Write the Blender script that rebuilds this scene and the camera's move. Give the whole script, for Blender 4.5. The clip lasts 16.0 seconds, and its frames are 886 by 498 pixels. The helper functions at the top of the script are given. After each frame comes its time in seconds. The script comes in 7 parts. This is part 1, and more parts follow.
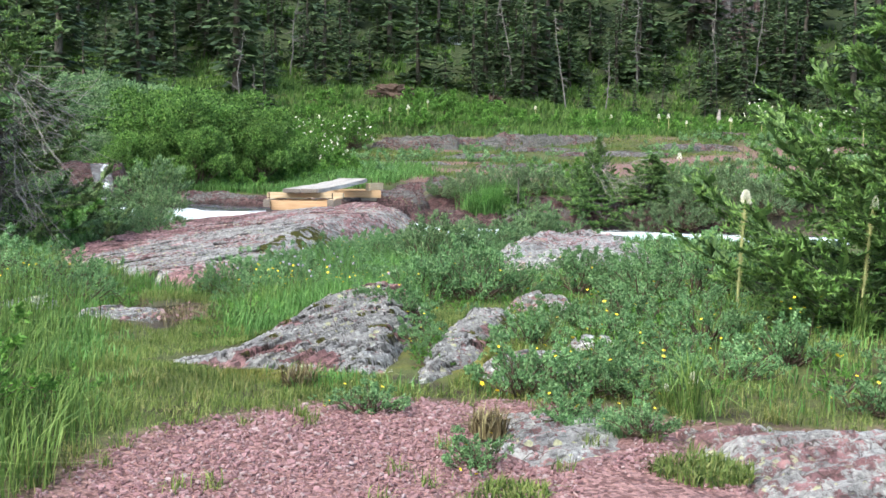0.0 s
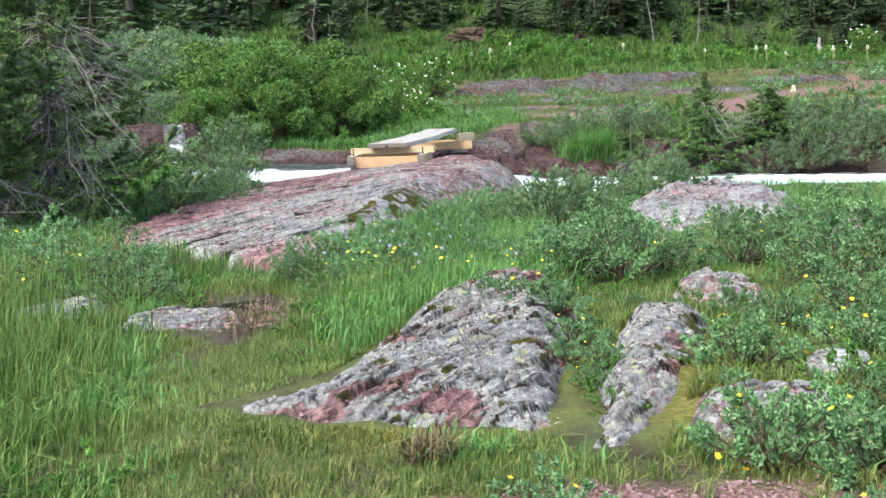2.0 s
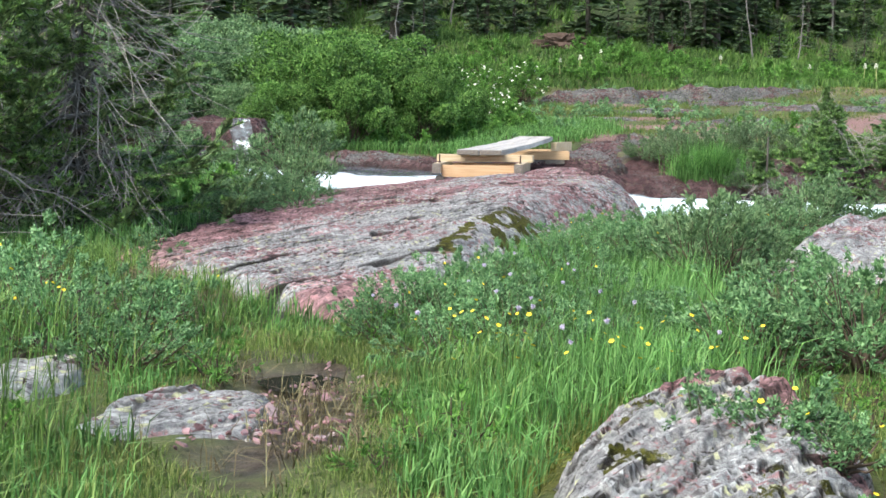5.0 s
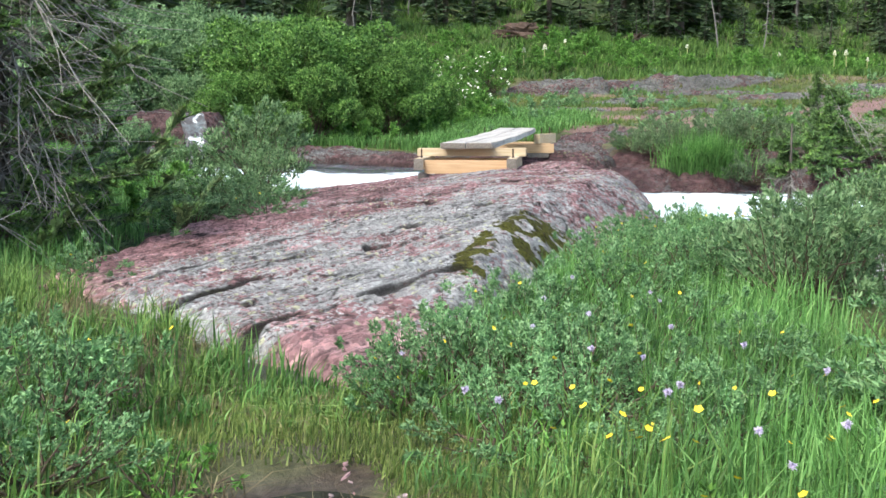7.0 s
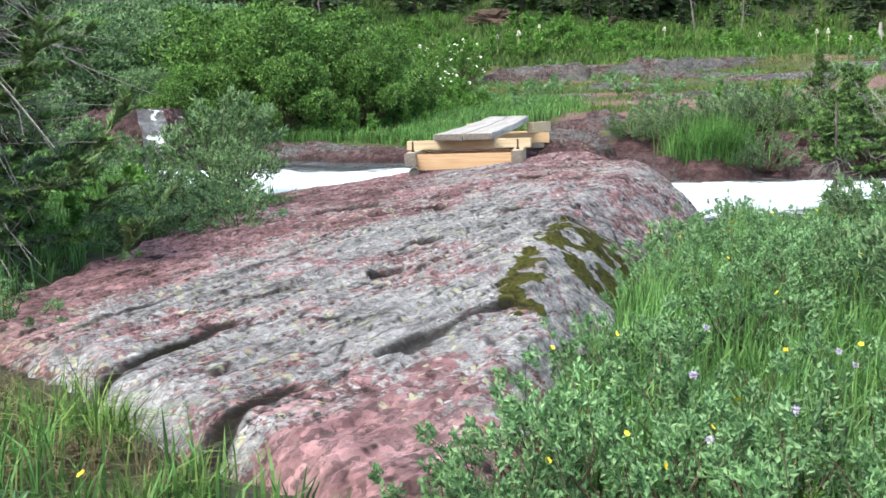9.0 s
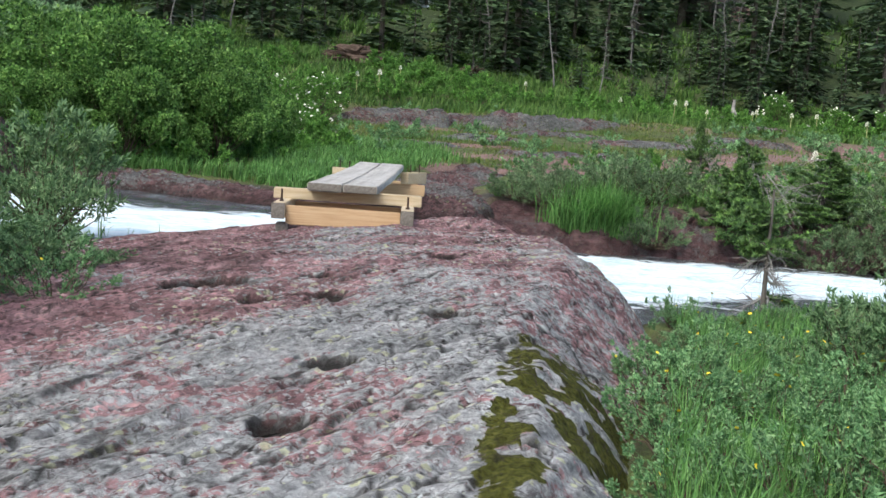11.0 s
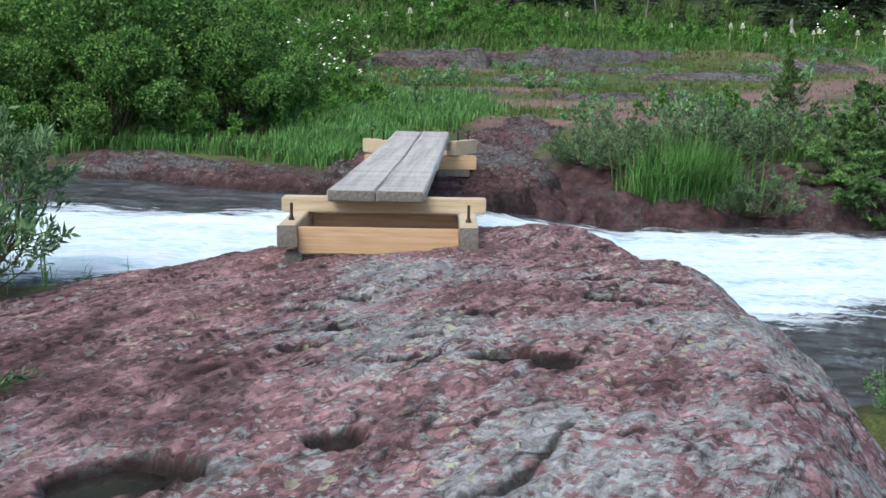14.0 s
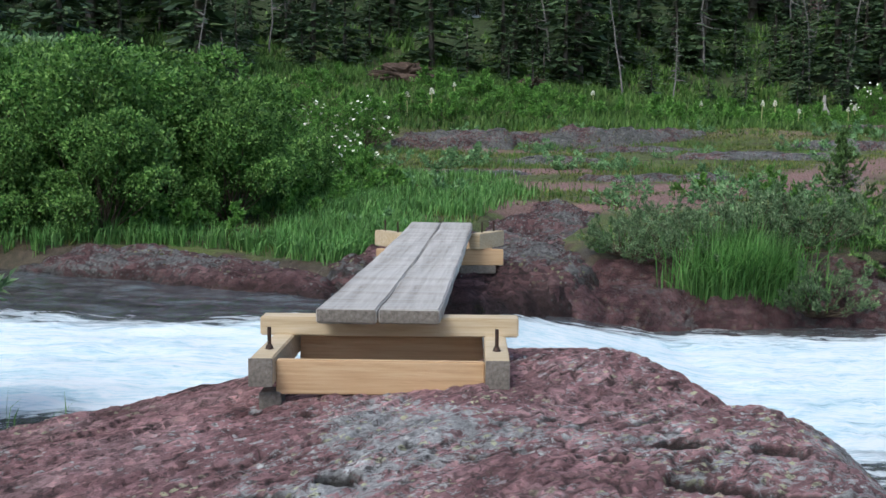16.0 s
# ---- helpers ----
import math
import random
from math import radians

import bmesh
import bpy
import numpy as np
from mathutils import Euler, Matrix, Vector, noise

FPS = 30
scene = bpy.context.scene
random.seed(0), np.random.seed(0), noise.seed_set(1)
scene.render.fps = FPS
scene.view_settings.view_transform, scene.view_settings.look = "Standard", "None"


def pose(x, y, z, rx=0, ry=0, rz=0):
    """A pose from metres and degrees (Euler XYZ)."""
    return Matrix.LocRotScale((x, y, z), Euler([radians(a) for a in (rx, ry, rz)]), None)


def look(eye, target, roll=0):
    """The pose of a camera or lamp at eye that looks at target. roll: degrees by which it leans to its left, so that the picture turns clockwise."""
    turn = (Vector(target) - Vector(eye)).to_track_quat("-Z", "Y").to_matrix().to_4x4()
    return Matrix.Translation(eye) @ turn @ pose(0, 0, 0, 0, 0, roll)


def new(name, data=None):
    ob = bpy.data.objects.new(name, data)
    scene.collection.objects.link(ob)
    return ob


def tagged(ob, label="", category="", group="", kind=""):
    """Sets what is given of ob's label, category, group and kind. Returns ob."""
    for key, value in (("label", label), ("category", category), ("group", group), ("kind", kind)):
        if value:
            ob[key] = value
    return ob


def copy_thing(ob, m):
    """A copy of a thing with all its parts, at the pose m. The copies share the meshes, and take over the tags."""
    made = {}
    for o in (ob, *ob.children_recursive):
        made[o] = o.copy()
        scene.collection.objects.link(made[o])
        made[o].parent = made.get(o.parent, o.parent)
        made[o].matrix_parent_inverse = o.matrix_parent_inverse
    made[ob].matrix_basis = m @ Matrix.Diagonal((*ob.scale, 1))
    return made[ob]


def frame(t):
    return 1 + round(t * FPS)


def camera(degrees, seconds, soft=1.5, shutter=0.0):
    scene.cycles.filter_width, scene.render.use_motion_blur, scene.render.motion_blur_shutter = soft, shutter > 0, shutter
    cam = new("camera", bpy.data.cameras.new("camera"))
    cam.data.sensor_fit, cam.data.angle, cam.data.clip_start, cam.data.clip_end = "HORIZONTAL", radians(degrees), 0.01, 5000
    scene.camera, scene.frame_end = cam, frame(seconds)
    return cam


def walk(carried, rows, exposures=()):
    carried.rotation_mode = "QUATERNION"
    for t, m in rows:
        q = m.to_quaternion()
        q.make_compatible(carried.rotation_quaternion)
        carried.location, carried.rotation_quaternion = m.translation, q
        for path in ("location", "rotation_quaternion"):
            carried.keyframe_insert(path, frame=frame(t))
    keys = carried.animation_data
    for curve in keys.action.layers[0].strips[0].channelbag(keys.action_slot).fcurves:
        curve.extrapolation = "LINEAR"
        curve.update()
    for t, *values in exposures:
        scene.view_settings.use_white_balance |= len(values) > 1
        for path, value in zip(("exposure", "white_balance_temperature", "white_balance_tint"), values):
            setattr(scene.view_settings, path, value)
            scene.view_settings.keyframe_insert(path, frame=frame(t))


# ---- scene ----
cam = camera(41.6, 16.0, soft=1.55)
PATH = [
    (0, (0.61, -2.901, 1.294), (0.602, -0.909, 1.114), 0.5),
    (0.5, (0.542, -2.387, 1.271), (0.505, -0.397, 1.078), -0.6),
    (1, (0.439, -1.938, 1.275), (0.305, 0.045, 1.046), -0.1),
    (1.5, (0.326, -1.507, 1.282), (0.19, 0.47, 1.015), -1.6),
    (2, (0.261, -1.04, 1.282), (0.112, 0.936, 1.013), -2.1),
    (2.5, (0.186, -0.603, 1.25), (-0.045, 1.368, 0.997), -1.0),
    (3, (0.125, -0.173, 1.249), (-0.048, 1.803, 0.992), -1.2),
    (3.5, (0.083, 0.259, 1.248), (-0.153, 2.229, 1.002), -0.4),
    (3.7, (0.039, 0.426, 1.222), (-0.221, 2.395, 0.982), 0.4),
    (5.8, (-0.437, 1.902, 1.151), (-0.713, 3.865, 0.89), 0.1),
    (6, (-0.488, 2.076, 1.135), (-0.779, 4.039, 0.88), -0.8),
    (6.5, (-0.675, 2.549, 1.1), (-1.008, 4.504, 0.844), 0.4),
    (7, (-0.817, 2.979, 1.085), (-1.006, 4.952, 0.822), -0.3),
    (7.5, (-0.899, 3.445, 1.065), (-1.048, 5.422, 0.799), 0.2),
    (8, (-1.012, 3.821, 1.034), (-1.184, 5.794, 0.755), 1.8),
    (8.5, (-1.128, 4.172, 1.037), (-1.301, 6.143, 0.747), 0.3),
    (8.7, (-1.17, 4.36, 1.007), (-1.341, 6.332, 0.723), -0.9),
    (10.8, (-1.68, 6.267, 1.07), (-1.542, 8.245, 0.812), -0.3),
    (11, (-1.677, 6.516, 1.067), (-1.53, 8.499, 0.86), 4.0),
    (11.5, (-1.639, 7.102, 1.049), (-1.473, 9.087, 0.868), 0.5),
    (12, (-1.62, 7.616, 1.104), (-1.536, 9.605, 0.914), 1.8),
    (12.5, (-1.661, 8.149, 1.152), (-1.546, 10.137, 0.962), 2.3),
    (13, (-1.671, 8.614, 1.162), (-1.491, 10.594, 0.942), 1.4),
    (13.5, (-1.698, 8.963, 1.234), (-1.64, 10.924, 0.846), 1.7),
    (14, (-1.716, 9.353, 1.321), (-1.632, 11.325, 0.999), 0.9),
    (14.5, (-1.686, 9.698, 1.326), (-1.561, 11.671, 1.02), 1.0),
    (15, (-1.637, 10.042, 1.365), (-1.546, 12.018, 1.07), 0.5),
    (15.5, (-1.682, 10.47, 1.36), (-1.617, 12.456, 1.136), 2.2),
    (16, (-1.636, 10.885, 1.336), (-1.595, 12.876, 1.148), 0.4),
]
walk(cam, [(t, look(eye, target, roll)) for t, eye, target, roll in PATH], [(0, 1.33, 6400, 5), (8.7, 1.3, 6400, 5), (11, 0.74, 6300, 5), (12, 0.9, 6300, 5), (13, 0.7, 6150, 5), (14.5, 0.5, 5950, 5), (16, 0.36, 5950, 5)])
# ---------------------------------------------------------------- world, sun, light
world = bpy.data.worlds.new("sky_world")
scene.world = world
world.use_nodes = True
wn = world.node_tree.nodes
sky = wn.new("ShaderNodeTexSky")
sky.sky_type, sky.sun_disc = "NISHITA", False
SUN_UP, SUN_ROUND = radians(52), radians(215)
sky.sun_elevation, sky.sun_rotation = SUN_UP, SUN_ROUND
sky.air_density, sky.dust_density = 1.0, 3.0
wn["Background"].inputs["Strength"].default_value = 0.15
world.node_tree.links.new(sky.outputs[0], wn["Background"].inputs["Color"])
sun = new("sun", bpy.data.lights.new("sun", "SUN"))
sun.data.energy, sun.data.angle, sun.data.color = 1.5, radians(30), (1.0, 0.97, 0.92)
sun_dir = Vector((math.sin(SUN_ROUND) * math.cos(SUN_UP), math.cos(SUN_ROUND) * math.cos(SUN_UP), math.sin(SUN_UP)))
sun.matrix_basis = look(sun_dir * 50, (0, 0, 0))


# ---------------------------------------------------------------- numeric helpers
def lattice(ix, iy, seed):
    n = (ix.astype(np.int64) * 374761393 + iy.astype(np.int64) * 668265263 + seed * 1442695041) & 0xFFFFFFFF
    n = ((n ^ (n >> 13)) * 1274126177) & 0xFFFFFFFF
    return ((n ^ (n >> 16)) & 0xFFFF) / 65535.0


def vnoise(x, y, seed=0):
    """Smooth value noise in 0..1."""
    x, y = np.asarray(x, float), np.asarray(y, float)
    ix, iy = np.floor(x), np.floor(y)
    fx, fy = x - ix, y - iy
    fx, fy = fx * fx * (3 - 2 * fx), fy * fy * (3 - 2 * fy)
    a, b = lattice(ix, iy, seed), lattice(ix + 1, iy, seed)
    c, d = lattice(ix, iy + 1, seed), lattice(ix + 1, iy + 1, seed)
    return (a * (1 - fx) + b * fx) * (1 - fy) + (c * (1 - fx) + d * fx) * fy


def fbm(x, y, seed=0, octaves=4):
    total, amp, k = 0.0, 0.5, 1.0
    for i in range(octaves):
        total = total + amp * vnoise(np.asarray(x) * k, np.asarray(y) * k, seed + i * 17)
        amp, k = amp * 0.5, k * 2.03
    return total


def smooth(e0, e1, v):
    t = np.clip((np.asarray(v, float) - e0) / (e1 - e0), 0, 1)
    return t * t * (3 - 2 * t)


def inside(poly, x, y):
    """Signed distance to a polygon, positive inside."""
    x, y = np.asarray(x, float), np.asarray(y, float)
    best = np.full(x.shape, 1e9)
    odd = np.zeros(x.shape, bool)
    for (ax, ay), (bx, by) in zip(poly, poly[1:] + poly[:1]):
        ex, ey = bx - ax, by - ay
        t = np.clip(((x - ax) * ex + (y - ay) * ey) / (ex * ex + ey * ey), 0, 1)
        best = np.minimum(best, (x - ax - t * ex) ** 2 + (y - ay - t * ey) ** 2)
        if ay != by:
            odd ^= ((ay > y) != (by > y)) & (x < (bx - ax) * (y - ay) / (by - ay) + ax)
    return np.where(odd, 1, -1) * np.sqrt(best)


def along(line, x, y):
    """Distance to a polyline."""
    best = np.full(np.asarray(x, float).shape, 1e9)
    for (ax, ay), (bx, by) in zip(line, line[1:]):
        ex, ey = bx - ax, by - ay
        t = np.clip(((x - ax) * ex + (y - ay) * ey) / (ex * ex + ey * ey), 0, 1)
        best = np.minimum(best, (x - ax - t * ex) ** 2 + (y - ay - t * ey) ** 2)
    return np.sqrt(best)


def mesh_of(name, verts, tris, mat, smooth_shade=True, attrs=None):
    """A mesh from arrays of vertices and triangles (or quads)."""
    verts, tris = np.asarray(verts, np.float32), np.asarray(tris, np.int32)
    me = bpy.data.meshes.new(name)
    n, k = tris.shape
    me.vertices.add(len(verts))
    me.vertices.foreach_set("co", verts.ravel())
    me.loops.add(n * k)
    me.loops.foreach_set("vertex_index", tris.ravel())
    me.polygons.add(n)
    me.polygons.foreach_set("loop_start", np.arange(0, n * k, k, dtype=np.int32))
    me.polygons.foreach_set("use_smooth", np.full(n, smooth_shade))
    for key, values in (attrs or {}).items():
        at = me.attributes.new(key, "FLOAT", "POINT")
        at.data.foreach_set("value", np.asarray(values, np.float32).ravel())
    me.materials.append(mat)
    me.update()
    me.validate()
    return me


def part_mesh(name, me, parent, label=""):
    ob = new(name, me)
    ob.parent = parent
    return tagged(ob, label, kind="stuff" if name in ("deadwood", "bloom", "foliage", "crown", "branchwork") else "")


def part(name, bm, material, parent, label=""):
    me = bpy.data.meshes.new(name)
    bm.to_mesh(me)
    bm.free()
    me.materials.append(material)
    return part_mesh(name, me, parent, label)


# ---------------------------------------------------------------- materials
class Shade:
    """A small builder for node materials."""

    def __init__(self, name):
        self.mat = bpy.data.materials.new(name)
        self.mat.use_nodes = True
        self.tree = self.mat.node_tree
        self.out = self.tree.nodes["Material Output"]
        self.bsdf = self.tree.nodes["Principled BSDF"]
        self.geo = self.tree.nodes.new("ShaderNodeNewGeometry")
        self.coord = self.tree.nodes.new("ShaderNodeTexCoord")

    def link(self, a, b):
        self.tree.links.new(a, b)

    def set(self, socket, v):
        if hasattr(v, "is_output"):
            self.link(v, socket)
        elif isinstance(v, (tuple, list)) and len(v) == 3 and socket.type == "RGBA":
            socket.default_value = (*v, 1)
        else:
            socket.default_value = v

    def scaled(self, stretch, world=True, turn=(0, 0, 0)):
        spin, m = self.tree.nodes.new("ShaderNodeMapping"), self.tree.nodes.new("ShaderNodeMapping")
        self.link(self.geo.outputs["Position"] if world else self.coord.outputs["Object"], spin.inputs["Vector"])
        spin.inputs["Rotation"].default_value = [radians(a) for a in turn]
        self.link(spin.outputs[0], m.inputs["Vector"])
        m.inputs["Scale"].default_value = stretch
        return m.outputs[0]

    def noise(self, scale, detail=3, where=None, rough=0.55, warp=0.0):
        n = self.tree.nodes.new("ShaderNodeTexNoise")
        n.inputs["Scale"].default_value, n.inputs["Detail"].default_value = scale, detail
        n.inputs["Roughness"].default_value, n.inputs["Distortion"].default_value = rough, warp
        self.link(where or self.geo.outputs["Position"], n.inputs["Vector"])
        return n.outputs["Fac"]

    def cells(self, scale, feature="F1", out="Distance", where=None):
        n = self.tree.nodes.new("ShaderNodeTexVoronoi")
        n.feature = feature
        n.inputs["Scale"].default_value = scale
        self.link(where or self.geo.outputs["Position"], n.inputs["Vector"])
        return n.outputs[out]

    def facets(self, scale, where):
        """Broken flake faces: each cell is a small plane tilted its own way."""
        v = self.tree.nodes.new("ShaderNodeTexVoronoi")
        v.inputs["Scale"].default_value = scale
        self.link(where, v.inputs["Vector"])
        off = self.tree.nodes.new("ShaderNodeVectorMath")
        off.operation = "SUBTRACT"
        self.link(where, off.inputs[0])
        self.link(v.outputs["Position"], off.inputs[1])
        lean = self.tree.nodes.new("ShaderNodeVectorMath")
        lean.operation = "SUBTRACT"
        self.link(v.outputs["Color"], lean.inputs[0])
        lean.inputs[1].default_value = (0.5, 0.5, 0.5)
        dot = self.tree.nodes.new("ShaderNodeVectorMath")
        dot.operation = "DOT_PRODUCT"
        self.link(off.outputs[0], dot.inputs[0])
        self.link(lean.outputs[0], dot.inputs[1])
        return self.math("MULTIPLY", dot.outputs["Value"], scale), v.outputs["Color"]

    def warped(self, where, scale, amount):
        """The same place, pushed about by noise, so that cells lose their straight sides."""
        n = self.tree.nodes.new("ShaderNodeTexNoise")
        n.inputs["Scale"].default_value, n.inputs["Detail"].default_value = scale, 4
        self.link(self.geo.outputs["Position"], n.inputs["Vector"])
        m = self.tree.nodes.new("ShaderNodeVectorMath")
        m.operation = "MULTIPLY_ADD"
        self.link(n.outputs["Color"], m.inputs[0])
        m.inputs[1].default_value = (amount * 2, amount * 2, amount * 2)
        self.link(where, m.inputs[2])
        return m.outputs[0]

    def ramp(self, fac, *stops):
        n = self.tree.nodes.new("ShaderNodeValToRGB")
        el = n.color_ramp.elements
        while len(el) < len(stops):
            el.new(0.5)
        for e, (p, c) in zip(el, stops):
            e.position = p
            e.color = (*c, 1) if isinstance(c, tuple) else (c, c, c, 1)
        self.link(fac, n.inputs[0])
        return n.outputs[0]

    def mix(self, fac, a, b, mode="MIX"):
        n = self.tree.nodes.new("ShaderNodeMix")
        n.data_type, n.blend_type = "RGBA", mode
        self.set(n.inputs[0], fac)
        self.set(n.inputs[6], a)
        self.set(n.inputs[7], b)
        return n.outputs[2]

    def math(self, op, a, b=0.0):
        n = self.tree.nodes.new("ShaderNodeMath")
        n.operation = op
        self.set(n.inputs[0], a)
        self.set(n.inputs[1], b)
        return n.outputs[0]

    def attr(self, name):
        n = self.tree.nodes.new("ShaderNodeAttribute")
        n.attribute_name = name
        return n.outputs["Fac"]

    def random_island(self):
        return self.geo.outputs["Random Per Island"]

    def random_object(self):
        n = self.tree.nodes.new("ShaderNodeObjectInfo")
        return n.outputs["Random"]

    def up(self):
        n = self.tree.nodes.new("ShaderNodeSeparateXYZ")
        self.link(self.geo.outputs["Normal"], n.inputs[0])
        return n.outputs[2]

    def bump(self, height, strength=0.5, distance=0.01, chain=None):
        n = self.tree.nodes.new("ShaderNodeBump")
        n.inputs["Strength"].default_value, n.inputs["Distance"].default_value = strength, distance
        self.link(height, n.inputs["Height"])
        if chain:
            self.link(chain, n.inputs["Normal"])
        return n.outputs[0]

    def done(self, colour, rough=0.8, normal=None, spec=0.3, metal=0.0):
        self.set(self.bsdf.inputs["Base Color"], colour)
        self.set(self.bsdf.inputs["Roughness"], rough)
        self.bsdf.inputs["Specular IOR Level"].default_value = spec
        self.bsdf.inputs["Metallic"].default_value = metal
        if normal:
            self.link(normal, self.bsdf.inputs["Normal"])
        return self.mat


def leaf_material(name, dark, mid, light, through_light=0.3, rough=0.55, patch=2.0, spec=0.25):
    """Leaves and blades: every leaf its own tone, patches of drier and fresher growth, light that shines through."""
    s = Shade(name)
    tone = s.ramp(s.random_island(), (0.0, tuple(c * 0.6 for c in dark)), (0.55, mid), (1.0, light))
    drift = s.ramp(s.noise(patch, 5), (0.3, 0.62), (0.7, 1.25))
    col = s.mix(1.0, tone, drift, "MULTIPLY")
    s.done(col, rough, spec=spec)
    tl = s.tree.nodes.new("ShaderNodeBsdfTranslucent")
    s.link(col, tl.inputs[0])
    mx = s.tree.nodes.new("ShaderNodeMixShader")
    mx.inputs[0].default_value = through_light * 0.75
    s.link(s.bsdf.outputs[0], mx.inputs[1])
    s.link(tl.outputs[0], mx.inputs[2])
    s.link(mx.outputs[0], s.out.inputs[0])
    return s.mat


def rock_material(name, lichen=0.5, moss=0.2, wet=0.0, flake=1.0, tone=1.0, strike=26):
    """Red argillite in thin flakes, with crusts of grey, white and yellow-green lichen, moss in hollows, damp dark pits
    and shade painted into flake gaps.
    """
    s = Shade(name)
    dim = lambda c: tuple(min(0.82, v * tone) for v in c)
    place = s.warped(s.scaled((1.0, 0.7, 1.2), turn=(0, 0, strike)), 30, 0.011)
    blot = s.warped(s.scaled((1.0, 0.9, 1.0), turn=(0, 0, strike)), 60, 0.012)
    base = s.ramp(s.noise(2.6, 8, rough=0.7), (0.30, dim((0.15, 0.078, 0.078))), (0.5, dim((0.31, 0.175, 0.176))), (0.68, dim((0.46, 0.30, 0.297))))
    fine_face, fine_tone = s.facets(34 * flake, place)
    broad_face, broad_tone = s.facets(12 * flake, place)
    fine, broad = s.tree.nodes.new("ShaderNodeSeparateColor"), s.tree.nodes.new("ShaderNodeSeparateColor")
    s.link(fine_tone, fine.inputs[0])
    s.link(broad_tone, broad.inputs[0])
    chip, chip_b, chip_c = fine.outputs
    base = s.mix(1.0, base, s.ramp(s.mix(0.55, s.noise(34, 8, rough=0.8), chip), (0.25, 0.66), (0.5, 1.0), (0.75, 1.38)), "MULTIPLY")
    base = s.mix(s.ramp(s.math("ADD", chip_b, s.math("SUBTRACT", s.noise(50, 6, rough=0.75), 0.5)), (0.86, 0.0), (0.94, 0.7)), base, dim((0.11, 0.075, 0.075)))
    # grey crust lichen, in ragged patches that follow the flakes
    ragged = s.math("SUBTRACT", s.noise(7.5, 10, rough=0.78), 0.5)
    zone = s.math("ADD", s.noise(0.9, 3), s.math("ADD", s.math("MULTIPLY", ragged, 1.3), s.math("MULTIPLY", s.math("SUBTRACT", s.noise(28, 8, rough=0.8), 0.5), 0.7)))
    zone = s.math("ADD", zone, s.math("MULTIPLY", s.math("SUBTRACT", chip_c, 0.5), 0.15))
    zone = s.math("ADD", zone, s.attr("crust"))
    grey = s.ramp(zone, (0.70 - lichen * 0.3, 0.0), (0.74 - lichen * 0.3, 1.0))
    grey_col = s.ramp(s.noise(30, 8, rough=0.8), (0.34, dim((0.15, 0.155, 0.155))), (0.50, dim((0.33, 0.335, 0.33))), (0.64, dim((0.55, 0.56, 0.53))))
    grey_col = s.mix(1.0, grey_col, s.ramp(chip_b, (0.0, 0.84), (1.0, 1.14)), "MULTIPLY")
    base = s.mix(s.math("MULTIPLY", grey, 0.92), base, grey_col)
    # single thalli: white, mint and yellow blotches, each with its own size
    for size, share, tint, spread, amount in ((30, 0.45, (0.58, 0.60, 0.56), 1.6, 1.0), (14, 0.66, (0.55, 0.56, 0.53), 1.1, 0.9), (22, 0.45, (0.56, 0.56, 0.32), 0.7, 1.0)):
        v = s.tree.nodes.new("ShaderNodeTexVoronoi")
        v.inputs["Scale"].default_value = size
        s.link(blot, v.inputs["Vector"])
        own = s.tree.nodes.new("ShaderNodeSeparateColor")
        s.link(v.outputs["Color"], own.inputs[0])
        spot = s.math("LESS_THAN", v.outputs["Distance"], s.math("MULTIPLY", own.outputs[1], 0.46))
        spot = s.math("MULTIPLY", spot, s.math("GREATER_THAN", own.outputs[0], share))
        where = s.math("ADD", s.noise(spread, 3), s.math("MULTIPLY", s.attr("crust"), 0.5))
        spot = s.math("MULTIPLY", spot, s.ramp(where, (0.42, 0.0), (0.52, amount * min(1.0, 0.25 + lichen))))
        base = s.mix(spot, base, s.mix(s.noise(90, 3), dim(tuple(c * 0.72 for c in tint)), dim(tuple(c * 1.2 for c in tint))))
    grain = s.noise(2.2, 9, s.scaled((2.6, 0.8, 2.4), turn=(0, 0, strike)), 0.82, 0.0)
    base = s.mix(0.85, base, s.mix(1.0, base, s.ramp(grain, (0.36, 0.34), (0.48, 0.95), (0.64, 1.45)), "MULTIPLY"))
    # black specks and thin seams along the bedding
    black_specks = s.math("MULTIPLY", s.ramp(s.noise(21, 7, rough=0.75), (0.40, 0.92), (0.44, 0.0)), s.ramp(s.noise(1.7, 2), (0.4, 0.35), (0.6, 1.0)))
    base = s.mix(black_specks, base, dim((0.07, 0.06, 0.058)))
    seam = s.noise(4.6, 7, s.scaled((2.6, 0.30, 2.0), turn=(0, 0, strike)), 0.75, 0.25)
    base = s.mix(s.ramp(seam, (0.34, 0.9), (0.40, 0.0)), base, (0.04, 0.032, 0.028))
    mossy = s.math("MULTIPLY", s.ramp(s.noise(3.4, 6, rough=0.72), (0.70 - moss * 0.35, 0.0), (0.73 - moss * 0.35, 1.0 if moss > 0 else 0.0)), s.ramp(s.noise(0.9, 2), (0.44, 0.0), (0.52, 1.0)))
    mossy = s.math("MAXIMUM", mossy, s.ramp(s.math("ADD", s.attr("moss"), s.math("MULTIPLY", ragged, 2.6)), (0.46, 0.0), (0.54, 1.0)))
    base = s.mix(mossy, base, s.ramp(s.noise(42, 5, rough=0.7), (0.34, (0.035, 0.036, 0.007)), (0.52, (0.12, 0.12, 0.02)), (0.66, (0.22, 0.21, 0.05))))
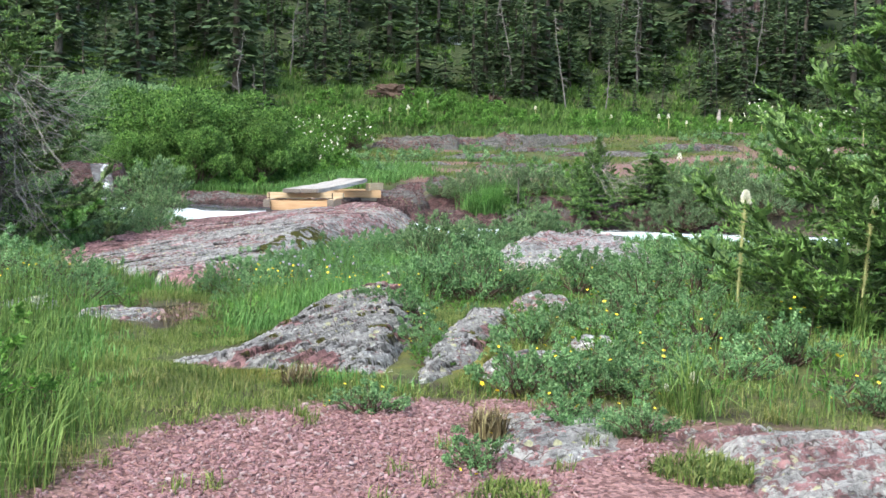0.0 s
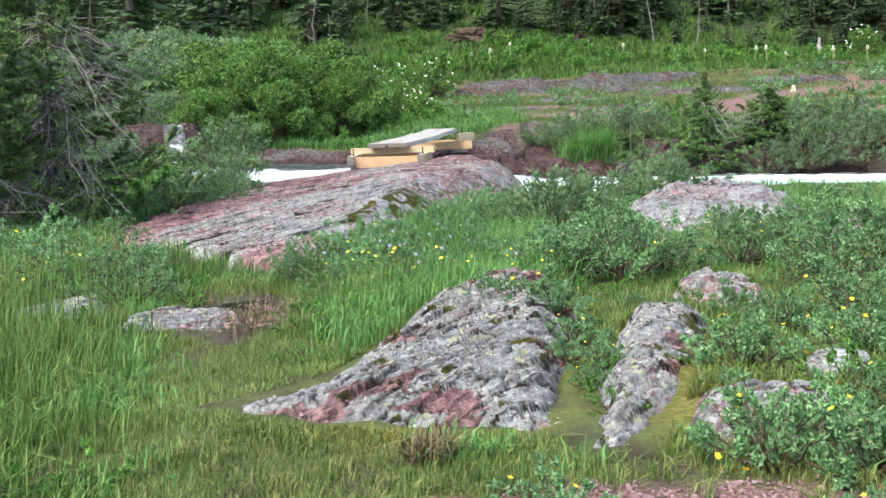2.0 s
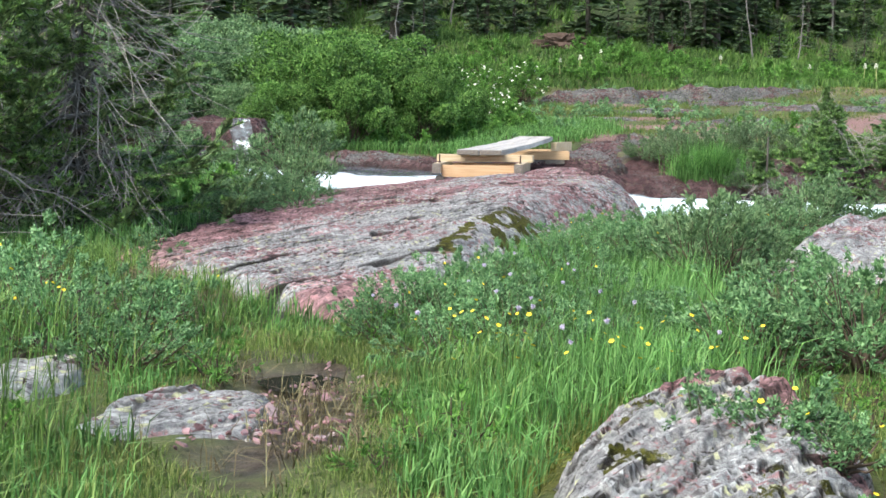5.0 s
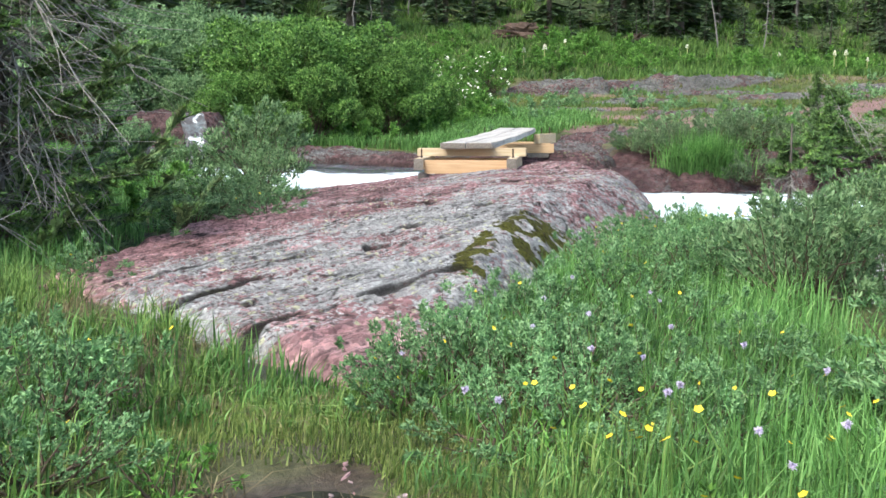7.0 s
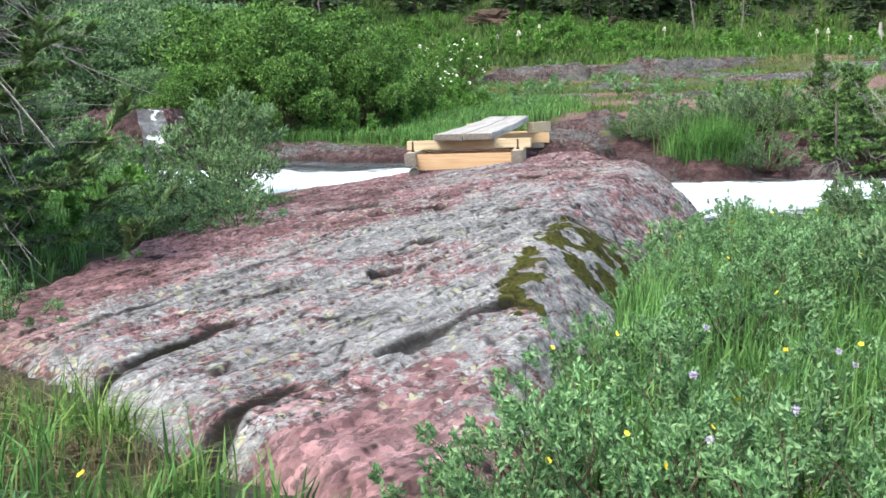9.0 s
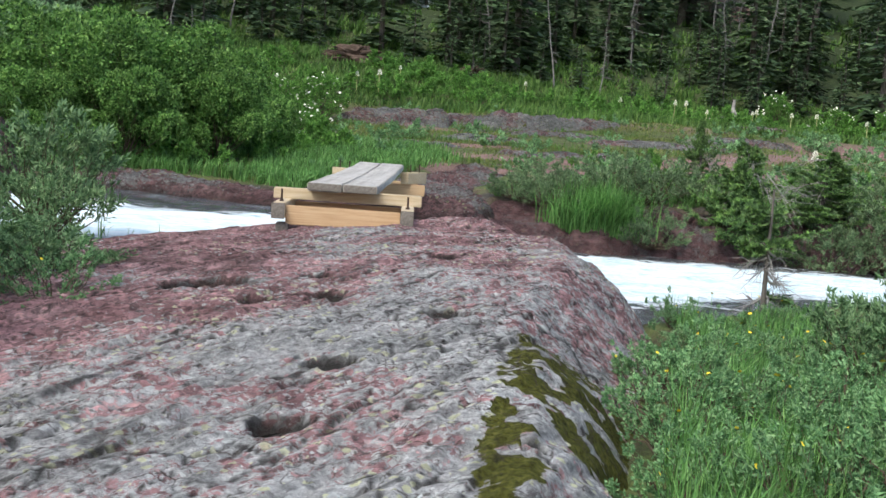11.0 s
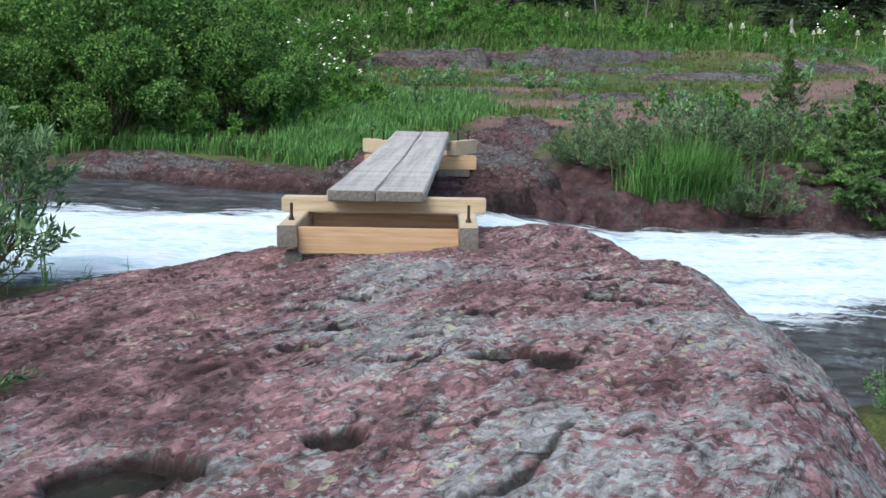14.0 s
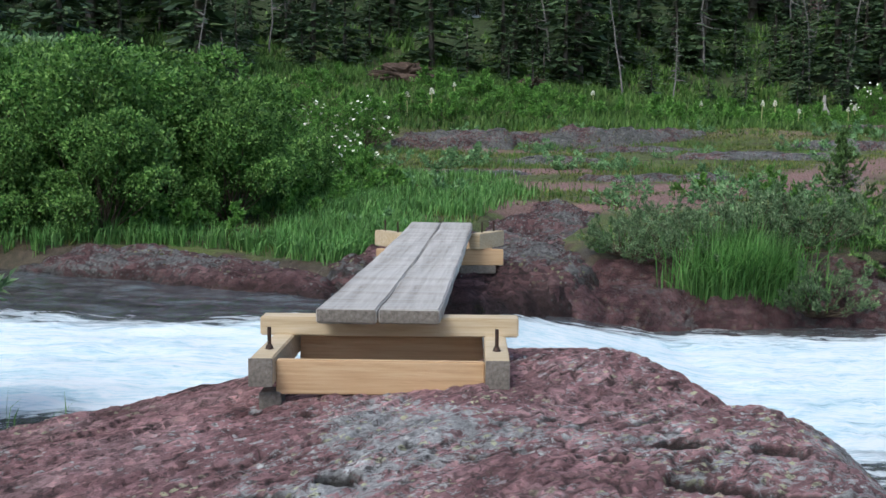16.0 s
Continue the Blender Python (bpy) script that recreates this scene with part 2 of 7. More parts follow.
    rim = s.math("MULTIPLY", s.ramp(s.cells(12 * flake, "DISTANCE_TO_EDGE", "Distance", place), (0.01, 1.0), (0.05, 0.0)), s.ramp(s.noise(6, 6, rough=0.75), (0.50, 0.0), (0.58, 0.85)))
    base = s.mix(rim, base, dim((0.065, 0.05, 0.042)))
    # pit also carries the shade painted into gaps between flakes
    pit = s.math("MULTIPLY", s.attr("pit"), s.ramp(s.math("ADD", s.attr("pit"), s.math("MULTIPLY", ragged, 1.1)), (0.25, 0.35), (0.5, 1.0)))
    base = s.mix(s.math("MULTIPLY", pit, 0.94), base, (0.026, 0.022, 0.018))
    h = s.math("ADD", s.math("MULTIPLY", broad_face, 0.8), s.math("MULTIPLY", broad.outputs[1], 0.9))
    h = s.math("ADD", h, s.math("MULTIPLY", s.ramp(seam, (0.33, 0.0), (0.44, 1.0)), 0.9))
    h = s.math("ADD", h, s.math("MULTIPLY", s.noise(24, 9, rough=0.82), 2.4))
    n = s.bump(h, 1.0, 0.032 / flake)
    h = s.math("ADD", s.math("MULTIPLY", fine_face, 1.0), s.math("ADD", s.math("MULTIPLY", chip_b, 0.9), s.math("MULTIPLY", s.noise(95, 6, rough=0.8), 1.8)))
    n = s.bump(h, 1.0, 0.013 / flake, n)
    rough = s.math("ADD", 0.86, s.math("MULTIPLY", pit, 0.1))
    if wet:
        base = s.mix(wet, base, (0.05, 0.02, 0.02))
        rough = 0.85 - wet * 0.55
    return s.done(base, rough, n, 0.2)


def ground_material():
    s = Shade("meadow_soil")
    soil = s.ramp(s.noise(9, 5), (0.3, (0.028, 0.022, 0.014)), (0.7, (0.075, 0.055, 0.034)))
    turf = s.ramp(s.noise(60, 5, rough=0.8), (0.32, (0.030, 0.045, 0.012)), (0.5, (0.085, 0.115, 0.03)), (0.68, (0.19, 0.175, 0.07)))
    col = s.mix(s.ramp(s.noise(2.6, 5, rough=0.65), (0.36, 0.0), (0.54, 0.9)), soil, turf)
    red = s.ramp(s.cells(55, out="Color"), (0.2, (0.13, 0.065, 0.06)), (0.8, (0.36, 0.21, 0.195)))
    gm = s.attr("gravel")
    col = s.mix(gm, col, red)
    mud = s.ramp(s.noise(17, 5, rough=0.7), (0.3, (0.022, 0.015, 0.010)), (0.5, (0.06, 0.043, 0.03)), (0.7, (0.12, 0.09, 0.065)))
    col = s.mix(s.attr("mud"), col, mud)
    moss = s.ramp(s.noise(40, 3), (0.3, (0.075, 0.085, 0.012)), (0.7, (0.21, 0.20, 0.045)))
    col = s.mix(s.attr("moss"), col, moss)
    # darker green-brown from the forest edge up the hill
    forest_floor = s.ramp(s.noise(6, 4), (0.3, (0.02, 0.026, 0.012)), (0.7, (0.05, 0.075, 0.024)))
    col = s.mix(s.attr("forest_floor"), col, forest_floor)
    n = s.bump(s.math("ADD", s.noise(30, 4, rough=0.7), s.math("MULTIPLY", s.cells(50), gm)), 0.8, 0.02)
    rough = s.math("SUBTRACT", 0.92, s.math("MULTIPLY", s.attr("mud"), 0.55))
    return s.done(col, rough, n, 0.3)


def water_material():
    """Clear stream water that turns to white foam where it runs fast."""
    s = Shade("stream_water")
    flow = s.warped(s.scaled((0.8, 2.6, 1.0)), 2.5, 0.12)
    streak = s.noise(1.7, 6, flow, 0.66, 0.7)
    fine = s.noise(8, 7, flow, 0.72, 0.5)
    f = s.math("ADD", s.attr("foam"), s.math("MULTIPLY", s.math("SUBTRACT", streak, 0.5), 1.5))
    f = s.math("ADD", f, s.math("MULTIPLY", s.math("SUBTRACT", fine, 0.5), 0.7))
    foam = s.ramp(f, (0.30, 0.0), (0.42, 0.55), (0.62, 1.0))
    clear = s.ramp(s.noise(2.6, 6, flow, 0.7), (0.36, (0.028, 0.022, 0.022)), (0.5, (0.075, 0.07, 0.072)), (0.66, (0.16, 0.19, 0.195)))
    white = s.ramp(s.math("ADD", fine, s.math("MULTIPLY", s.math("SUBTRACT", streak, 0.5), 0.7)), (0.28, (0.42, 0.66, 0.72)), (0.44, (0.72, 0.86, 0.90)), (0.58, (0.91, 0.955, 0.965)))
    col = s.mix(foam, clear, white)
    n = s.bump(s.math("ADD", streak, s.math("MULTIPLY", fine, 0.7)), 0.5, 0.10)
    n = s.bump(s.noise(34, 4, flow, 0.7), 0.6, 0.02, n)
    rough = s.math("ADD", 0.08, s.math("MULTIPLY", foam, 0.6))
    return s.done(col, rough, n, 0.35)


def wood_material(name, dark, mid, light, grain=(1.2, 22, 22), grey=0.0, knots=0.5):
    s = Shade(name)
    g = s.scaled(grain, world=False)
    fibre = s.noise(2.3, 6, g, 0.65, 0.25)
    col = s.ramp(fibre, (0.28, dark), (0.5, mid), (0.72, light))
    col = s.mix(s.ramp(s.noise(1.4, 3, s.scaled((0.6, 3, 3), world=False)), (0.35, 0.0), (0.7, 0.45)), col, dark)
    kn = s.ramp(s.cells(2.6, where=s.scaled((0.9, 2.4, 2.4), world=False)), (0.05, 0.85), (0.1, 0.0))
    col = s.mix(s.math("MULTIPLY", kn, knots), col, tuple(c * 0.35 for c in dark))
    if grey:
        col = s.mix(s.ramp(s.noise(3, 4, s.scaled((0.7, 5, 5), world=False)), (0.4, 0.0), (0.65, grey)), col, (0.50, 0.49, 0.47))
    n = s.bump(fibre, 0.5, 0.004)
    return s.done(col, 0.72, n, 0.3)


def bark_material(name, dark, light, stretch=(14, 14, 3)):
    s = Shade(name)
    r = s.noise(2.2, 5, s.scaled(stretch, world=False), 0.65)
    return s.done(s.ramp(r, (0.3, dark), (0.7, light)), 0.9, s.bump(r, 0.8, 0.01), 0.2)


def plain_material(name, a, b, scale=30, rough=0.6, spec=0.3, metal=0.0):
    s = Shade(name)
    return s.done(s.ramp(s.noise(scale, 3), (0.3, a), (0.7, b)), rough, spec=spec, metal=metal)


M_GROUND = ground_material()
M_ROCK_BRIDGE = rock_material("argillite_outcrop", 0.60, 0.05, tone=1.5)
M_ROCK_LICHEN = rock_material("lichened_argillite", 0.95, 0.10, flake=1.0, tone=1.45, strike=28)
M_ROCK_FAR = rock_material("far_meadow_argillite", 0.85, 0.22, flake=0.45, tone=0.62, strike=-75)
M_ROCK_WET = rock_material("dark_bank_argillite", 0.12, 0.0, wet=0.5, flake=0.5, tone=0.9, strike=-75)
M_WATER = water_material()
M_GRASS = leaf_material("meadow_grass", (0.085, 0.19, 0.045), (0.145, 0.32, 0.08), (0.26, 0.45, 0.14), 0.42)
M_GRASS_DRY = leaf_material("short_turf", (0.13, 0.17, 0.045), (0.22, 0.26, 0.07), (0.38, 0.35, 0.15), 0.35)
M_RUSH = leaf_material("rush_grass", (0.08, 0.155, 0.038), (0.15, 0.265, 0.062), (0.28, 0.39, 0.11), 0.4)
M_MEADOW = leaf_material("far_meadow_grass", (0.075, 0.11, 0.024), (0.15, 0.20, 0.045), (0.26, 0.265, 0.085), 0.35, patch=0.3)
M_HILL = leaf_material("hillside_grass", (0.055, 0.12, 0.024), (0.10, 0.20, 0.042), (0.18, 0.285, 0.07), 0.35, patch=0.3)
M_CINQ = leaf_material("cinquefoil_leaf", (0.10, 0.215, 0.085), (0.18, 0.345, 0.14), (0.31, 0.48, 0.22), 0.3)
M_HERB = leaf_material("herb_leaf", (0.075, 0.175, 0.035), (0.13, 0.29, 0.055), (0.23, 0.42, 0.09), 0.4)
M_WILLOW = leaf_material("willow_leaf", (0.05, 0.13, 0.03), (0.13, 0.27, 0.055), (0.26, 0.42, 0.11), 0.35, patch=1.3)
M_WILLOW_MID = leaf_material("bank_willow_leaf", (0.085, 0.15, 0.065), (0.15, 0.235, 0.105), (0.26, 0.345, 0.18), 0.3)
M_WILLOW_GREY = leaf_material("grey_willow_leaf", (0.10, 0.195, 0.08), (0.185, 0.31, 0.135), (0.31, 0.44, 0.215), 0.35)
M_NEEDLE = leaf_material("fir_needle", (0.03, 0.06, 0.03), (0.065, 0.11, 0.048), (0.125, 0.18, 0.078), 0.2, patch=0.5)
M_NEEDLE_OLD = leaf_material("old_fir_needle", (0.085, 0.155, 0.065), (0.185, 0.285, 0.115), (0.31, 0.42, 0.18), 0.25, patch=0.8)
M_NEEDLE_TIP = leaf_material("fir_needle_tip", (0.12, 0.24, 0.06), (0.20, 0.36, 0.09), (0.30, 0.46, 0.14), 0.3)
M_NEEDLE_FRESH = leaf_material("fresh_fir_needle", (0.07, 0.135, 0.05), (0.135, 0.235, 0.08), (0.25, 0.37, 0.13), 0.25)
M_STEM = bark_material("shrub_stem", (0.06, 0.045, 0.03), (0.16, 0.12, 0.085))
M_BARK = bark_material("fir_bark", (0.05, 0.042, 0.036), (0.17, 0.15, 0.13))
M_DEAD = bark_material("bleached_wood", (0.17, 0.155, 0.14), (0.42, 0.39, 0.36))
M_SNAG = bark_material("grey_snag_wood", (0.08, 0.074, 0.07), (0.24, 0.225, 0.21))
M_YELLOW = plain_material("yellow_petal", (0.75, 0.52, 0.02), (0.85, 0.66, 0.05))
M_PURPLE = plain_material("purple_petal", (0.48, 0.42, 0.58), (0.66, 0.58, 0.72), 90)
M_CREAM = plain_material("cream_petal", (0.80, 0.78, 0.62), (0.88, 0.87, 0.78), 60)
M_PINK = plain_material("pink_petal", (0.62, 0.16, 0.22), (0.75, 0.30, 0.34), 60)
M_DARKHEAD = plain_material("dark_sedge_head", (0.02, 0.014, 0.01), (0.06, 0.04, 0.03), 60)
M_PLANK = wood_material("weathered_plank", (0.20, 0.168, 0.14), (0.43, 0.39, 0.35), (0.64, 0.60, 0.555), grain=(9, 0.35, 9), grey=0.5, knots=0.4)
M_BOARD = wood_material("new_fir_board", (0.40, 0.25, 0.13), (0.55, 0.37, 0.21), (0.63, 0.46, 0.29), knots=0.3)
M_BEAM = wood_material("pale_fir_beam", (0.42, 0.31, 0.18), (0.56, 0.45, 0.30), (0.66, 0.56, 0.41), knots=0.6)
M_ENDGRAIN = wood_material("grey_end_grain", (0.10, 0.085, 0.07), (0.20, 0.175, 0.15), (0.30, 0.27, 0.235), grain=(25, 25, 25))
M_STEEL = plain_material("rusty_steel", (0.035, 0.028, 0.024), (0.10, 0.06, 0.045), 40, 0.55, 0.4, 0.7)
M_PUDDLE = plain_material("still_dark_water", (0.012, 0.011, 0.009), (0.03, 0.027, 0.022), 6, 0.06, 0.5)

# ---------------------------------------------------------------- the lie of the land
BANK_X = (-40, -14, -8.5, -6.5, -4, -1.6, -0.6, 0.2, 1.0, 1.6, 2.6, 5, 12, 40)
BANK_NEAR = (31, 24.5, 22, 18.8, 16.5, 17.4, 16.3, 14.8, 14.6, 15.9, 17.2, 17.4, 16.5, 12)
BANK_FAR = (35, 27, 24.6, 23.2, 22.3, 21.5, 22.4, 22.7, 22.7, 22.7, 22.8, 22.8, 21.5, 17)
LEVEL_X = (-40, -9, -8.2, -6.9, -2.6, -0.8, 0.6, 8, 40)
LEVEL_Z = (0.9, 0.50, 0.42, -0.04, -0.10, -0.22, -0.50, -0.62, -1.0)


def stream_line(x):
    return (np.interp(x, BANK_X, BANK_NEAR) + np.interp(x, BANK_X, BANK_FAR)) / 2


def water_level(x):
    return np.interp(x, LEVEL_X, LEVEL_Z)


def half_width(x):
    return (np.interp(x, BANK_X, BANK_FAR) - np.interp(x, BANK_X, BANK_NEAR)) / 2


def land(x, y):
    """Height of the ground sheet."""
    x, y = np.asarray(x, float), np.asarray(y, float)
    z = np.interp(y, (-3, 3.5, 5.2, 7, 9.5, 14, 17, 22, 30, 44, 49, 57, 62, 100, 200, 420),
                  (0.22, 0.19, 0.10, 0.0, -0.02, -0.05, -0.02, 0.06, 0.42, 1.02, 1.75, 3.15, 4.1, 20, 75, 150))
    z = z + smooth(46, 58, y) * np.clip(-0.085 * x, -1.6, 0.9)
    z = z + 0.10 * (fbm(x * 0.55, y * 0.55, 3) - 0.47) + 0.035 * (fbm(x * 2.3, y * 2.3, 9) - 0.47)
    z = z + smooth(26, 60, y) * 0.9 * (fbm(x * 0.11, y * 0.11, 21) - 0.47)
    z = z + smooth(-4.2, -9, x) * smooth(30, 18, y) * 0.35
    z = z - 0.13 * smooth(-0.2, 0.9, x) * smooth(9.5, 12, y) * smooth(19, 16, y)
    z = z - 0.19 * smooth(0.9, 2.2, x) * smooth(11.5, 15, y) * smooth(20, 18, y)
    d = np.abs(y - stream_line(x)) - half_width(x) + 0.5 * (fbm(x * 1.3, y * 1.3, 5) - 0.47)
    bed = water_level(x) - 0.28
    return bed + (z - bed) * smooth(-0.35, 0.42, d)


POLY_BRIDGE = [(-1.5, 6.98), (-1.75, 7.2), (-2.22, 7.62), (-2.95, 8.5), (-3.95, 9.5), (-3.9, 11), (-3.8, 13.0), (-4.15, 14.2), (-4.0, 15.4), (-3.55, 16.3), (-2.8, 17.0), (-1.2, 17.6),
               (-0.1, 17.5), (0.1, 16.6), (0.42, 15.6), (0.46, 14.4), (0.3, 13.1), (-0.3, 11.4), (-0.8, 9.6), (-1.12, 8.1), (-1.24, 7.3)]
POLY_NEAR = [(-1.0, 2.95), (-0.62, 3.38), (-0.44, 3.95), (-0.34, 4.75), (-0.08, 5.2), (0.2, 5.25), (0.55, 4.9), (0.52, 4.45), (0.46, 3.4), (0.38, 2.46), (-0.02, 2.54), (-0.5, 2.70)]
POLY_NEAR_B = [(0.36, 2.36), (0.42, 2.9), (0.54, 3.7), (0.70, 4.5), (1.18, 4.56), (1.05, 4.0), (0.90, 3.4), (0.75, 2.8), (0.62, 2.36)]
POLY_RIGHT = [(0.75, 9.2), (0.95, 9.9), (1.15, 10.8), (1.6, 12.0), (2.6, 12.5), (3.15, 11.7), (2.9, 10.2), (2.1, 9.4), (1.4, 9.1)]
POLY_SMALL = [(0.98, 5.15), (1.05, 5.65), (1.3, 6.0), (1.56, 5.7), (1.52, 5.1), (1.25, 5.0)]
POLY_FLAT = [(0.70, 2.62), (0.78, 2.95), (1.0, 3.08), (1.28, 2.98), (1.36, 2.6), (1.2, 2.35), (0.85, 2.38)]
POLY_SLAB = [(0.68, 1.95), (1.15, 1.98), (1.45, 1.72), (1.32, 1.2), (0.95, 0.95), (0.62, 1.3)]
POLY_SLAB_B = [(1.38, 1.78), (2.5, 1.66), (2.9, 0.6), (1.7, 0.3), (1.42, 1.1)]
POLY_STONE = [(-2.0, 4.75), (-1.92, 5.3), (-1.62, 5.48), (-1.40, 5.38), (-1.36, 4.9), (-1.6, 4.6)]
POLY_STONE_B = [(-2.75, 5.15), (-2.65, 5.75), (-2.3, 5.78), (-2.15, 5.4), (-2.2, 5.05)]
POLY_FAR = [(-1.9, 20.9), (-1.15, 20.4), (-0.1, 21.5), (0.3, 22.4), (0.15, 24.5), (1.1, 27.5), (0.6, 29.5), (-0.6, 27.5), (-1.3, 24.5), (-2.3, 23), (-2.7, 21.8)]
POLY_FAR_L = [(-6.2, 22.6), (-5.2, 23.6), (-4.2, 23.7), (-3.0, 22.8), (-2.2, 21.9), (-2.3, 20.8), (-3.4, 21.4), (-4.6, 22.2)]
POLY_LEDGE = [(-2.6, 44.6), (-0.6, 44.2), (1.05, 44.2), (1.15, 44.9), (3.6, 44.8), (5.9, 45.4), (7.6, 46.6), (5.0, 46.7), (1, 46.0), (-1.8, 45.8)]
POLY_BANK_R = [(-0.7, 21.2), (0.1, 21.7), (0.9, 22.0), (2.2, 22.2), (3.6, 22.3), (5.2, 22.4), (7.0, 22.3), (7.0, 23.3), (5.0, 23.5), (3.0, 23.4), (1.0, 23.2), (0.2, 23.2), (-0.6, 22.4)]
MEADOW_SLABS = []
GRAVEL = [(-0.7, 0.3), (-0.52, 1.25), (-0.02, 1.9), (0.7, 2.12), (1.15, 2.02), (1.45, 1.8), (2.6, 1.6), (2.9, 0.2), (2.0, -1.0), (1.1, -2.6), (0.8, -5.5), (0.2, -9), (-0.7, -9), (-0.4, -5.5), (-0.5, -2.6), (-1.1, -1.0)]
MUD = [(-1.75, 6.1), (-1.35, 6.15), (-1.02, 4.9), (-1.15, 4.2), (-1.5, 4.5)]
TRAIL = [(-0.35, 1.9), (-0.85, 3.2), (-1.2, 4.6), (-1.55, 6.6)]
PITS = [(-2.44, 12.33, 0.18), (-1.29, 11.25, 0.095), (-2.12, 11.8, 0.09), (-1.93, 13.95, 0.09), (-1.33, 13.18, 0.10), (-1.86, 9.84, 0.07), (-1.74, 10.5, 0.07), (-1.87, 12.5, 0.08), (-1.79, 11.9, 0.07), (-0.74, 14.78, 0.07), (-0.42, 14.66, 0.075), (-1.18, 13.11, 0.08), (-1.4, 13.95, 0.05), (-1.69, 13.29, 0.06), (-1.59, 13.62, 0.05), (-2.06, 13.61, 0.06), (-2.1, 14.39, 0.06), (-1.9, 14.56, 0.06), (-1.8, 11.82, 0.07), (-2.38, 13.38, 0.05)]
CRACKS = [((-2.86, 7.95), (-2.74, 8.21), (-2.59, 8.65), (-2.42, 9.08), (0.05, 0.9)), ((-2.24, 7.5), (-2.16, 7.7), (-2.09, 7.9), (-1.98, 8.07), (0.045, 0.9)), ((-1.7, 8.4), (-1.64, 8.52), (-1.47, 8.78), (-1.3, 9.0), (0.04, 0.8)),
          ((-0.86, 14.36), (-0.76, 14.24), (-0.62, 14.18), (-0.42, 14.12), (0.04, 0.9)), ((-1.53, 11.98), (-1.42, 12.04), (-1.32, 12.2), (-1.24, 12.4), (0.018, 0.8))]
pit_rng = random.Random(5)
PITS += [(pit_rng.uniform(-3.0, 0.2), pit_rng.uniform(9.5, 16.3), pit_rng.uniform(0.02, 0.045)) for _ in range(18)]
# every outcrop: polygon, top height, slope across x, slope along y, edge width, roughness
ALL_POLYS = [POLY_BRIDGE, POLY_NEAR, POLY_NEAR_B, POLY_RIGHT, POLY_SMALL, POLY_FLAT, POLY_SLAB, POLY_SLAB_B, POLY_STONE, POLY_STONE_B, POLY_FAR, POLY_FAR_L, POLY_LEDGE, POLY_BANK_R]


def on_rock(x, y):
    best = np.full(np.asarray(x, float).shape, -9.0)
    for poly in ALL_POLYS + MEADOW_SLABS:
        best = np.maximum(best, inside(poly, x, y))
    return best


def moss_patch(x, y, rock=None):
    """Cushions of yellow-green moss round the rocks beside the trail."""
    rock = on_rock(x, y) if rock is None else rock
    return smooth(0.30, 0.08, np.abs(rock)) * smooth(0.36, 0.5, fbm(x * 2.2, y * 2.2, 31)) * smooth(-0.7, -0.1, x) * smooth(6, 5, y) * smooth(2.0, 2.3, y)


def meadow_bare(x, y):
    """Bare reddish stone and soil showing through the turf of the far meadow."""
    streak = fbm(x * 0.16 + 3, y * 0.5, 41, 4)
    reach = smooth(23, 27, y) * smooth(49, 45, y) * smooth(-3.5, 0.5, x)
    trail = smooth(1.4, 0.4, along([(1.5, 28), (5.5, 33), (9.5, 38), (15, 45), (22, 50)], x, y) + 1.2 * (fbm(x * 0.5, y * 0.5, 44) - 0.5))
    return np.clip(np.maximum(smooth(0.49, 0.56, streak) * reach, trail * smooth(26, 29, y)), 0, 1)


def axis(fine0, fine1, step, far0, far1, grow):
    mid = list(np.arange(fine0, fine1 + 1e-6, step))
    up, k = [], step
    v = fine1
    while v < far1:
        k *= grow
        v += k
        up.append(v)
    down, k, v = [], step, fine0
    while v > far0:
        k *= grow
        v -= k
        down.append(v)
    return np.array(down[::-1] + mid + up)


gx = axis(-5.0, 4.0, 0.11, -500, 500, 1.08)
gy = axis(-0.5, 24, 0.12, -300, 420, 1.05)
GX, GY = np.meshgrid(gx, gy)
px, py = GX.ravel(), GY.ravel()
pz = land(px, py)
rk = on_rock(px, py)
pz = pz - 0.25 * smooth(0.10, 0.3, rk)
gravel = smooth(-0.15, 0.12, inside(GRAVEL, px, py) + 0.35 * (fbm(px * 3, py * 3, 8) - 0.5))
litter = smooth(1.1, 0.5, along([(-1.5, 6.9), (-2.2, 7.3), (-3.0, 8.2), (-3.9, 9.2)], px, py) + 0.5 * (fbm(px * 2, py * 2, 16) - 0.47))
mud = smooth(-0.12, 0.15, inside(MUD, px, py) + 0.3 * (fbm(px * 4, py * 4, 12) - 0.5))
wet_edge = smooth(0.35, 0.0, np.abs(py - stream_line(px)) - half_width(px) - np.where(py > stream_line(px), 0.75, 0.0) * smooth(-9, -6, px) + 0.5 * (fbm(px * 1.8, py * 1.8, 14) - 0.47))
moss = moss_patch(px, py, rk)
pz = pz - 0.05 * mud + gravel * 0.012 * (vnoise(px * 22, py * 22, 2) - 0.5)
nx, ny = len(gx), len(gy)
ii = (np.arange(ny - 1)[:, None] * nx + np.arange(nx - 1)[None, :]).ravel()
quads = np.stack([ii, ii + 1, ii + nx + 1, ii + nx], 1)
ground = new("ground", mesh_of("ground", np.stack([px, py, pz], 1), quads, M_GROUND,
             attrs={"gravel": np.maximum(gravel, 0.85 * meadow_bare(px, py)), "mud": np.maximum(np.maximum(mud, wet_edge * 0.9), 0.7 * litter), "moss": moss, "forest_floor": smooth(61, 66, py + 0.8 * (fbm(px * 0.4, py * 0.4, 19) - 0.5))}))
tagged(ground, "mossy alpine meadow soil with red shale gravel", "ground", kind="structure")


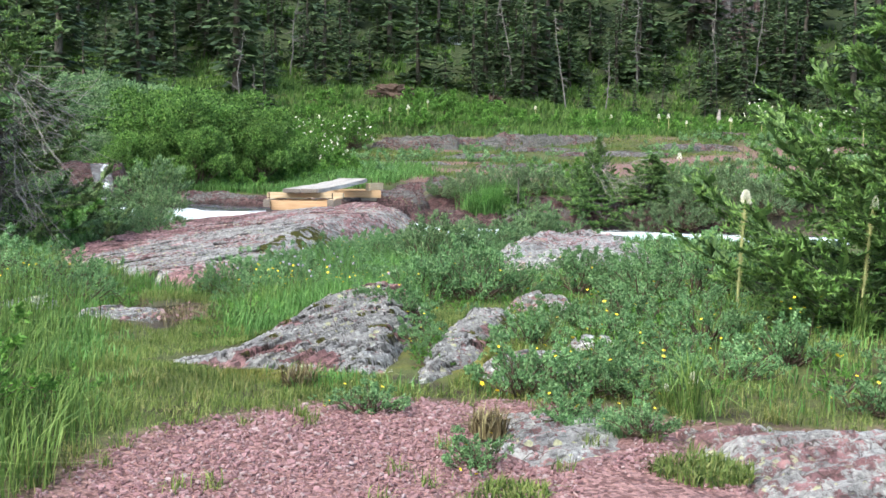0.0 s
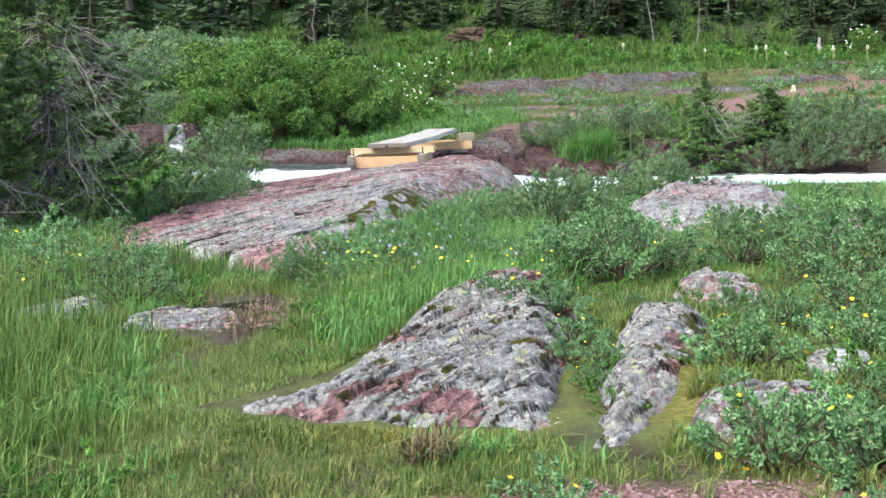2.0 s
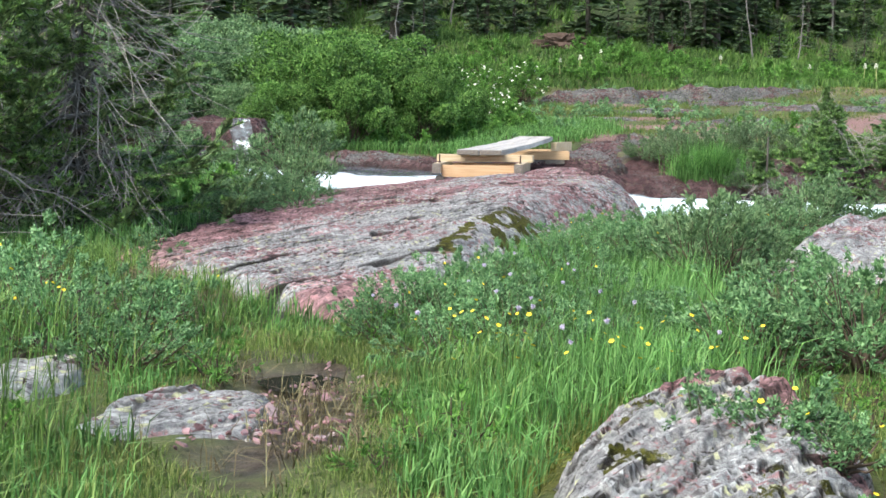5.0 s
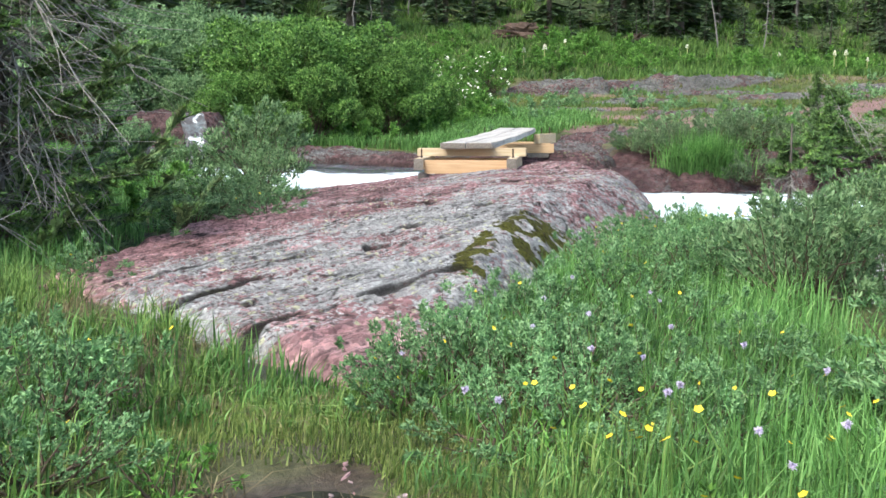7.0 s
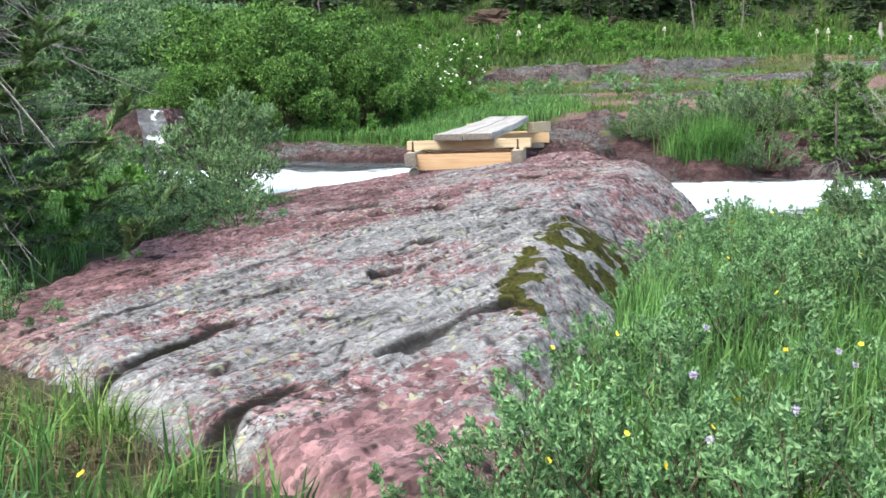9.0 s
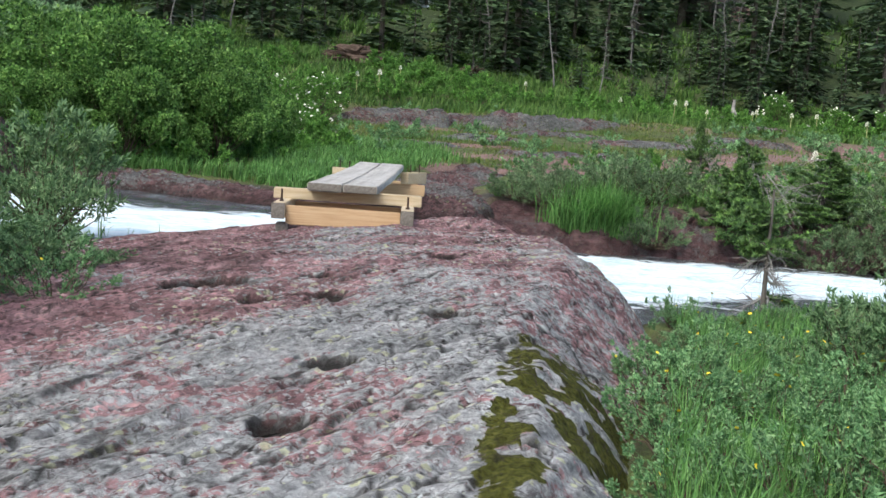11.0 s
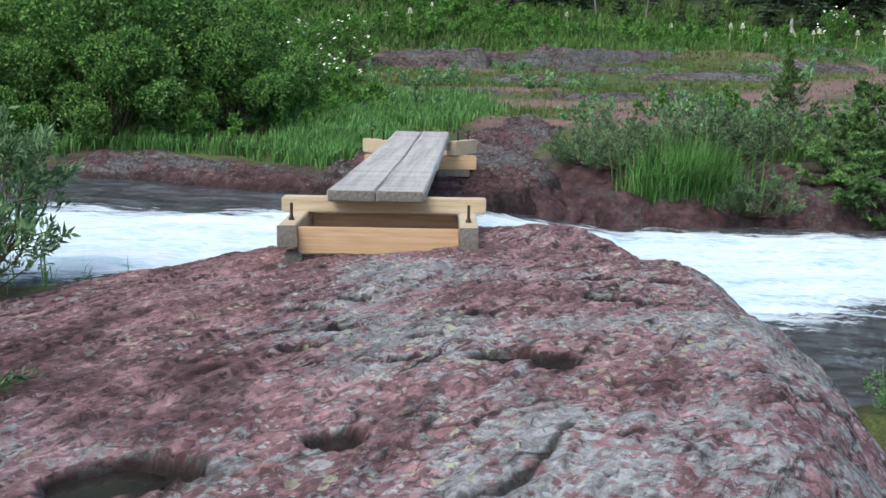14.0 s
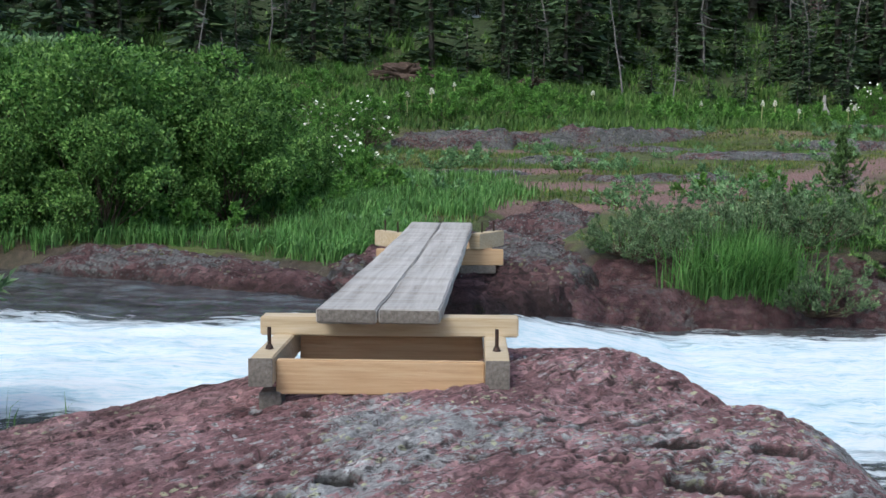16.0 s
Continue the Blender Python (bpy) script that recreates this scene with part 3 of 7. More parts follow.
# ---------------------------------------------------------------- water
def stream_surface():
    xs = np.concatenate([np.arange(-14, -6, 0.16), np.arange(-6, 6, 0.07), np.arange(6, 26, 0.3)])
    vs = np.linspace(-1.25, 1.25, 56)
    X, V = np.meshgrid(xs, vs)
    hw = half_width(X) + 0.25
    Y = stream_line(X) + V * hw
    rush = np.clip(1 - np.abs(V) * 1.0, 0, 1)
    Z = water_level(X) + 0.11 * rush * (fbm(X * 1.1, Y * 3.3, 61) - 0.47) + 0.07 * (fbm(X * 3.2, Y * 5.5, 62) - 0.47) + 0.05 * rush
    middle = np.interp(X, (-7, -5, -4, -2.5, -1, 0.5, 1.5, 3, 8), (19.6, 18.4, 18.05, 18.3, 19.2, 19.3, 19.6, 20.3, 20.3))
    reach = np.interp(X, (-7, -4, -2.5, -1, 0.5, 1.5, 3, 8), (1.0, 1.6, 1.5, 1.7, 2.6, 2.3, 1.6, 1.4)) * (0.85 + 0.35 * fbm(X * 1.2, Y * 0.4, 63))
    foam = np.interp(np.abs(Y - middle) / reach, (0, 0.6, 0.95, 1.3), (0.95, 0.82, 0.34, 0.02))
    foam = foam - 0.9 * smooth(-6.2, -7.4, X)
    n, m = len(xs), len(vs)
    i = (np.arange(m - 1)[:, None] * n + np.arange(n - 1)[None, :]).ravel()
    me = mesh_of("stream", np.stack([X.ravel(), Y.ravel(), Z.ravel()], 1), np.stack([i, i + 1, i + n + 1, i + n], 1), M_WATER, attrs={"foam": foam})
    return tagged(new("stream", me), "fast stream of foaming white glacial water", "stream", kind="structure")


stream_surface()


# ---------------------------------------------------------------- rock outcrops
def plates(u, v, seed, shingle=0.8):
    """Overlapping split plates: height of the plate under each place, and the nearness of its broken edge."""
    iu, iv = np.floor(u), np.floor(v)
    best, second = np.full(u.shape, 9.0), np.full(u.shape, 9.0)
    h = np.zeros(u.shape)
    for du in (-1, 0, 1):
        for dv in (-1, 0, 1):
            cu, cv = iu + du, iv + dv
            ru, rv, rh, rt = (lattice(cu, cv, seed + k) for k in (0, 31, 57, 83))
            eu, ev = u - cu - 0.1 - 0.8 * ru, v - cv - 0.1 - 0.8 * rv
            d = np.maximum(np.abs(eu) * 1.1 + 0.25 * np.abs(ev), np.abs(ev) + 0.2 * np.abs(eu))
            near = d < best
            second = np.where(near, best, np.minimum(second, d))
            best = np.where(near, d, best)
            h = np.where(near, rh * 0.9 + shingle * eu + 0.5 * (rt - 0.5) * ev, h)
    return h, second - best


def outcrop(name, poly, top, res, mat, label, edge=0.3, tilt=(0, 0), step=0.05, rough=0.06, strike=26, seed=1, pits=(), group="", wall=1.0, moss_side=0.0, crust=None, flakes=0.012, scale=1.0, beds=1, layers=3.4, damp=None, cracks=(), gap_shade=0.5, mossy_gaps=0.0, fringe=0.25, faceted=False, chips_high=0.75, grime=None):
    """A layered outcrop over its polygon: a domed top, broken into strata that run along the strike, sinking into the ground at its edge."""
    xs0, ys0 = [p[0] for p in poly], [p[1] for p in poly]
    xs = np.arange(min(xs0) - 0.3, max(xs0) + 0.3, res)
    ys = np.arange(min(ys0) - 0.3, max(ys0) + 0.3, res)
    X, Y = np.meshgrid(xs, ys)
    sd = inside(poly, X, Y) + 0.22 * edge / 0.3 * (fbm(X * 2.6, Y * 2.6, seed) - 0.47) + 0.10 * (fbm(X * 8, Y * 8, seed + 5) - 0.47)
    cx, cy = sum(xs0) / len(poly), sum(ys0) / len(poly)
    crown = top + tilt[0] * (X - cx) + tilt[1] * (Y - cy) if not callable(top) else top(X, Y)
    a = radians(strike)
    across = X * math.cos(a) - Y * math.sin(a)
    lie = X * math.sin(a) + Y * math.cos(a)
    layer = across * layers + 0.9 * fbm(across * 0.8, lie * 0.5, seed + 2)
    saw = layer - np.floor(layer)
    broken = smooth(0.44, 0.56, fbm(across * 1.5, lie * 0.6, seed + 7)) * (smooth(12.5, 10.5, Y) if poly is POLY_BRIDGE else 1.0)
    steps = step * (saw - smooth(0.86, 1.0, saw)) * broken
    crevice = smooth(0.84, 0.92, saw) * smooth(0.58, 0.65, fbm(across * 1.9, lie * 0.5, seed + 9)) * broken
    relief = rough * (fbm(X * 1.7, Y * 1.7, seed + 3) - 0.47) * 2 + 0.35 * rough * (fbm(across * 9, lie * 4, seed + 4) - 0.47) * 2
    relief = relief + 0.34 * rough * (fbm(across * 24, lie * 13, seed + 8, 4) - 0.47) * 2
    wu, wv = 0.35 * (fbm(X * 5, Y * 5, seed + 40) - 0.47), 0.35 * (fbm(X * 5, Y * 5, seed + 44) - 0.47)
    big, big_edge = plates(across * 5.5 / scale + wu, lie * 2.0 / scale + wv, seed + 21, 1.0)
    chip, chip_edge = plates(across * 17 / scale + 2 * wu, lie * 5.5 / scale + 1.5 * wv, seed + 25, 1.1)
    relief = relief + flakes * (1.5 * big - 0.9 * smooth(0.10, 0.0, big_edge)) + flakes * (chips_high * chip - 0.9 * smooth(0.16, 0.0, chip_edge))
    # gaps between plates are darkened in colour, standing in for the shade inside
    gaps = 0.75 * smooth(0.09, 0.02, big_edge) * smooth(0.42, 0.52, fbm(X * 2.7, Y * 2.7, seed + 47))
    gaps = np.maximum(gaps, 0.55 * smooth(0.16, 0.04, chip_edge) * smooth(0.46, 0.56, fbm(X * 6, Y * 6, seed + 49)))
    low = land(X, Y) - 0.12
    t = np.clip(sd / edge, 0, 1)
    rise = (1 - (1 - t) ** 2.2) ** wall
    Z = low + np.maximum(crown - low, 0.02) * rise + (steps + relief) * smooth(0.0, fringe, sd)
    pit = np.maximum(crevice, gap_shade * gaps) * smooth(0.02, fringe, sd)
    deep_moss = np.zeros_like(X)
    for *line, (cw, cd) in cracks:
        r = along(list(line), X, Y) + 0.09 * (fbm(X * 4, Y * 4, seed + 51) - 0.47) + 0.04 * (fbm(X * 13, Y * 13, seed + 52) - 0.47)
        r = r + 0.02 * smooth(0.5, 0.6, fbm(X * 3, Y * 3, seed + 53))
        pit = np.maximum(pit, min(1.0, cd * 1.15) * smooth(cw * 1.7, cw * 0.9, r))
        Z = Z - 0.035 * smooth(cw * 1.6, 0, r) * cd
        deep_moss = np.maximum(deep_moss, 0.55 * smooth(cw * 1.3, cw * 0.5, r) * (cw > 0.04))
    ragged = 0.9 * (fbm(X * 9, Y * 9, seed + 11) - 0.47)
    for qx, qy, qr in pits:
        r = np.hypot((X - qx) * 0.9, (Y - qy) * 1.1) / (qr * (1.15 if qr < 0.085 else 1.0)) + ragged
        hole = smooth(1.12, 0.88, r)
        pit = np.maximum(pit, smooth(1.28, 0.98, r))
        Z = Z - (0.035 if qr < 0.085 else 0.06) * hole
    if damp is not None:
        pit = np.maximum(pit, 0.75 * smooth(damp + 0.12, damp - 0.15, Z))
    mossy = deep_moss
    if moss_side:
        ridge = np.interp(Y, (8.8, 9.4, 10, 11, 11.8), (-1.34, -1.36, -1.24, -1.02, -0.8))
        face = smooth(-0.06, 0.06, X - ridge) * smooth(8.6, 9.1, Y) * smooth(11.6, 10.4, Y)
        mossy = np.maximum(mossy, moss_side * face * smooth(0.44, 0.52, 0.5 * fbm(X * 9, Y * 9, seed + 15) + 0.5 * fbm(X * 3.1, Y * 1.8, seed + 13)))
    if mossy_gaps:
        mossy = np.maximum(mossy, mossy_gaps * smooth(0.64, 0.68, fbm(across * 9, lie * 5, seed + 61) + 0.07 * smooth(0.2, 0.0, big_edge)))
    n, m = len(xs), len(ys)
    i = (np.arange(m - 1)[:, None] * n + np.arange(n - 1)[None, :]).ravel()
    q = np.stack([i, i + 1, i + n + 1, i + n], 1)
    q = q[(sd.ravel()[q] > -0.04).any(1)]
    used = np.unique(q)
    remap = np.full(n * m, -1)
    remap[used] = np.arange(len(used))
    jag = 0.4 * res
    vx = X.ravel() + jag * (lattice(X.ravel() * 997, Y.ravel() * 991, 3) - 0.5)
    v = np.stack([vx, Y.ravel(), Z.ravel()], 1)[used]
    if grime is not None:
        pit = np.maximum(pit, grime(X, Y))
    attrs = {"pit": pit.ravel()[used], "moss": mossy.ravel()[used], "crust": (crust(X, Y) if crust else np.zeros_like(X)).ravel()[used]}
    if beds < 2:
        return tagged(new(name, mesh_of(name, v, remap[q], mat, not faceted, attrs=attrs)), label, "rock", group)
    root = new(name)
    tagged(root, label, "rock", group)
    which = across + 0.12 * fbm(X * 2, Y * 2, seed + 30)
    rank = np.floor((which - which.min()) / (which.max() - which.min() + 1e-6) * beds).astype(int).ravel()
    face_bed = rank[q[:, 0]]
    for b in range(beds):
        fq = remap[q[face_bed == b]]
        if len(fq) < 4:
            continue
        own = np.unique(fq)
        again = np.full(len(v), -1)
        again[own] = np.arange(len(own))
        part_mesh("rock_bed", mesh_of("rock_bed", v[own], again[fq], mat, not faceted, attrs={key: val[own] for key, val in attrs.items()}), root)
    return root


def bridge_rock_top(X, Y):
    crest = np.interp(Y, (6.6, 8.2, 9.6, 11.2, 13, 15, 17, 18), (0.04, 0.13, 0.22, 0.31, 0.345, 0.30, 0.22, 0.05))
    z = crest - 0.105 * np.maximum(0, -1.25 - X) * smooth(6.5, 10.5, Y)
    z = np.maximum(z, 0.03 - 0.03 * np.maximum(0, Y - 12))
    z = z + 0.065 * smooth(0.55, 0.15, np.hypot((X + 0.78) * 1.1, Y - 16.4)) - 0.05 * smooth(0.35, 0.05, np.abs(Y - 15.6 - 0.3 * (X + 0.8))) * smooth(-1.3, -0.9, X)
    brow = np.interp(Y, (8, 11, 12, 13, 14, 15, 15.8, 16.5, 17.5), (-1.28, -1.06, -0.76, -0.48, -0.36, -0.28, -0.34, -0.6, -0.8))
    over = np.maximum(0, X - brow + 0.25 * (fbm(X * 1.5, Y * 1.5, 71) - 0.47))
    return z - np.interp(Y, (11, 13.2), (0.72, 1.25)) * over ** np.interp(Y, (11, 13.2), (1.1, 1.5))


def bridge_grime(X, Y):
    """Dark blotches of damp and black algae on the side towards the upper stream."""
    side = smooth(-1.3, -2.4, X + 0.12 * (Y - 13)) * smooth(11.5, 13, Y)
    return 0.5 * side * smooth(0.46, 0.58, fbm(X * 2.6, Y * 1.7, 75) + 0.2 * (fbm(X * 12, Y * 9, 76) - 0.47))


def bridge_crust(X, Y):
    """Where the grey crust lichen is thick, and where the red stone lies bare."""
    wob = 0.6 * (fbm(X * 1.5, Y * 1.5, 73) - 0.47)
    bare = np.maximum(smooth(0.62, 0.3, np.hypot(X + 1.6, Y - 7.2) + wob), smooth(0.95, 0.4, along([(-3.95, 9.4), (-3.7, 10.8), (-3.6, 12.0)], X, Y) + wob))
    return 0.13 * smooth(12.8, 9.8, Y) - 0.05 * smooth(12, 15, Y) + 0.08 * smooth(-0.9, 0.3, X) * smooth(12, 14, Y) - 0.08 * smooth(-1.8, -2.8, X) * smooth(10, 12, Y) - 0.4 * bare


outcrop("rock_outcrop", POLY_BRIDGE, bridge_rock_top, 0.018, M_ROCK_BRIDGE, "broad pink-grey argillite outcrop with lichen and puddled pits", edge=0.26, step=0.024, rough=0.026, seed=4, flakes=0.0065, scale=0.85, cracks=CRACKS, gap_shade=1.25, chips_high=1.1, beds=7, damp=-0.12, pits=PITS, moss_side=1.0, crust=bridge_crust, grime=bridge_grime)
def near_crust(X, Y):
    return 0.12 - 0.9 * smooth(0.55, 0.59, fbm(X * 3.3, Y * 4.5, 74))


outcrop("rock_outcrop", POLY_NEAR, 0.262, 0.011, M_ROCK_LICHEN, "flaky pink-grey rock crusted with pale lichen and moss", edge=0.26, tilt=(0.06, 0.05), step=0.016, rough=0.018, seed=8, strike=30, flakes=0.011, scale=0.6, beds=3, layers=5, fringe=0.07, faceted=True, chips_high=1.1, gap_shade=1.4, mossy_gaps=0.55, crust=near_crust)
outcrop("rock_outcrop", POLY_NEAR_B, 0.24, 0.011, M_ROCK_LICHEN, "narrow pink rock rib with pale lichen", edge=0.2, tilt=(-0.05, 0.03), step=0.016, rough=0.018, seed=12, strike=28, flakes=0.011, scale=0.6, layers=5, fringe=0.06, faceted=True, chips_high=1.1, gap_shade=1.4, mossy_gaps=0.55, beds=2, crust=near_crust)
outcrop("rock_outcrop", POLY_RIGHT, 0.13, 0.045, M_ROCK_BRIDGE, "low grey-pink outcrop in the grass beside the stream", edge=0.45, tilt=(0.01, 0.012), step=0.06, rough=0.05, seed=15, beds=4, crust=lambda X, Y: 0.14 + 0 * X, gap_shade=0.8)
outcrop("rock_slab", POLY_FLAT, 0.235, 0.013, M_ROCK_LICHEN, "flat pink slab among moss and cinquefoil", edge=0.12, step=0.02, rough=0.02, seed=20, strike=55, flakes=0.009, fringe=0.06, faceted=True, mossy_gaps=0.6, gap_shade=1.0)
outcrop("boulder", POLY_SMALL, 0.165, 0.016, M_ROCK_BRIDGE, "small flat-topped pink boulder among cinquefoil", edge=0.10, step=0.01, rough=0.025, seed=18, strike=30, flakes=0.014, fringe=0.06, faceted=True, crust=lambda X, Y: 0.10 + 0 * X)
outcrop("rock_slab", POLY_SLAB, 0.198, 0.014, M_ROCK_LICHEN, "flat lichened slab flush with red gravel", edge=0.3, step=0.03, rough=0.03, seed=21, strike=60)
outcrop("rock_slab", POLY_SLAB_B, 0.212, 0.016, M_ROCK_LICHEN, "flat pink and white slab flush with red gravel", edge=0.35, step=0.03, rough=0.03, seed=24, strike=60)
outcrop("boulder", POLY_STONE, 0.11, 0.014, M_ROCK_LICHEN, "flat pale lichened stone beside the muddy trail", edge=0.06, tilt=(-0.05, 0.02), step=0.02, rough=0.02, seed=27, strike=30, flakes=0.008, fringe=0.05, faceted=True, gap_shade=1.1, beds=2, crust=lambda X, Y: 0.15 + 0 * X)
outcrop("boulder", POLY_STONE_B, 0.12, 0.016, M_ROCK_LICHEN, "flat pale stone half hidden in rushes", edge=0.07, step=0.02, rough=0.02, seed=29, strike=30, flakes=0.008, fringe=0.05, faceted=True, crust=lambda X, Y: 0.15 + 0 * X)
outcrop("rock_outcrop", POLY_FAR, 0.06, 0.035, M_ROCK_FAR, "layered dark red bank rock under the bridge end", edge=0.55, tilt=(-0.03, 0.03), step=0.14, rough=0.12, seed=33, strike=-70, flakes=0.035, scale=2, layers=2.2, gap_shade=1.0, beds=3, damp=0.0, crust=lambda X, Y: -0.06 - 0.25 * smooth(22.2, 21.4, Y))
outcrop("rock_outcrop", POLY_FAR_L, 0.04, 0.04, M_ROCK_FAR, "low dark red rock shelf at the water's edge", edge=0.5, tilt=(0.0, 0.03), step=0.10, rough=0.08, seed=36, strike=-70, flakes=0.03, scale=3, beds=3, damp=0.02, crust=lambda X, Y: -0.02 - 0.25 * smooth(22.6, 21.8, Y))
outcrop("rock_ledge", POLY_LEDGE, 1.46, 0.11, M_ROCK_FAR, "long grey-pink rock ledge across the meadow", edge=0.16, tilt=(0.012, 0.03), step=0.16, rough=0.14, seed=39, strike=-80, flakes=0.05, scale=5, beds=4)
outcrop("bank_rock", POLY_BANK_R, -0.16, 0.06, M_ROCK_WET, "dark red rock bank under overhanging shrubs", edge=0.35, step=0.10, rough=0.10, seed=43, strike=-80, flakes=0.03, scale=3)
outcrop("boulder", [(-8.3, 22.1), (-8.2, 23.4), (-7.2, 23.6), (-6.4, 23.2), (-6.35, 22.3), (-7.2, 21.9)], 0.76, 0.05, M_ROCK_WET, "wet dark red boulder with water sliding over it", edge=0.35, step=0.08, rough=0.08, seed=47, flakes=0.03, scale=3)


def cascade():
    """A thin white fall over the boulder's front."""
    u, w = np.meshgrid(np.linspace(0, 1, 16), np.linspace(0, 1, 24))
    X = -7.15 + 0.42 * u + 0.32 * w + 0.05 * (fbm(u * 6, w * 6, 3) - 0.5)
    Y = 22.25 - 0.55 * w ** 1.3 + 0.06 * (fbm(u * 9, w * 5, 4) - 0.5)
    Z = 0.80 - 0.75 * w ** 1.6
    i = (np.arange(23)[:, None] * 16 + np.arange(15)[None, :]).ravel()
    me = mesh_of("cascade", np.stack([X.ravel(), Y.ravel(), Z.ravel()], 1), np.stack([i, i + 1, i + 17, i + 16], 1), M_WATER, attrs={"foam": 0.34 - 1.4 * np.abs(u - 0.5) ** 1.5 + 1.3 * (fbm(u * 5, w * 7, 8) - 0.5)})
    tagged(new("cascade", me), "thin white cascade over a dark boulder", "cascade", kind="structure")


cascade()


def puddle(x, y, r, z, label, seed):
    """A still shallow pool with an uneven shore."""
    a = np.linspace(0, 2 * np.pi, 28, endpoint=False)
    rad = r * (0.75 + 0.6 * fbm(np.cos(a) * 1.3 + seed, np.sin(a) * 1.3, seed))
    rim = np.stack([x + rad * np.cos(a) * 1.1, y + rad * np.sin(a) * 0.9, np.full(28, z)], 1)
    v = np.concatenate([[[x, y, z]], rim])
    f = np.stack([np.zeros(28, int), 1 + np.arange(28), 1 + (np.arange(28) + 1) % 28], 1)
    tagged(new("puddle", mesh_of("puddle", v, f, M_PUDDLE)), label, "puddle", "puddles")


for k, (qx, qy, qr) in enumerate(PITS[:6]):
    puddle(qx, qy, qr * 0.95, float(bridge_rock_top(np.array(qx), np.array(qy))) - 0.036, "shallow dark rain puddle in a rock pit", 3 + k)
puddle(-1.42, 5.75, 0.15, float(land(-1.42, 5.75)) - 0.012, "muddy trail puddle with drowned grass", 21)
for k, (x, y, w, d, up) in enumerate(((3.0, 33.5, 3.2, 1.0, 0.10), (-0.6, 35, 2.4, 0.8, 0.09), (6.5, 39.5, 4.5, 1.1, 0.14), (1.5, 39, 2.6, 0.8, 0.10), (10.5, 43.5, 3.6, 1.3, 0.16), (13.5, 49.5, 3.5, 1.2, 0.18), (18.5, 49, 3.2, 1.1, 0.15), (4.3, 42.3, 3.5, 0.8, 0.12), (8.5, 31.5, 2.2, 0.9, 0.08), (17.5, 43, 3.0, 1.0, 0.1))):
    ring = [(x + w / 2 * math.cos(a) * (1 + 0.25 * math.sin(3 * a + k)), y + d / 2 * math.sin(a) * (1 + 0.3 * math.cos(2 * a + k))) for a in [j * math.pi / 5 for j in range(10)]]
    MEADOW_SLABS.append(ring)
    outcrop("rock_slab", ring, float(land(x, y)) + up, 0.1, M_ROCK_FAR, "low bare pink-grey slab in the meadow turf", edge=0.25, step=0.06, rough=0.06, seed=60 + k, strike=-80, flakes=0.02, scale=5, group="meadow slabs")
for k, (x, y, rad, up, label) in enumerate(((1.4, 3.3, 0.17, 0.07, "small pale stone under cinquefoil leaves"), (2.95, 8.9, 0.2, 0.2, "grey stone among shrubs near the stream"))):
    ring = [(x + rad * (1 + 0.25 * math.sin(2.3 * a + k)) * math.cos(a), y + rad * 0.8 * (1 + 0.2 * math.cos(3.1 * a)) * math.sin(a)) for a in [j * math.pi / 4 for j in range(8)]]
    outcrop("boulder", ring, float(land(x, y)) + up, 0.02, M_ROCK_LICHEN, label, edge=0.09, step=0.02, rough=0.02, seed=90 + k)


# ---------------------------------------------------------------- plank bridge
def box_part(name, size, place, material, parent, label="", turn=0.0, bevel=0.006, wear=0.003, tilt=0.0, cuts=0):
    bm = bmesh.new()
    bmesh.ops.create_cube(bm, size=1.0)
    bmesh.ops.scale(bm, vec=size, verts=bm.verts)
    if cuts:
        long_axis = max(range(3), key=lambda k: size[k])
        edges = [e for e in bm.edges if abs((e.verts[0].co - e.verts[1].co)[long_axis]) > 1e-4]
        bmesh.ops.subdivide_edges(bm, edges=edges, cuts=cuts)
    sharp = [e for e in bm.edges if len(e.link_faces) == 2 and e.calc_face_angle(0) > 0.6]
    bmesh.ops.bevel(bm, geom=sharp, offset=bevel, segments=2, affect="EDGES")
    for v in bm.verts:
        v.co += Vector(noise.noise_vector(v.co * 5 + Vector(place))) * wear
    ob = part(name, bm, material, parent, label)
    ob.matrix_basis = pose(*place, tilt, 0, turn)
    return ob


def crib(place, turn, length, board_z, label):
    """A bridge footing: end board, two side beams with grey cut ends, a pale cross beam and steel pins."""
    base = new("bridge_footing")
    base.matrix_basis = pose(*place, 0, 0, turn)
    tagged(base, label, "bridge footing", "bridge footings")
    box_part("end_board", (0.93, 0.042, 0.155), (0, 0.0, board_z), M_BOARD, base, "fresh orange-brown fir board")
    for side in (-1, 1):
        x = side * 0.52
        beam = box_part("side_beam", (0.105, length, 0.125), (x, length / 2 - 0.10, board_z + 0.035), M_BEAM, base, "pale squared timber")
        box_part("end_grain", (0.107, 0.006, 0.127), (0, -length / 2 - 0.002, 0), M_ENDGRAIN, beam, "weathered grey cut end", bevel=0.002, wear=0.001)
        bm = bmesh.new()
        bmesh.ops.create_cone(bm, segments=10, radius1=0.009, radius2=0.009, depth=0.12, cap_ends=True)
        bmesh.ops.create_cone(bm, segments=10, radius1=0.02, radius2=0.012, depth=0.02, cap_ends=True, matrix=Matrix.Translation((0, 0, -0.03)))
        rod = part("steel_pin", bm, M_STEEL, base, "dark rusty steel pin")
        rod.matrix_basis = pose(x, 0.13, board_z + 0.14)
    return base


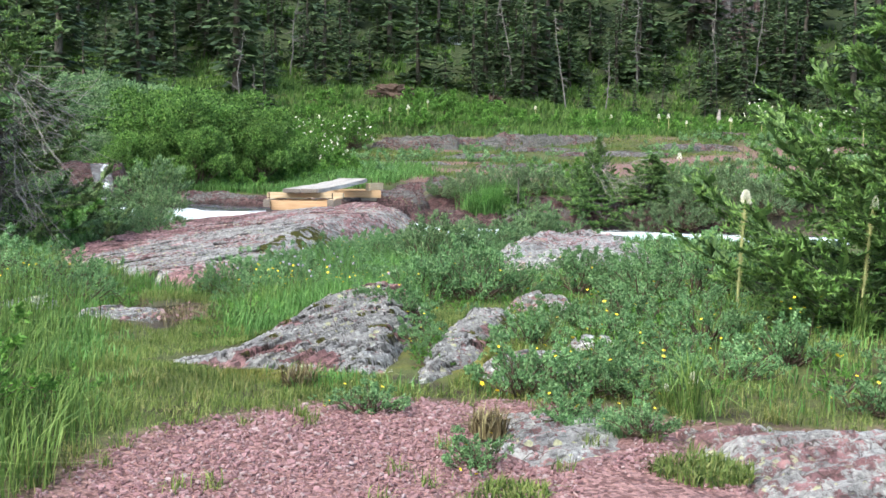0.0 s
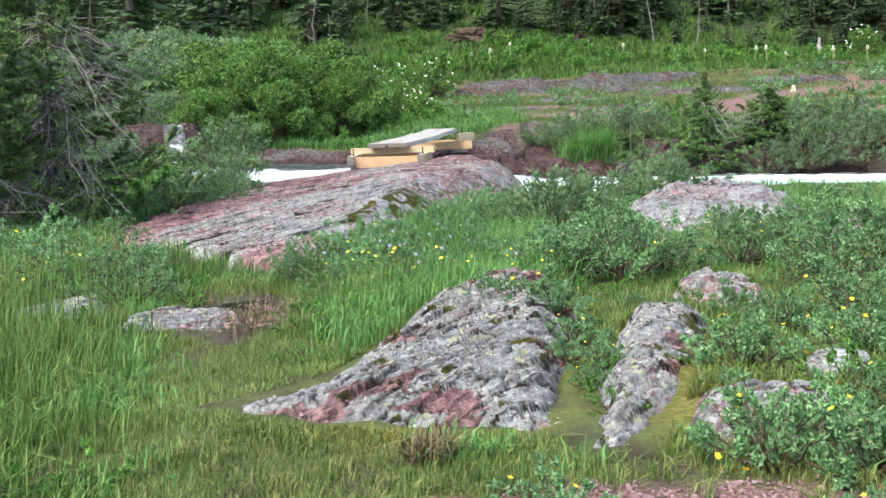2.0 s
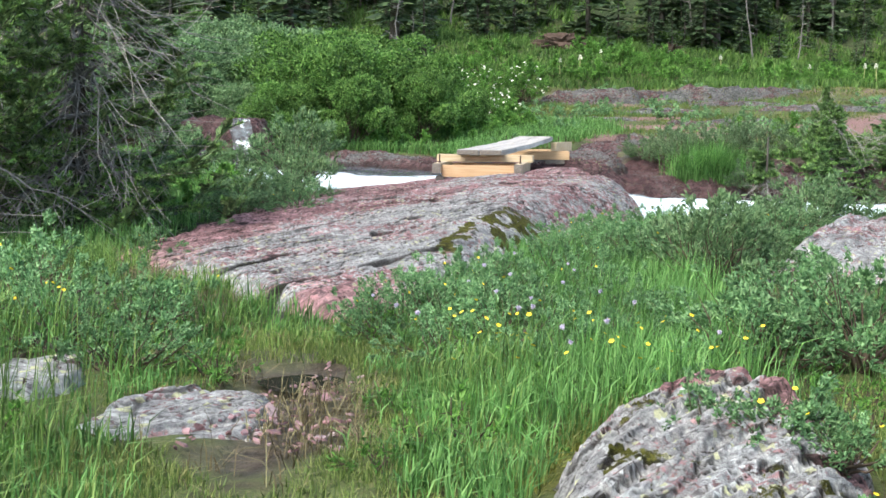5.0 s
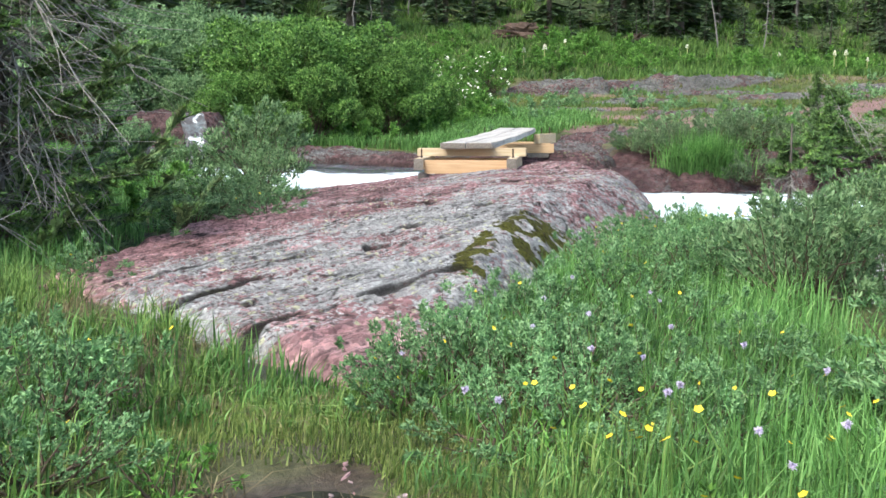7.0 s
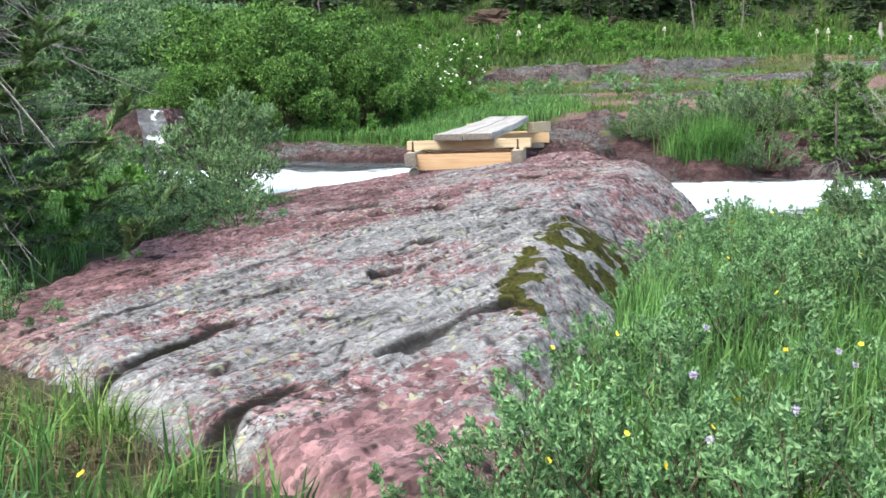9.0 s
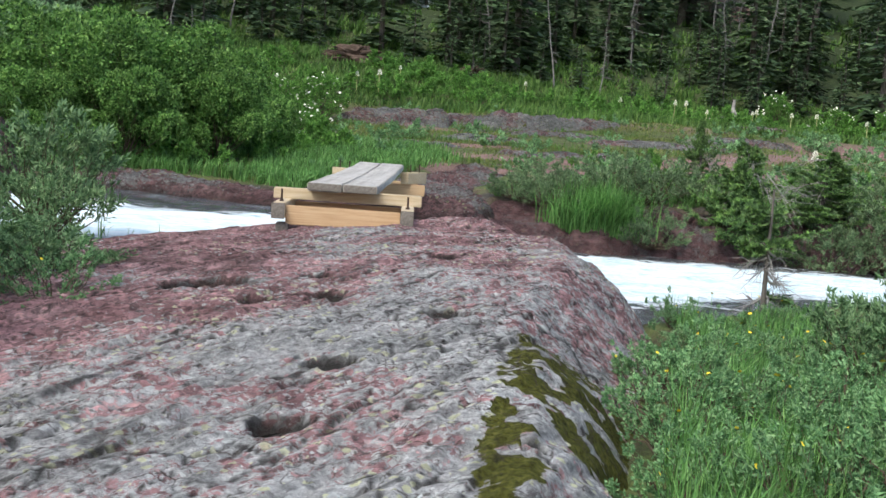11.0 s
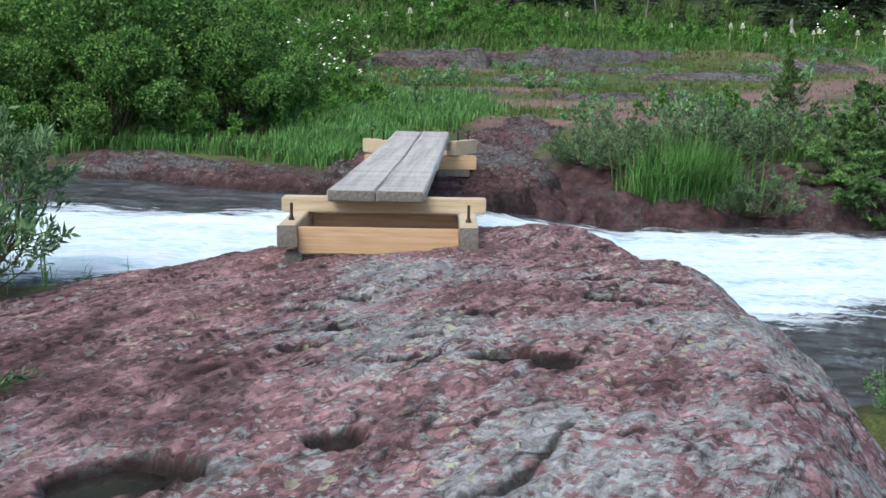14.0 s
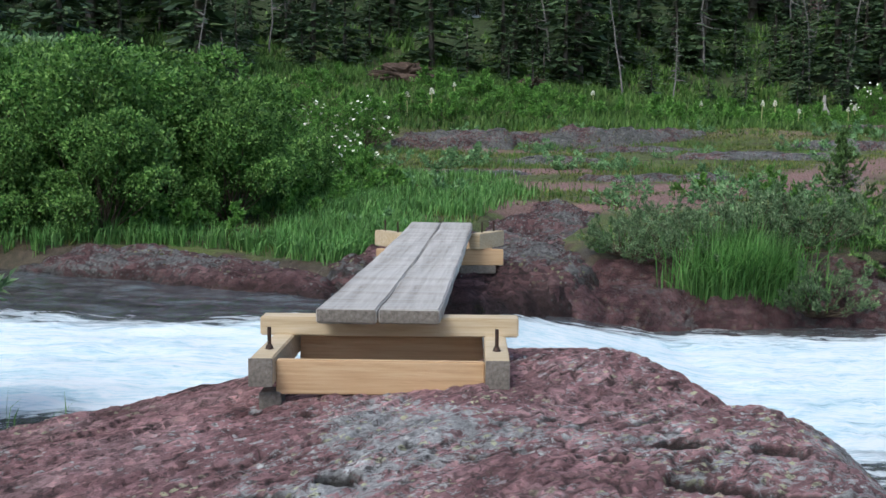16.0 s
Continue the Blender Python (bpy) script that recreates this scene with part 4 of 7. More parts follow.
near = crib((-1.805, 16.02, 0.0), -2.5, 0.95, 0.275, "new squared-timber footing of the plank bridge on red rock")
box_part("cross_beam", (1.275, 0.14, 0.092), (0.0, 0.62, 0.412), M_BEAM, near, "pale cross beam with knots")
box_part("post_block", (0.10, 0.12, 0.16), (-0.49, 0.02, 0.13), M_ENDGRAIN, near, "dark wet block")
box_part("inner_board", (0.93, 0.042, 0.14), (0, 0.74, 0.27), M_BOARD, near)
box_part("post_block", (0.10, 0.12, 0.16), (-0.36, 0.72, 0.12), M_ENDGRAIN, near, "dark wet block")
far = new("bridge_footing")
far.matrix_basis = pose(-1.435, 22.05, 0.0)
tagged(far, "far timber footing of the plank bridge with splayed beams", "bridge footing", "bridge footings")
box_part("end_board", (1.22, 0.09, 0.15), (0, 0.02, 0.205), M_BOARD, far, "orange-brown fir board")
box_part("rear_board", (1.10, 0.05, 0.14), (0, 0.75, 0.21), M_BOARD, far)
for side in (-1, 1):
    beam = box_part("side_beam", (0.115, 0.5, 0.15), (side * 0.46, 0.16, 0.36), M_BEAM, far, "pale splayed timber", turn=-side * 32)
    for k in (-0.1, 0.14):
        bm = bmesh.new()
        bmesh.ops.create_cone(bm, segments=8, radius1=0.009, radius2=0.009, depth=0.12, cap_ends=True)
        part("steel_pin", bm, M_STEEL, beam, "dark rusty steel pin").matrix_basis = pose(0, k, 0.12)
box_part("shim_block", (0.34, 0.2, 0.07), (0.36, -0.02, 0.095), M_ENDGRAIN, far, "grey block under the timber")
bpy.context.view_layer.update()


def plank(offset, width, label):
    """One thick, bowed and checked plank, its long side along y."""
    bm = bmesh.new()
    bmesh.ops.create_cube(bm, size=1.0)
    length = 5.75
    bmesh.ops.scale(bm, vec=(width, length, 0.072), verts=bm.verts)
    edges = [e for e in bm.edges if abs((e.verts[0].co - e.verts[1].co).y) > 0.1]
    bmesh.ops.subdivide_edges(bm, edges=edges, cuts=40)
    sharp = [e for e in bm.edges if len(e.link_faces) == 2 and e.calc_face_angle(0) > 0.6]
    bmesh.ops.bevel(bm, geom=sharp, offset=0.008, segments=2, affect="EDGES")
    for v in bm.verts:
        v.co += Vector(noise.noise_vector(v.co * 3.1 + Vector((offset * 9, 0, 0)))) * 0.006
        t = v.co.y / length + 0.5
        v.co.z += -0.018 * math.sin(math.pi * t) + 0.004 * math.sin(t * 17 + offset * 20)
    me = bpy.data.meshes.new("bridge_plank")
    bm.to_mesh(me)
    bm.free()
    me.materials.append(M_PLANK)
    ob = new("bridge_plank", me)
    ob.matrix_basis = pose(-1.625, 19.22, 0.497) @ pose(0, 0, 0, 0, 0, -4.1) @ pose(offset, 0, 0)
    box_part("cut_end", (width - 0.012, 0.008, 0.062), (0, -length / 2 - 0.002, 0), M_ENDGRAIN, ob, "dark grey weathered end grain", bevel=0.003, wear=0.002)
    return tagged(ob, label, "plank", "bridge planks")


plank(-0.149, 0.292, "thick weathered grey plank spanning the stream")
plank(0.149, 0.292, "thick weathered grey plank, split along its edge")


# ---------------------------------------------------------------- plants: builders
rng = np.random.default_rng(7)


def unit(v):
    return v / np.maximum(np.linalg.norm(v, axis=-1, keepdims=True), 1e-9)


def blades(roots, heights, widths, lean, seed=0, wind=(0.15, 0.1), joints=2):
    """Bent, tapering grass blades: vertices and triangles."""
    r = np.random.default_rng(seed)
    n = len(roots)
    ang = r.uniform(0, 2 * np.pi, n)
    out = np.stack([np.cos(ang), np.sin(ang), np.zeros(n)], 1)
    side = np.stack([-np.sin(ang + r.normal(0, 0.5, n)), np.cos(ang), np.zeros(n)], 1)
    bend = np.abs(r.normal(0, lean, n))[:, None] * out + np.array([wind[0], wind[1], 0]) * r.uniform(0, 1, (n, 1))
    h = heights[:, None]
    w = widths[:, None] / 2
    up = np.array([0, 0, 1.0])
    mid = roots + h * (0.55 * up + 0.25 * bend)
    tip = roots + h * (up * (1 - 0.35 * np.linalg.norm(bend, axis=1, keepdims=True).clip(0, 1.6)) + bend * 0.9)
    if joints == 1:
        v = np.stack([roots - side * w, roots + side * w, tip], 1)
        return v.reshape(-1, 3), (np.arange(n)[:, None] * 3 + np.array([[0, 1, 2]])).reshape(-1, 3)
    v = np.stack([roots - side * w * 0.8, roots + side * w * 0.8, mid - side * w, mid + side * w, tip], 1)
    t = np.array([[0, 1, 2], [2, 1, 3], [2, 3, 4]])
    return v.reshape(-1, 3), (np.arange(n)[:, None, None] * 5 + t[None]).reshape(-1, 3)


def leaves(places, along_dir, length, width, seed=0, cup=0.25):
    """Folded lance-shaped leaves, two triangles each side of the midrib."""
    r = np.random.default_rng(seed)
    n = len(places)
    d = unit(along_dir + r.normal(0, 0.35, (n, 3)))
    s = unit(np.cross(d, r.normal(0, 1, (n, 3))))
    nrm = np.cross(s, d)
    L = (length * r.uniform(0.65, 1.25, n))[:, None]
    W = (width * r.uniform(0.7, 1.2, n))[:, None]
    a = places
    tip = places + d * L - nrm * L * 0.1
    m = places + d * L * 0.45
    v = np.stack([a, m - s * W / 2 + nrm * W * cup, tip, m + s * W / 2 + nrm * W * cup], 1)
    t = np.array([[0, 1, 2], [0, 2, 3]])
    return v.reshape(-1, 3), (np.arange(n)[:, None, None] * 4 + t[None]).reshape(-1, 3)


def tubes(lines, r0, r1, sides=4):
    """Tapering tubes along polylines: lines is (n, k, 3); r0 and r1 are radii at root and tip."""
    lines = np.asarray(lines, float)
    n, k, _ = lines.shape
    r0, r1 = np.broadcast_to(r0, (n,)), np.broadcast_to(r1, (n,))
    d = unit(lines[:, -1] - lines[:, 0])
    ref = np.where(np.abs(d[:, 2:3]) > 0.9, np.array([[1.0, 0, 0]]), np.array([[0, 0, 1.0]]))
    u = unit(np.cross(d, ref))
    w = np.cross(d, u)
    f = np.linspace(0, 1, k)[None, :]
    rad = r0[:, None] * (1 - f) + r1[:, None] * f
    a = np.arange(sides) * 2 * np.pi / sides
    ring = u[:, None, None, :] * np.cos(a)[None, None, :, None] + w[:, None, None, :] * np.sin(a)[None, None, :, None]
    v = lines[:, :, None, :] + ring * rad[:, :, None, None]
    base = (np.arange(n)[:, None, None] * k + np.arange(k - 1)[None, :, None]) * sides
    j = np.arange(sides)[None, None, :]
    j2 = (j + 1) % sides
    q = np.stack([base + j, base + j2, base + sides + j2, base + sides + j], -1)
    return v.reshape(-1, 3), q.reshape(-1, 4)


def both(*pieces):
    vs, fs, n = [], [], 0
    for v, f in pieces:
        vs.append(v)
        fs.append(f + n)
        n += len(v)
    return np.concatenate(vs), np.concatenate(fs)


def stems_of(r, count, radius, height, knots=5, spread=1.0):
    """Stems that rise from one root and fan out into a dome."""
    ang = r.uniform(0, 2 * np.pi, count)
    reach = radius * np.sqrt(r.uniform(0.02, 1, count)) * spread
    top = height * np.sqrt(np.clip(1.08 - (reach / radius / 1.02) ** 2, 0.1, 1)) * r.uniform(0.72, 1.08, count)
    t = np.linspace(0, 1, knots)[None, :]
    x = np.cos(ang)[:, None] * reach[:, None] * t ** 0.8
    y = np.sin(ang)[:, None] * reach[:, None] * t ** 0.8
    z = top[:, None] * t ** 1.15
    line = np.stack([x, y, z], -1)
    line[:, 1:] += r.normal(0, 0.05 * radius, (count, knots - 1, 3))
    return line


def shrub(name, label, category, group, radius, height, count, leaf_count, leaf, mat, seed, flowers=0, flower_mat=None, flower_size=0.012, low=0.25):
    """A shrub: forking stems and many small leaves, thinner at the root, with an uneven outline."""
    r = np.random.default_rng(seed)
    root = new(name)
    tagged(root, label, category, group)
    main = stems_of(r, count, radius, height)
    kids = []
    for f in (0.6,):
        k = main[:, 2] * (1 - f) + main[:, 4] * f
        step = unit(main[:, 4] - main[:, 1]) * radius * 0.28 + r.normal(0, radius * 0.13, (count, 3))
        kids.append(np.stack([k, k + step * 0.5, k + step], 1))
    kids = np.concatenate(kids)
    v, f = both(tubes(main, 0.006 * (1 + radius * 2), 0.0015, 3), tubes(kids, 0.0022, 0.001, 3))
    part_mesh("branchwork", mesh_of("branchwork", v, f, M_STEM), root)
    lines = np.concatenate([main[:, 1:], np.concatenate([kids, kids[:, 2:]], 1)])
    clumps = max(30, leaf_count // 9)
    pick = r.integers(0, len(lines), clumps)
    t = low + (1 - low) * r.uniform(0, 1, clumps) ** 0.6
    seg = np.minimum((t * 3).astype(int), 2)
    fr = (t * 3 - seg)[:, None]
    c = lines[pick, seg] * (1 - fr) + lines[pick, seg + 1] * fr + r.normal(0, 0.03 * radius, (clumps, 3))
    c[:, 2] = np.maximum(c[:, 2], 0.02)
    out = unit(np.stack([c[:, 0], c[:, 1], c[:, 2] * 0.5 + 0.35 * height], 1))
    k = np.repeat(np.arange(clumps), 9)
    p = c[k] + out[k] * r.uniform(-0.9, 0.3, (len(k), 1)) * leaf[0] + r.normal(0, leaf[0] * 0.22, (len(k), 3))
    d = out[k] * 0.8 + r.normal(0, 0.6, (len(k), 3)) + np.array([0, 0, 0.1])
    v, f = leaves(p, d, leaf[0], leaf[1], seed + 1)
    part_mesh("foliage", mesh_of("foliage", v, f, mat, False), root)
    if flowers:
        tips = main[r.integers(0, count, flowers), 4] + r.normal(0, 0.03, (flowers, 3)) + np.array([0, 0, flower_size * 1.5])
        v, f = blossoms(tips, flower_size, seed)
        part_mesh("bloom", mesh_of("bloom", v, f, flower_mat, False), root, "small open blossoms")
    return root


def lobed_bush(name, label, category, group, radius, height, lobes, leaf_count, leaf, mat, seed, lobe=0.3):
    """A tall bush grown from many rounded leafy lobes with deep gaps between them, on stems that fork from one root."""
    r = np.random.default_rng(seed)
    root = new(name)
    tagged(root, label, category, group)
    up = r.uniform(0.03, 1, lobes) ** 0.8
    az = np.arange(lobes) * 2.39996 + r.normal(0, 0.25, lobes)
    shell = r.uniform(0.3, 1.0, lobes) ** 0.5
    ring = np.sqrt(np.clip(1 - up ** 2.4, 0.02, 1)) * shell * (1 + 0.15 * np.sin(az * 3 + seed))
    c = np.stack([np.cos(az) * ring * radius, np.sin(az) * ring * radius, height * (0.10 + 0.82 * up * shell)], 1)
    size = radius * lobe * r.uniform(0.6, 1.25, lobes)
    t = np.linspace(0, 1, 5)[None, :, None]
    line = c[:, None] * np.concatenate([t ** 0.9, t ** 0.9, t ** 1.2], 2)
    line[:, 1:-1] += r.normal(0, 0.03 * radius, (lobes, 3, 3))
    part_mesh("branchwork", mesh_of("branchwork", *tubes(line, 0.016 * radius, 0.004, 3), M_STEM), root)
    share = size ** 2
    k = r.choice(lobes, leaf_count, p=share / share.sum())
    d = unit(r.normal(0, 1, (leaf_count, 3)) + np.array([0, 0, 0.55]))
    reach = r.uniform(0.5, 1, leaf_count) ** 0.3 * (1 + 0.25 * (r.uniform(0, 1, leaf_count) > 0.9))
    p = c[k] + d * (size[k] * reach)[:, None] * np.array([1, 1, 0.85])
    p[:, 2] = np.maximum(p[:, 2], 0.02)
    v, f = leaves(p, d * 0.5 + r.normal(0, 0.75, d.shape), leaf[0], leaf[1], seed + 1)
    part_mesh("foliage", mesh_of("foliage", v, f, mat, False), root)
    return root


def blossoms(centres, size, seed):
    """Five-petalled open flowers."""
    r = np.random.default_rng(seed)
    out = []
    n = len(centres)
    nrm = unit(np.stack([r.normal(0, 0.5, n), r.normal(-0.3, 0.5, n), np.full(n, 1.0)], 1))
    u = unit(np.cross(nrm, r.normal(0, 1, (n, 3))))
    w = np.cross(nrm, u)
    for k in range(5):
        a = k * 2 * np.pi / 5
        d = u * math.cos(a) + w * math.sin(a)
        s = -u * math.sin(a) + w * math.cos(a)
        q = np.stack([centres, centres + d * size * 0.7 - s * size * 0.5 + nrm * size * 0.2, centres + d * size * 1.1 + nrm * size * 0.35, centres + d * size * 0.7 + s * size * 0.5 + nrm * size * 0.2], 1)
        out.append((q.reshape(-1, 3), np.arange(n * 4).reshape(-1, 4)))
    return both(*out)


def placed(proto, spots, first=True):
    """Sets the prototype at the first spot (x, y, scale[, sink]) and copies at the rest."""
    for k, spot in enumerate(spots):
        x, y, sc = spot[:3]
        z = float(land(x, y)) - 0.02 + (spot[3] if len(spot) > 3 else 0)
        m = pose(x, y, z, 0, 0, (k * 137.5 + x * 61) % 360) @ Matrix.Diagonal((sc, sc, (spot[4] if len(spot) > 4 else 1) * sc * (0.88 + 0.24 * ((k * 0.618) % 1)), 1))
        if k == 0:
            home = m
        else:
            copy_thing(proto, m)
    proto.matrix_basis = home


def rock_height(x, y):
    return float(bridge_rock_top(np.array(x), np.array(y)))


def conifer(name, label, height, radius, seed, near=False, mat=None, bare=0.12, density=1.0, dead=0, droop=0.25, group="conifers", lean=0.0, shape=0.85, inner=0.16):
    """A fir: tapered trunk, whorls of drooping branches with side twigs full of needles, gaps and dead limbs."""
    r = np.random.default_rng(seed)
    root = new(name)
    tagged(root, label, "fir tree", group)
    k = 9
    zz = np.linspace(-0.15, height, k)
    wob = np.cumsum(r.normal(0, 0.012 * height / k, (k, 2)), 0)
    trunk = np.stack([wob[:, 0] + lean * zz, wob[:, 1], zz], 1)[None]
    r_base = 0.022 * height + 0.012
    v, f = tubes(trunk, r_base, 0.008, 8)
    part_mesh("trunk", mesh_of("trunk", v, f, M_BARK), root)
    gap = (0.13 if near else 0.34) / density
    levels = np.arange(height * bare, height * 0.985, gap)
    per = 8 if near else 6
    z0 = np.repeat(levels, per) + r.normal(0, gap * 0.3, len(levels) * per)
    n = len(z0)
    frac = np.clip((z0 - height * bare) / (height * (1 - bare)), 0, 1)
    length = radius * (1 - frac) ** shape * r.uniform(0.55, 1.15, n) + 0.03 * height * (1 - frac) + (0.05 if near else 0.12)
    keep = r.uniform(0, 1, n) > 0.10
    z0, frac, length = z0[keep], frac[keep], length[keep]
    n = len(z0)
    ang = r.uniform(0, 2 * np.pi, n)
    d = np.stack([np.cos(ang), np.sin(ang), np.zeros(n)], 1)
    start = np.stack([np.interp(z0, zz, trunk[0, :, 0]), np.interp(z0, zz, trunk[0, :, 1]), z0], 1)
    rise = 0.25 * (frac - 0.35)
    t = np.linspace(0, 1, 4)[None, :, None]
    branch = start[:, None] + d[:, None] * length[:, None, None] * t
    branch[:, :, 2] += length[:, None] * (rise[:, None] * 2.2 * t[..., 0] - droop * 1.3 * (1 - frac[:, None]) * t[..., 0] ** 1.3 + 0.12 * t[..., 0] ** 3)
    if near:
        v, f = tubes(branch, 0.004 + 0.006 * length, 0.0015, 3)
        part_mesh("branchwork", mesh_of("branchwork", v, f, M_BARK), root)
    twigs = 17 if near else 7
    tw_t = np.tile(np.linspace(inner, 1.0, twigs), n)
    bi = np.repeat(np.arange(n), twigs)
    seg = np.minimum((tw_t * 3).astype(int), 2)
    fr = (tw_t * 3 - seg)[:, None]
    tp = branch[bi, seg] * (1 - fr) + branch[bi, seg + 1] * fr
    sgn = np.where(np.arange(len(bi)) % 2 == 0, 1.0, -1.0)[:, None]
    side = np.stack([-d[bi, 1], d[bi, 0], np.zeros(len(bi))], 1) * sgn
    td = unit(d[bi] * (0.75 + 0.5 * tw_t[:, None]) + side * (1.25 - 0.9 * tw_t[:, None]) + np.array([0, 0, -0.12]) + r.normal(0, 0.16, (len(bi), 3)))
    tl = (length[bi] * ((0.56 if near else 0.46) - 0.30 * tw_t) + (0.03 if near else 0.07)) * r.uniform(0.6, 1.25, len(bi))
    if near:
        per_twig = 19
        m = len(bi) * per_twig
        ti = np.repeat(np.arange(len(bi)), per_twig)
        u = r.uniform(0, 1, m)
        np_ = tp[ti] + td[ti] * (tl[ti] * u)[:, None] + r.normal(0, 0.003, (m, 3))
        nd = unit(td[ti] * 0.75 + unit(r.normal(0, 1, (m, 3))) * 0.75 + np.array([0, 0, 0.22]))
        L = 0.034 * r.uniform(0.7, 1.3, m)[:, None]
        sd = unit(np.cross(nd, r.normal(0, 1, (m, 3)))) * 0.0075
        vv = np.stack([np_ - sd, np_ + sd, np_ + nd * L], 1).reshape(-1, 3)
        ff = np.arange(m * 3).reshape(-1, 3)
        flat = unit(np.cross(td, np.array([0, 0, 1.0]))) * 0.040
        end = tp + td * tl[:, None]
        core = np.stack([tp - flat * 0.6, tp + flat * 0.6, tp + td * tl[:, None] * 0.6 + flat, end, tp + td * tl[:, None] * 0.6 - flat], 1)
        cf = (np.arange(len(tp))[:, None, None] * 5 + np.array([[0, 1, 2], [0, 2, 4], [4, 2, 3]])[None]).reshape(-1, 3)
        vv, ff = both((vv, ff), (core.reshape(-1, 3), cf))
        tuft = np.repeat(np.arange(len(tp))[r.uniform(0, 1, len(tp)) < 0.75], 12)
        g = len(tuft)
        gp = end[tuft] - td[tuft] * r.uniform(0, 0.045, (g, 1))
        gd = unit(td[tuft] * 0.9 + unit(r.normal(0, 1, (g, 3))) * 0.7 + np.array([0, 0, 0.3]))
        gs = unit(np.cross(gd, r.normal(0, 1, (g, 3)))) * 0.0065
        gv = np.stack([gp - gs, gp + gs, gp + gd * 0.030], 1).reshape(-1, 3)
        part_mesh("new_growth", mesh_of("new_growth", gv, np.arange(g * 3).reshape(-1, 3), M_NEEDLE_TIP, False), root, "bright green needle tips")
    else:
        sdv = unit(np.cross(td, np.array([0, 0, 1.0])) + r.normal(0, 0.35, td.shape))
        w = (0.07 + 0.26 * tl)[:, None]
        a, b = tp, tp + td * tl[:, None] * 1.15
        mid = tp + td * tl[:, None] * 0.45
        hang = np.array([0, 0, -1.0]) * w * 0.8
        vv = np.stack([a, mid - sdv * w + hang * 0.4, b + hang * 0.6, mid + sdv * w + hang * 0.4], 1).reshape(-1, 3)
        ff = (np.arange(len(tp))[:, None, None] * 4 + np.array([[0, 1, 2], [0, 2, 3]])[None]).reshape(-1, 3)
    part_mesh("crown", mesh_of("crown", vv, ff, mat or M_NEEDLE, False), root)
    if dead:
        dz = r.uniform(height * 0.1, height * 0.62, dead)
        da = r.uniform(0, 2 * np.pi, dead)
        dl = radius * r.uniform(0.3, 0.8, dead)
        dd = np.stack([np.cos(da), np.sin(da), r.uniform(-0.75, 0.0, dead)], 1)
        st = np.stack([np.zeros(dead), np.zeros(dead), dz], 1)
        tt = np.linspace(0, 1, 5)[None, :, None]
        line = st[:, None] + dd[:, None] * dl[:, None, None] * tt
        line[:, 1:] += r.normal(0, 0.035 * radius, (dead, 4, 3))
        twig_from = np.repeat(line[:, 2:5], 3, 0).reshape(-1, 3)
        tdir = np.repeat(dd, 9, 0) + r.normal(0, 0.8, (dead * 9, 3))
        tw = np.stack([twig_from, twig_from + tdir * radius * 0.13, twig_from + tdir * radius * 0.26 + r.normal(0, 0.03, (dead * 9, 3))], 1)
        v, f = both(tubes(line, 0.009, 0.003, 4), tubes(tw, 0.003, 0.0012, 3)) if near else tubes(line, 0.022, 0.006, 3)
        part_mesh("deadwood", mesh_of("deadwood", v, f, M_DEAD), root, "bare bleached grey twigs")
    return root


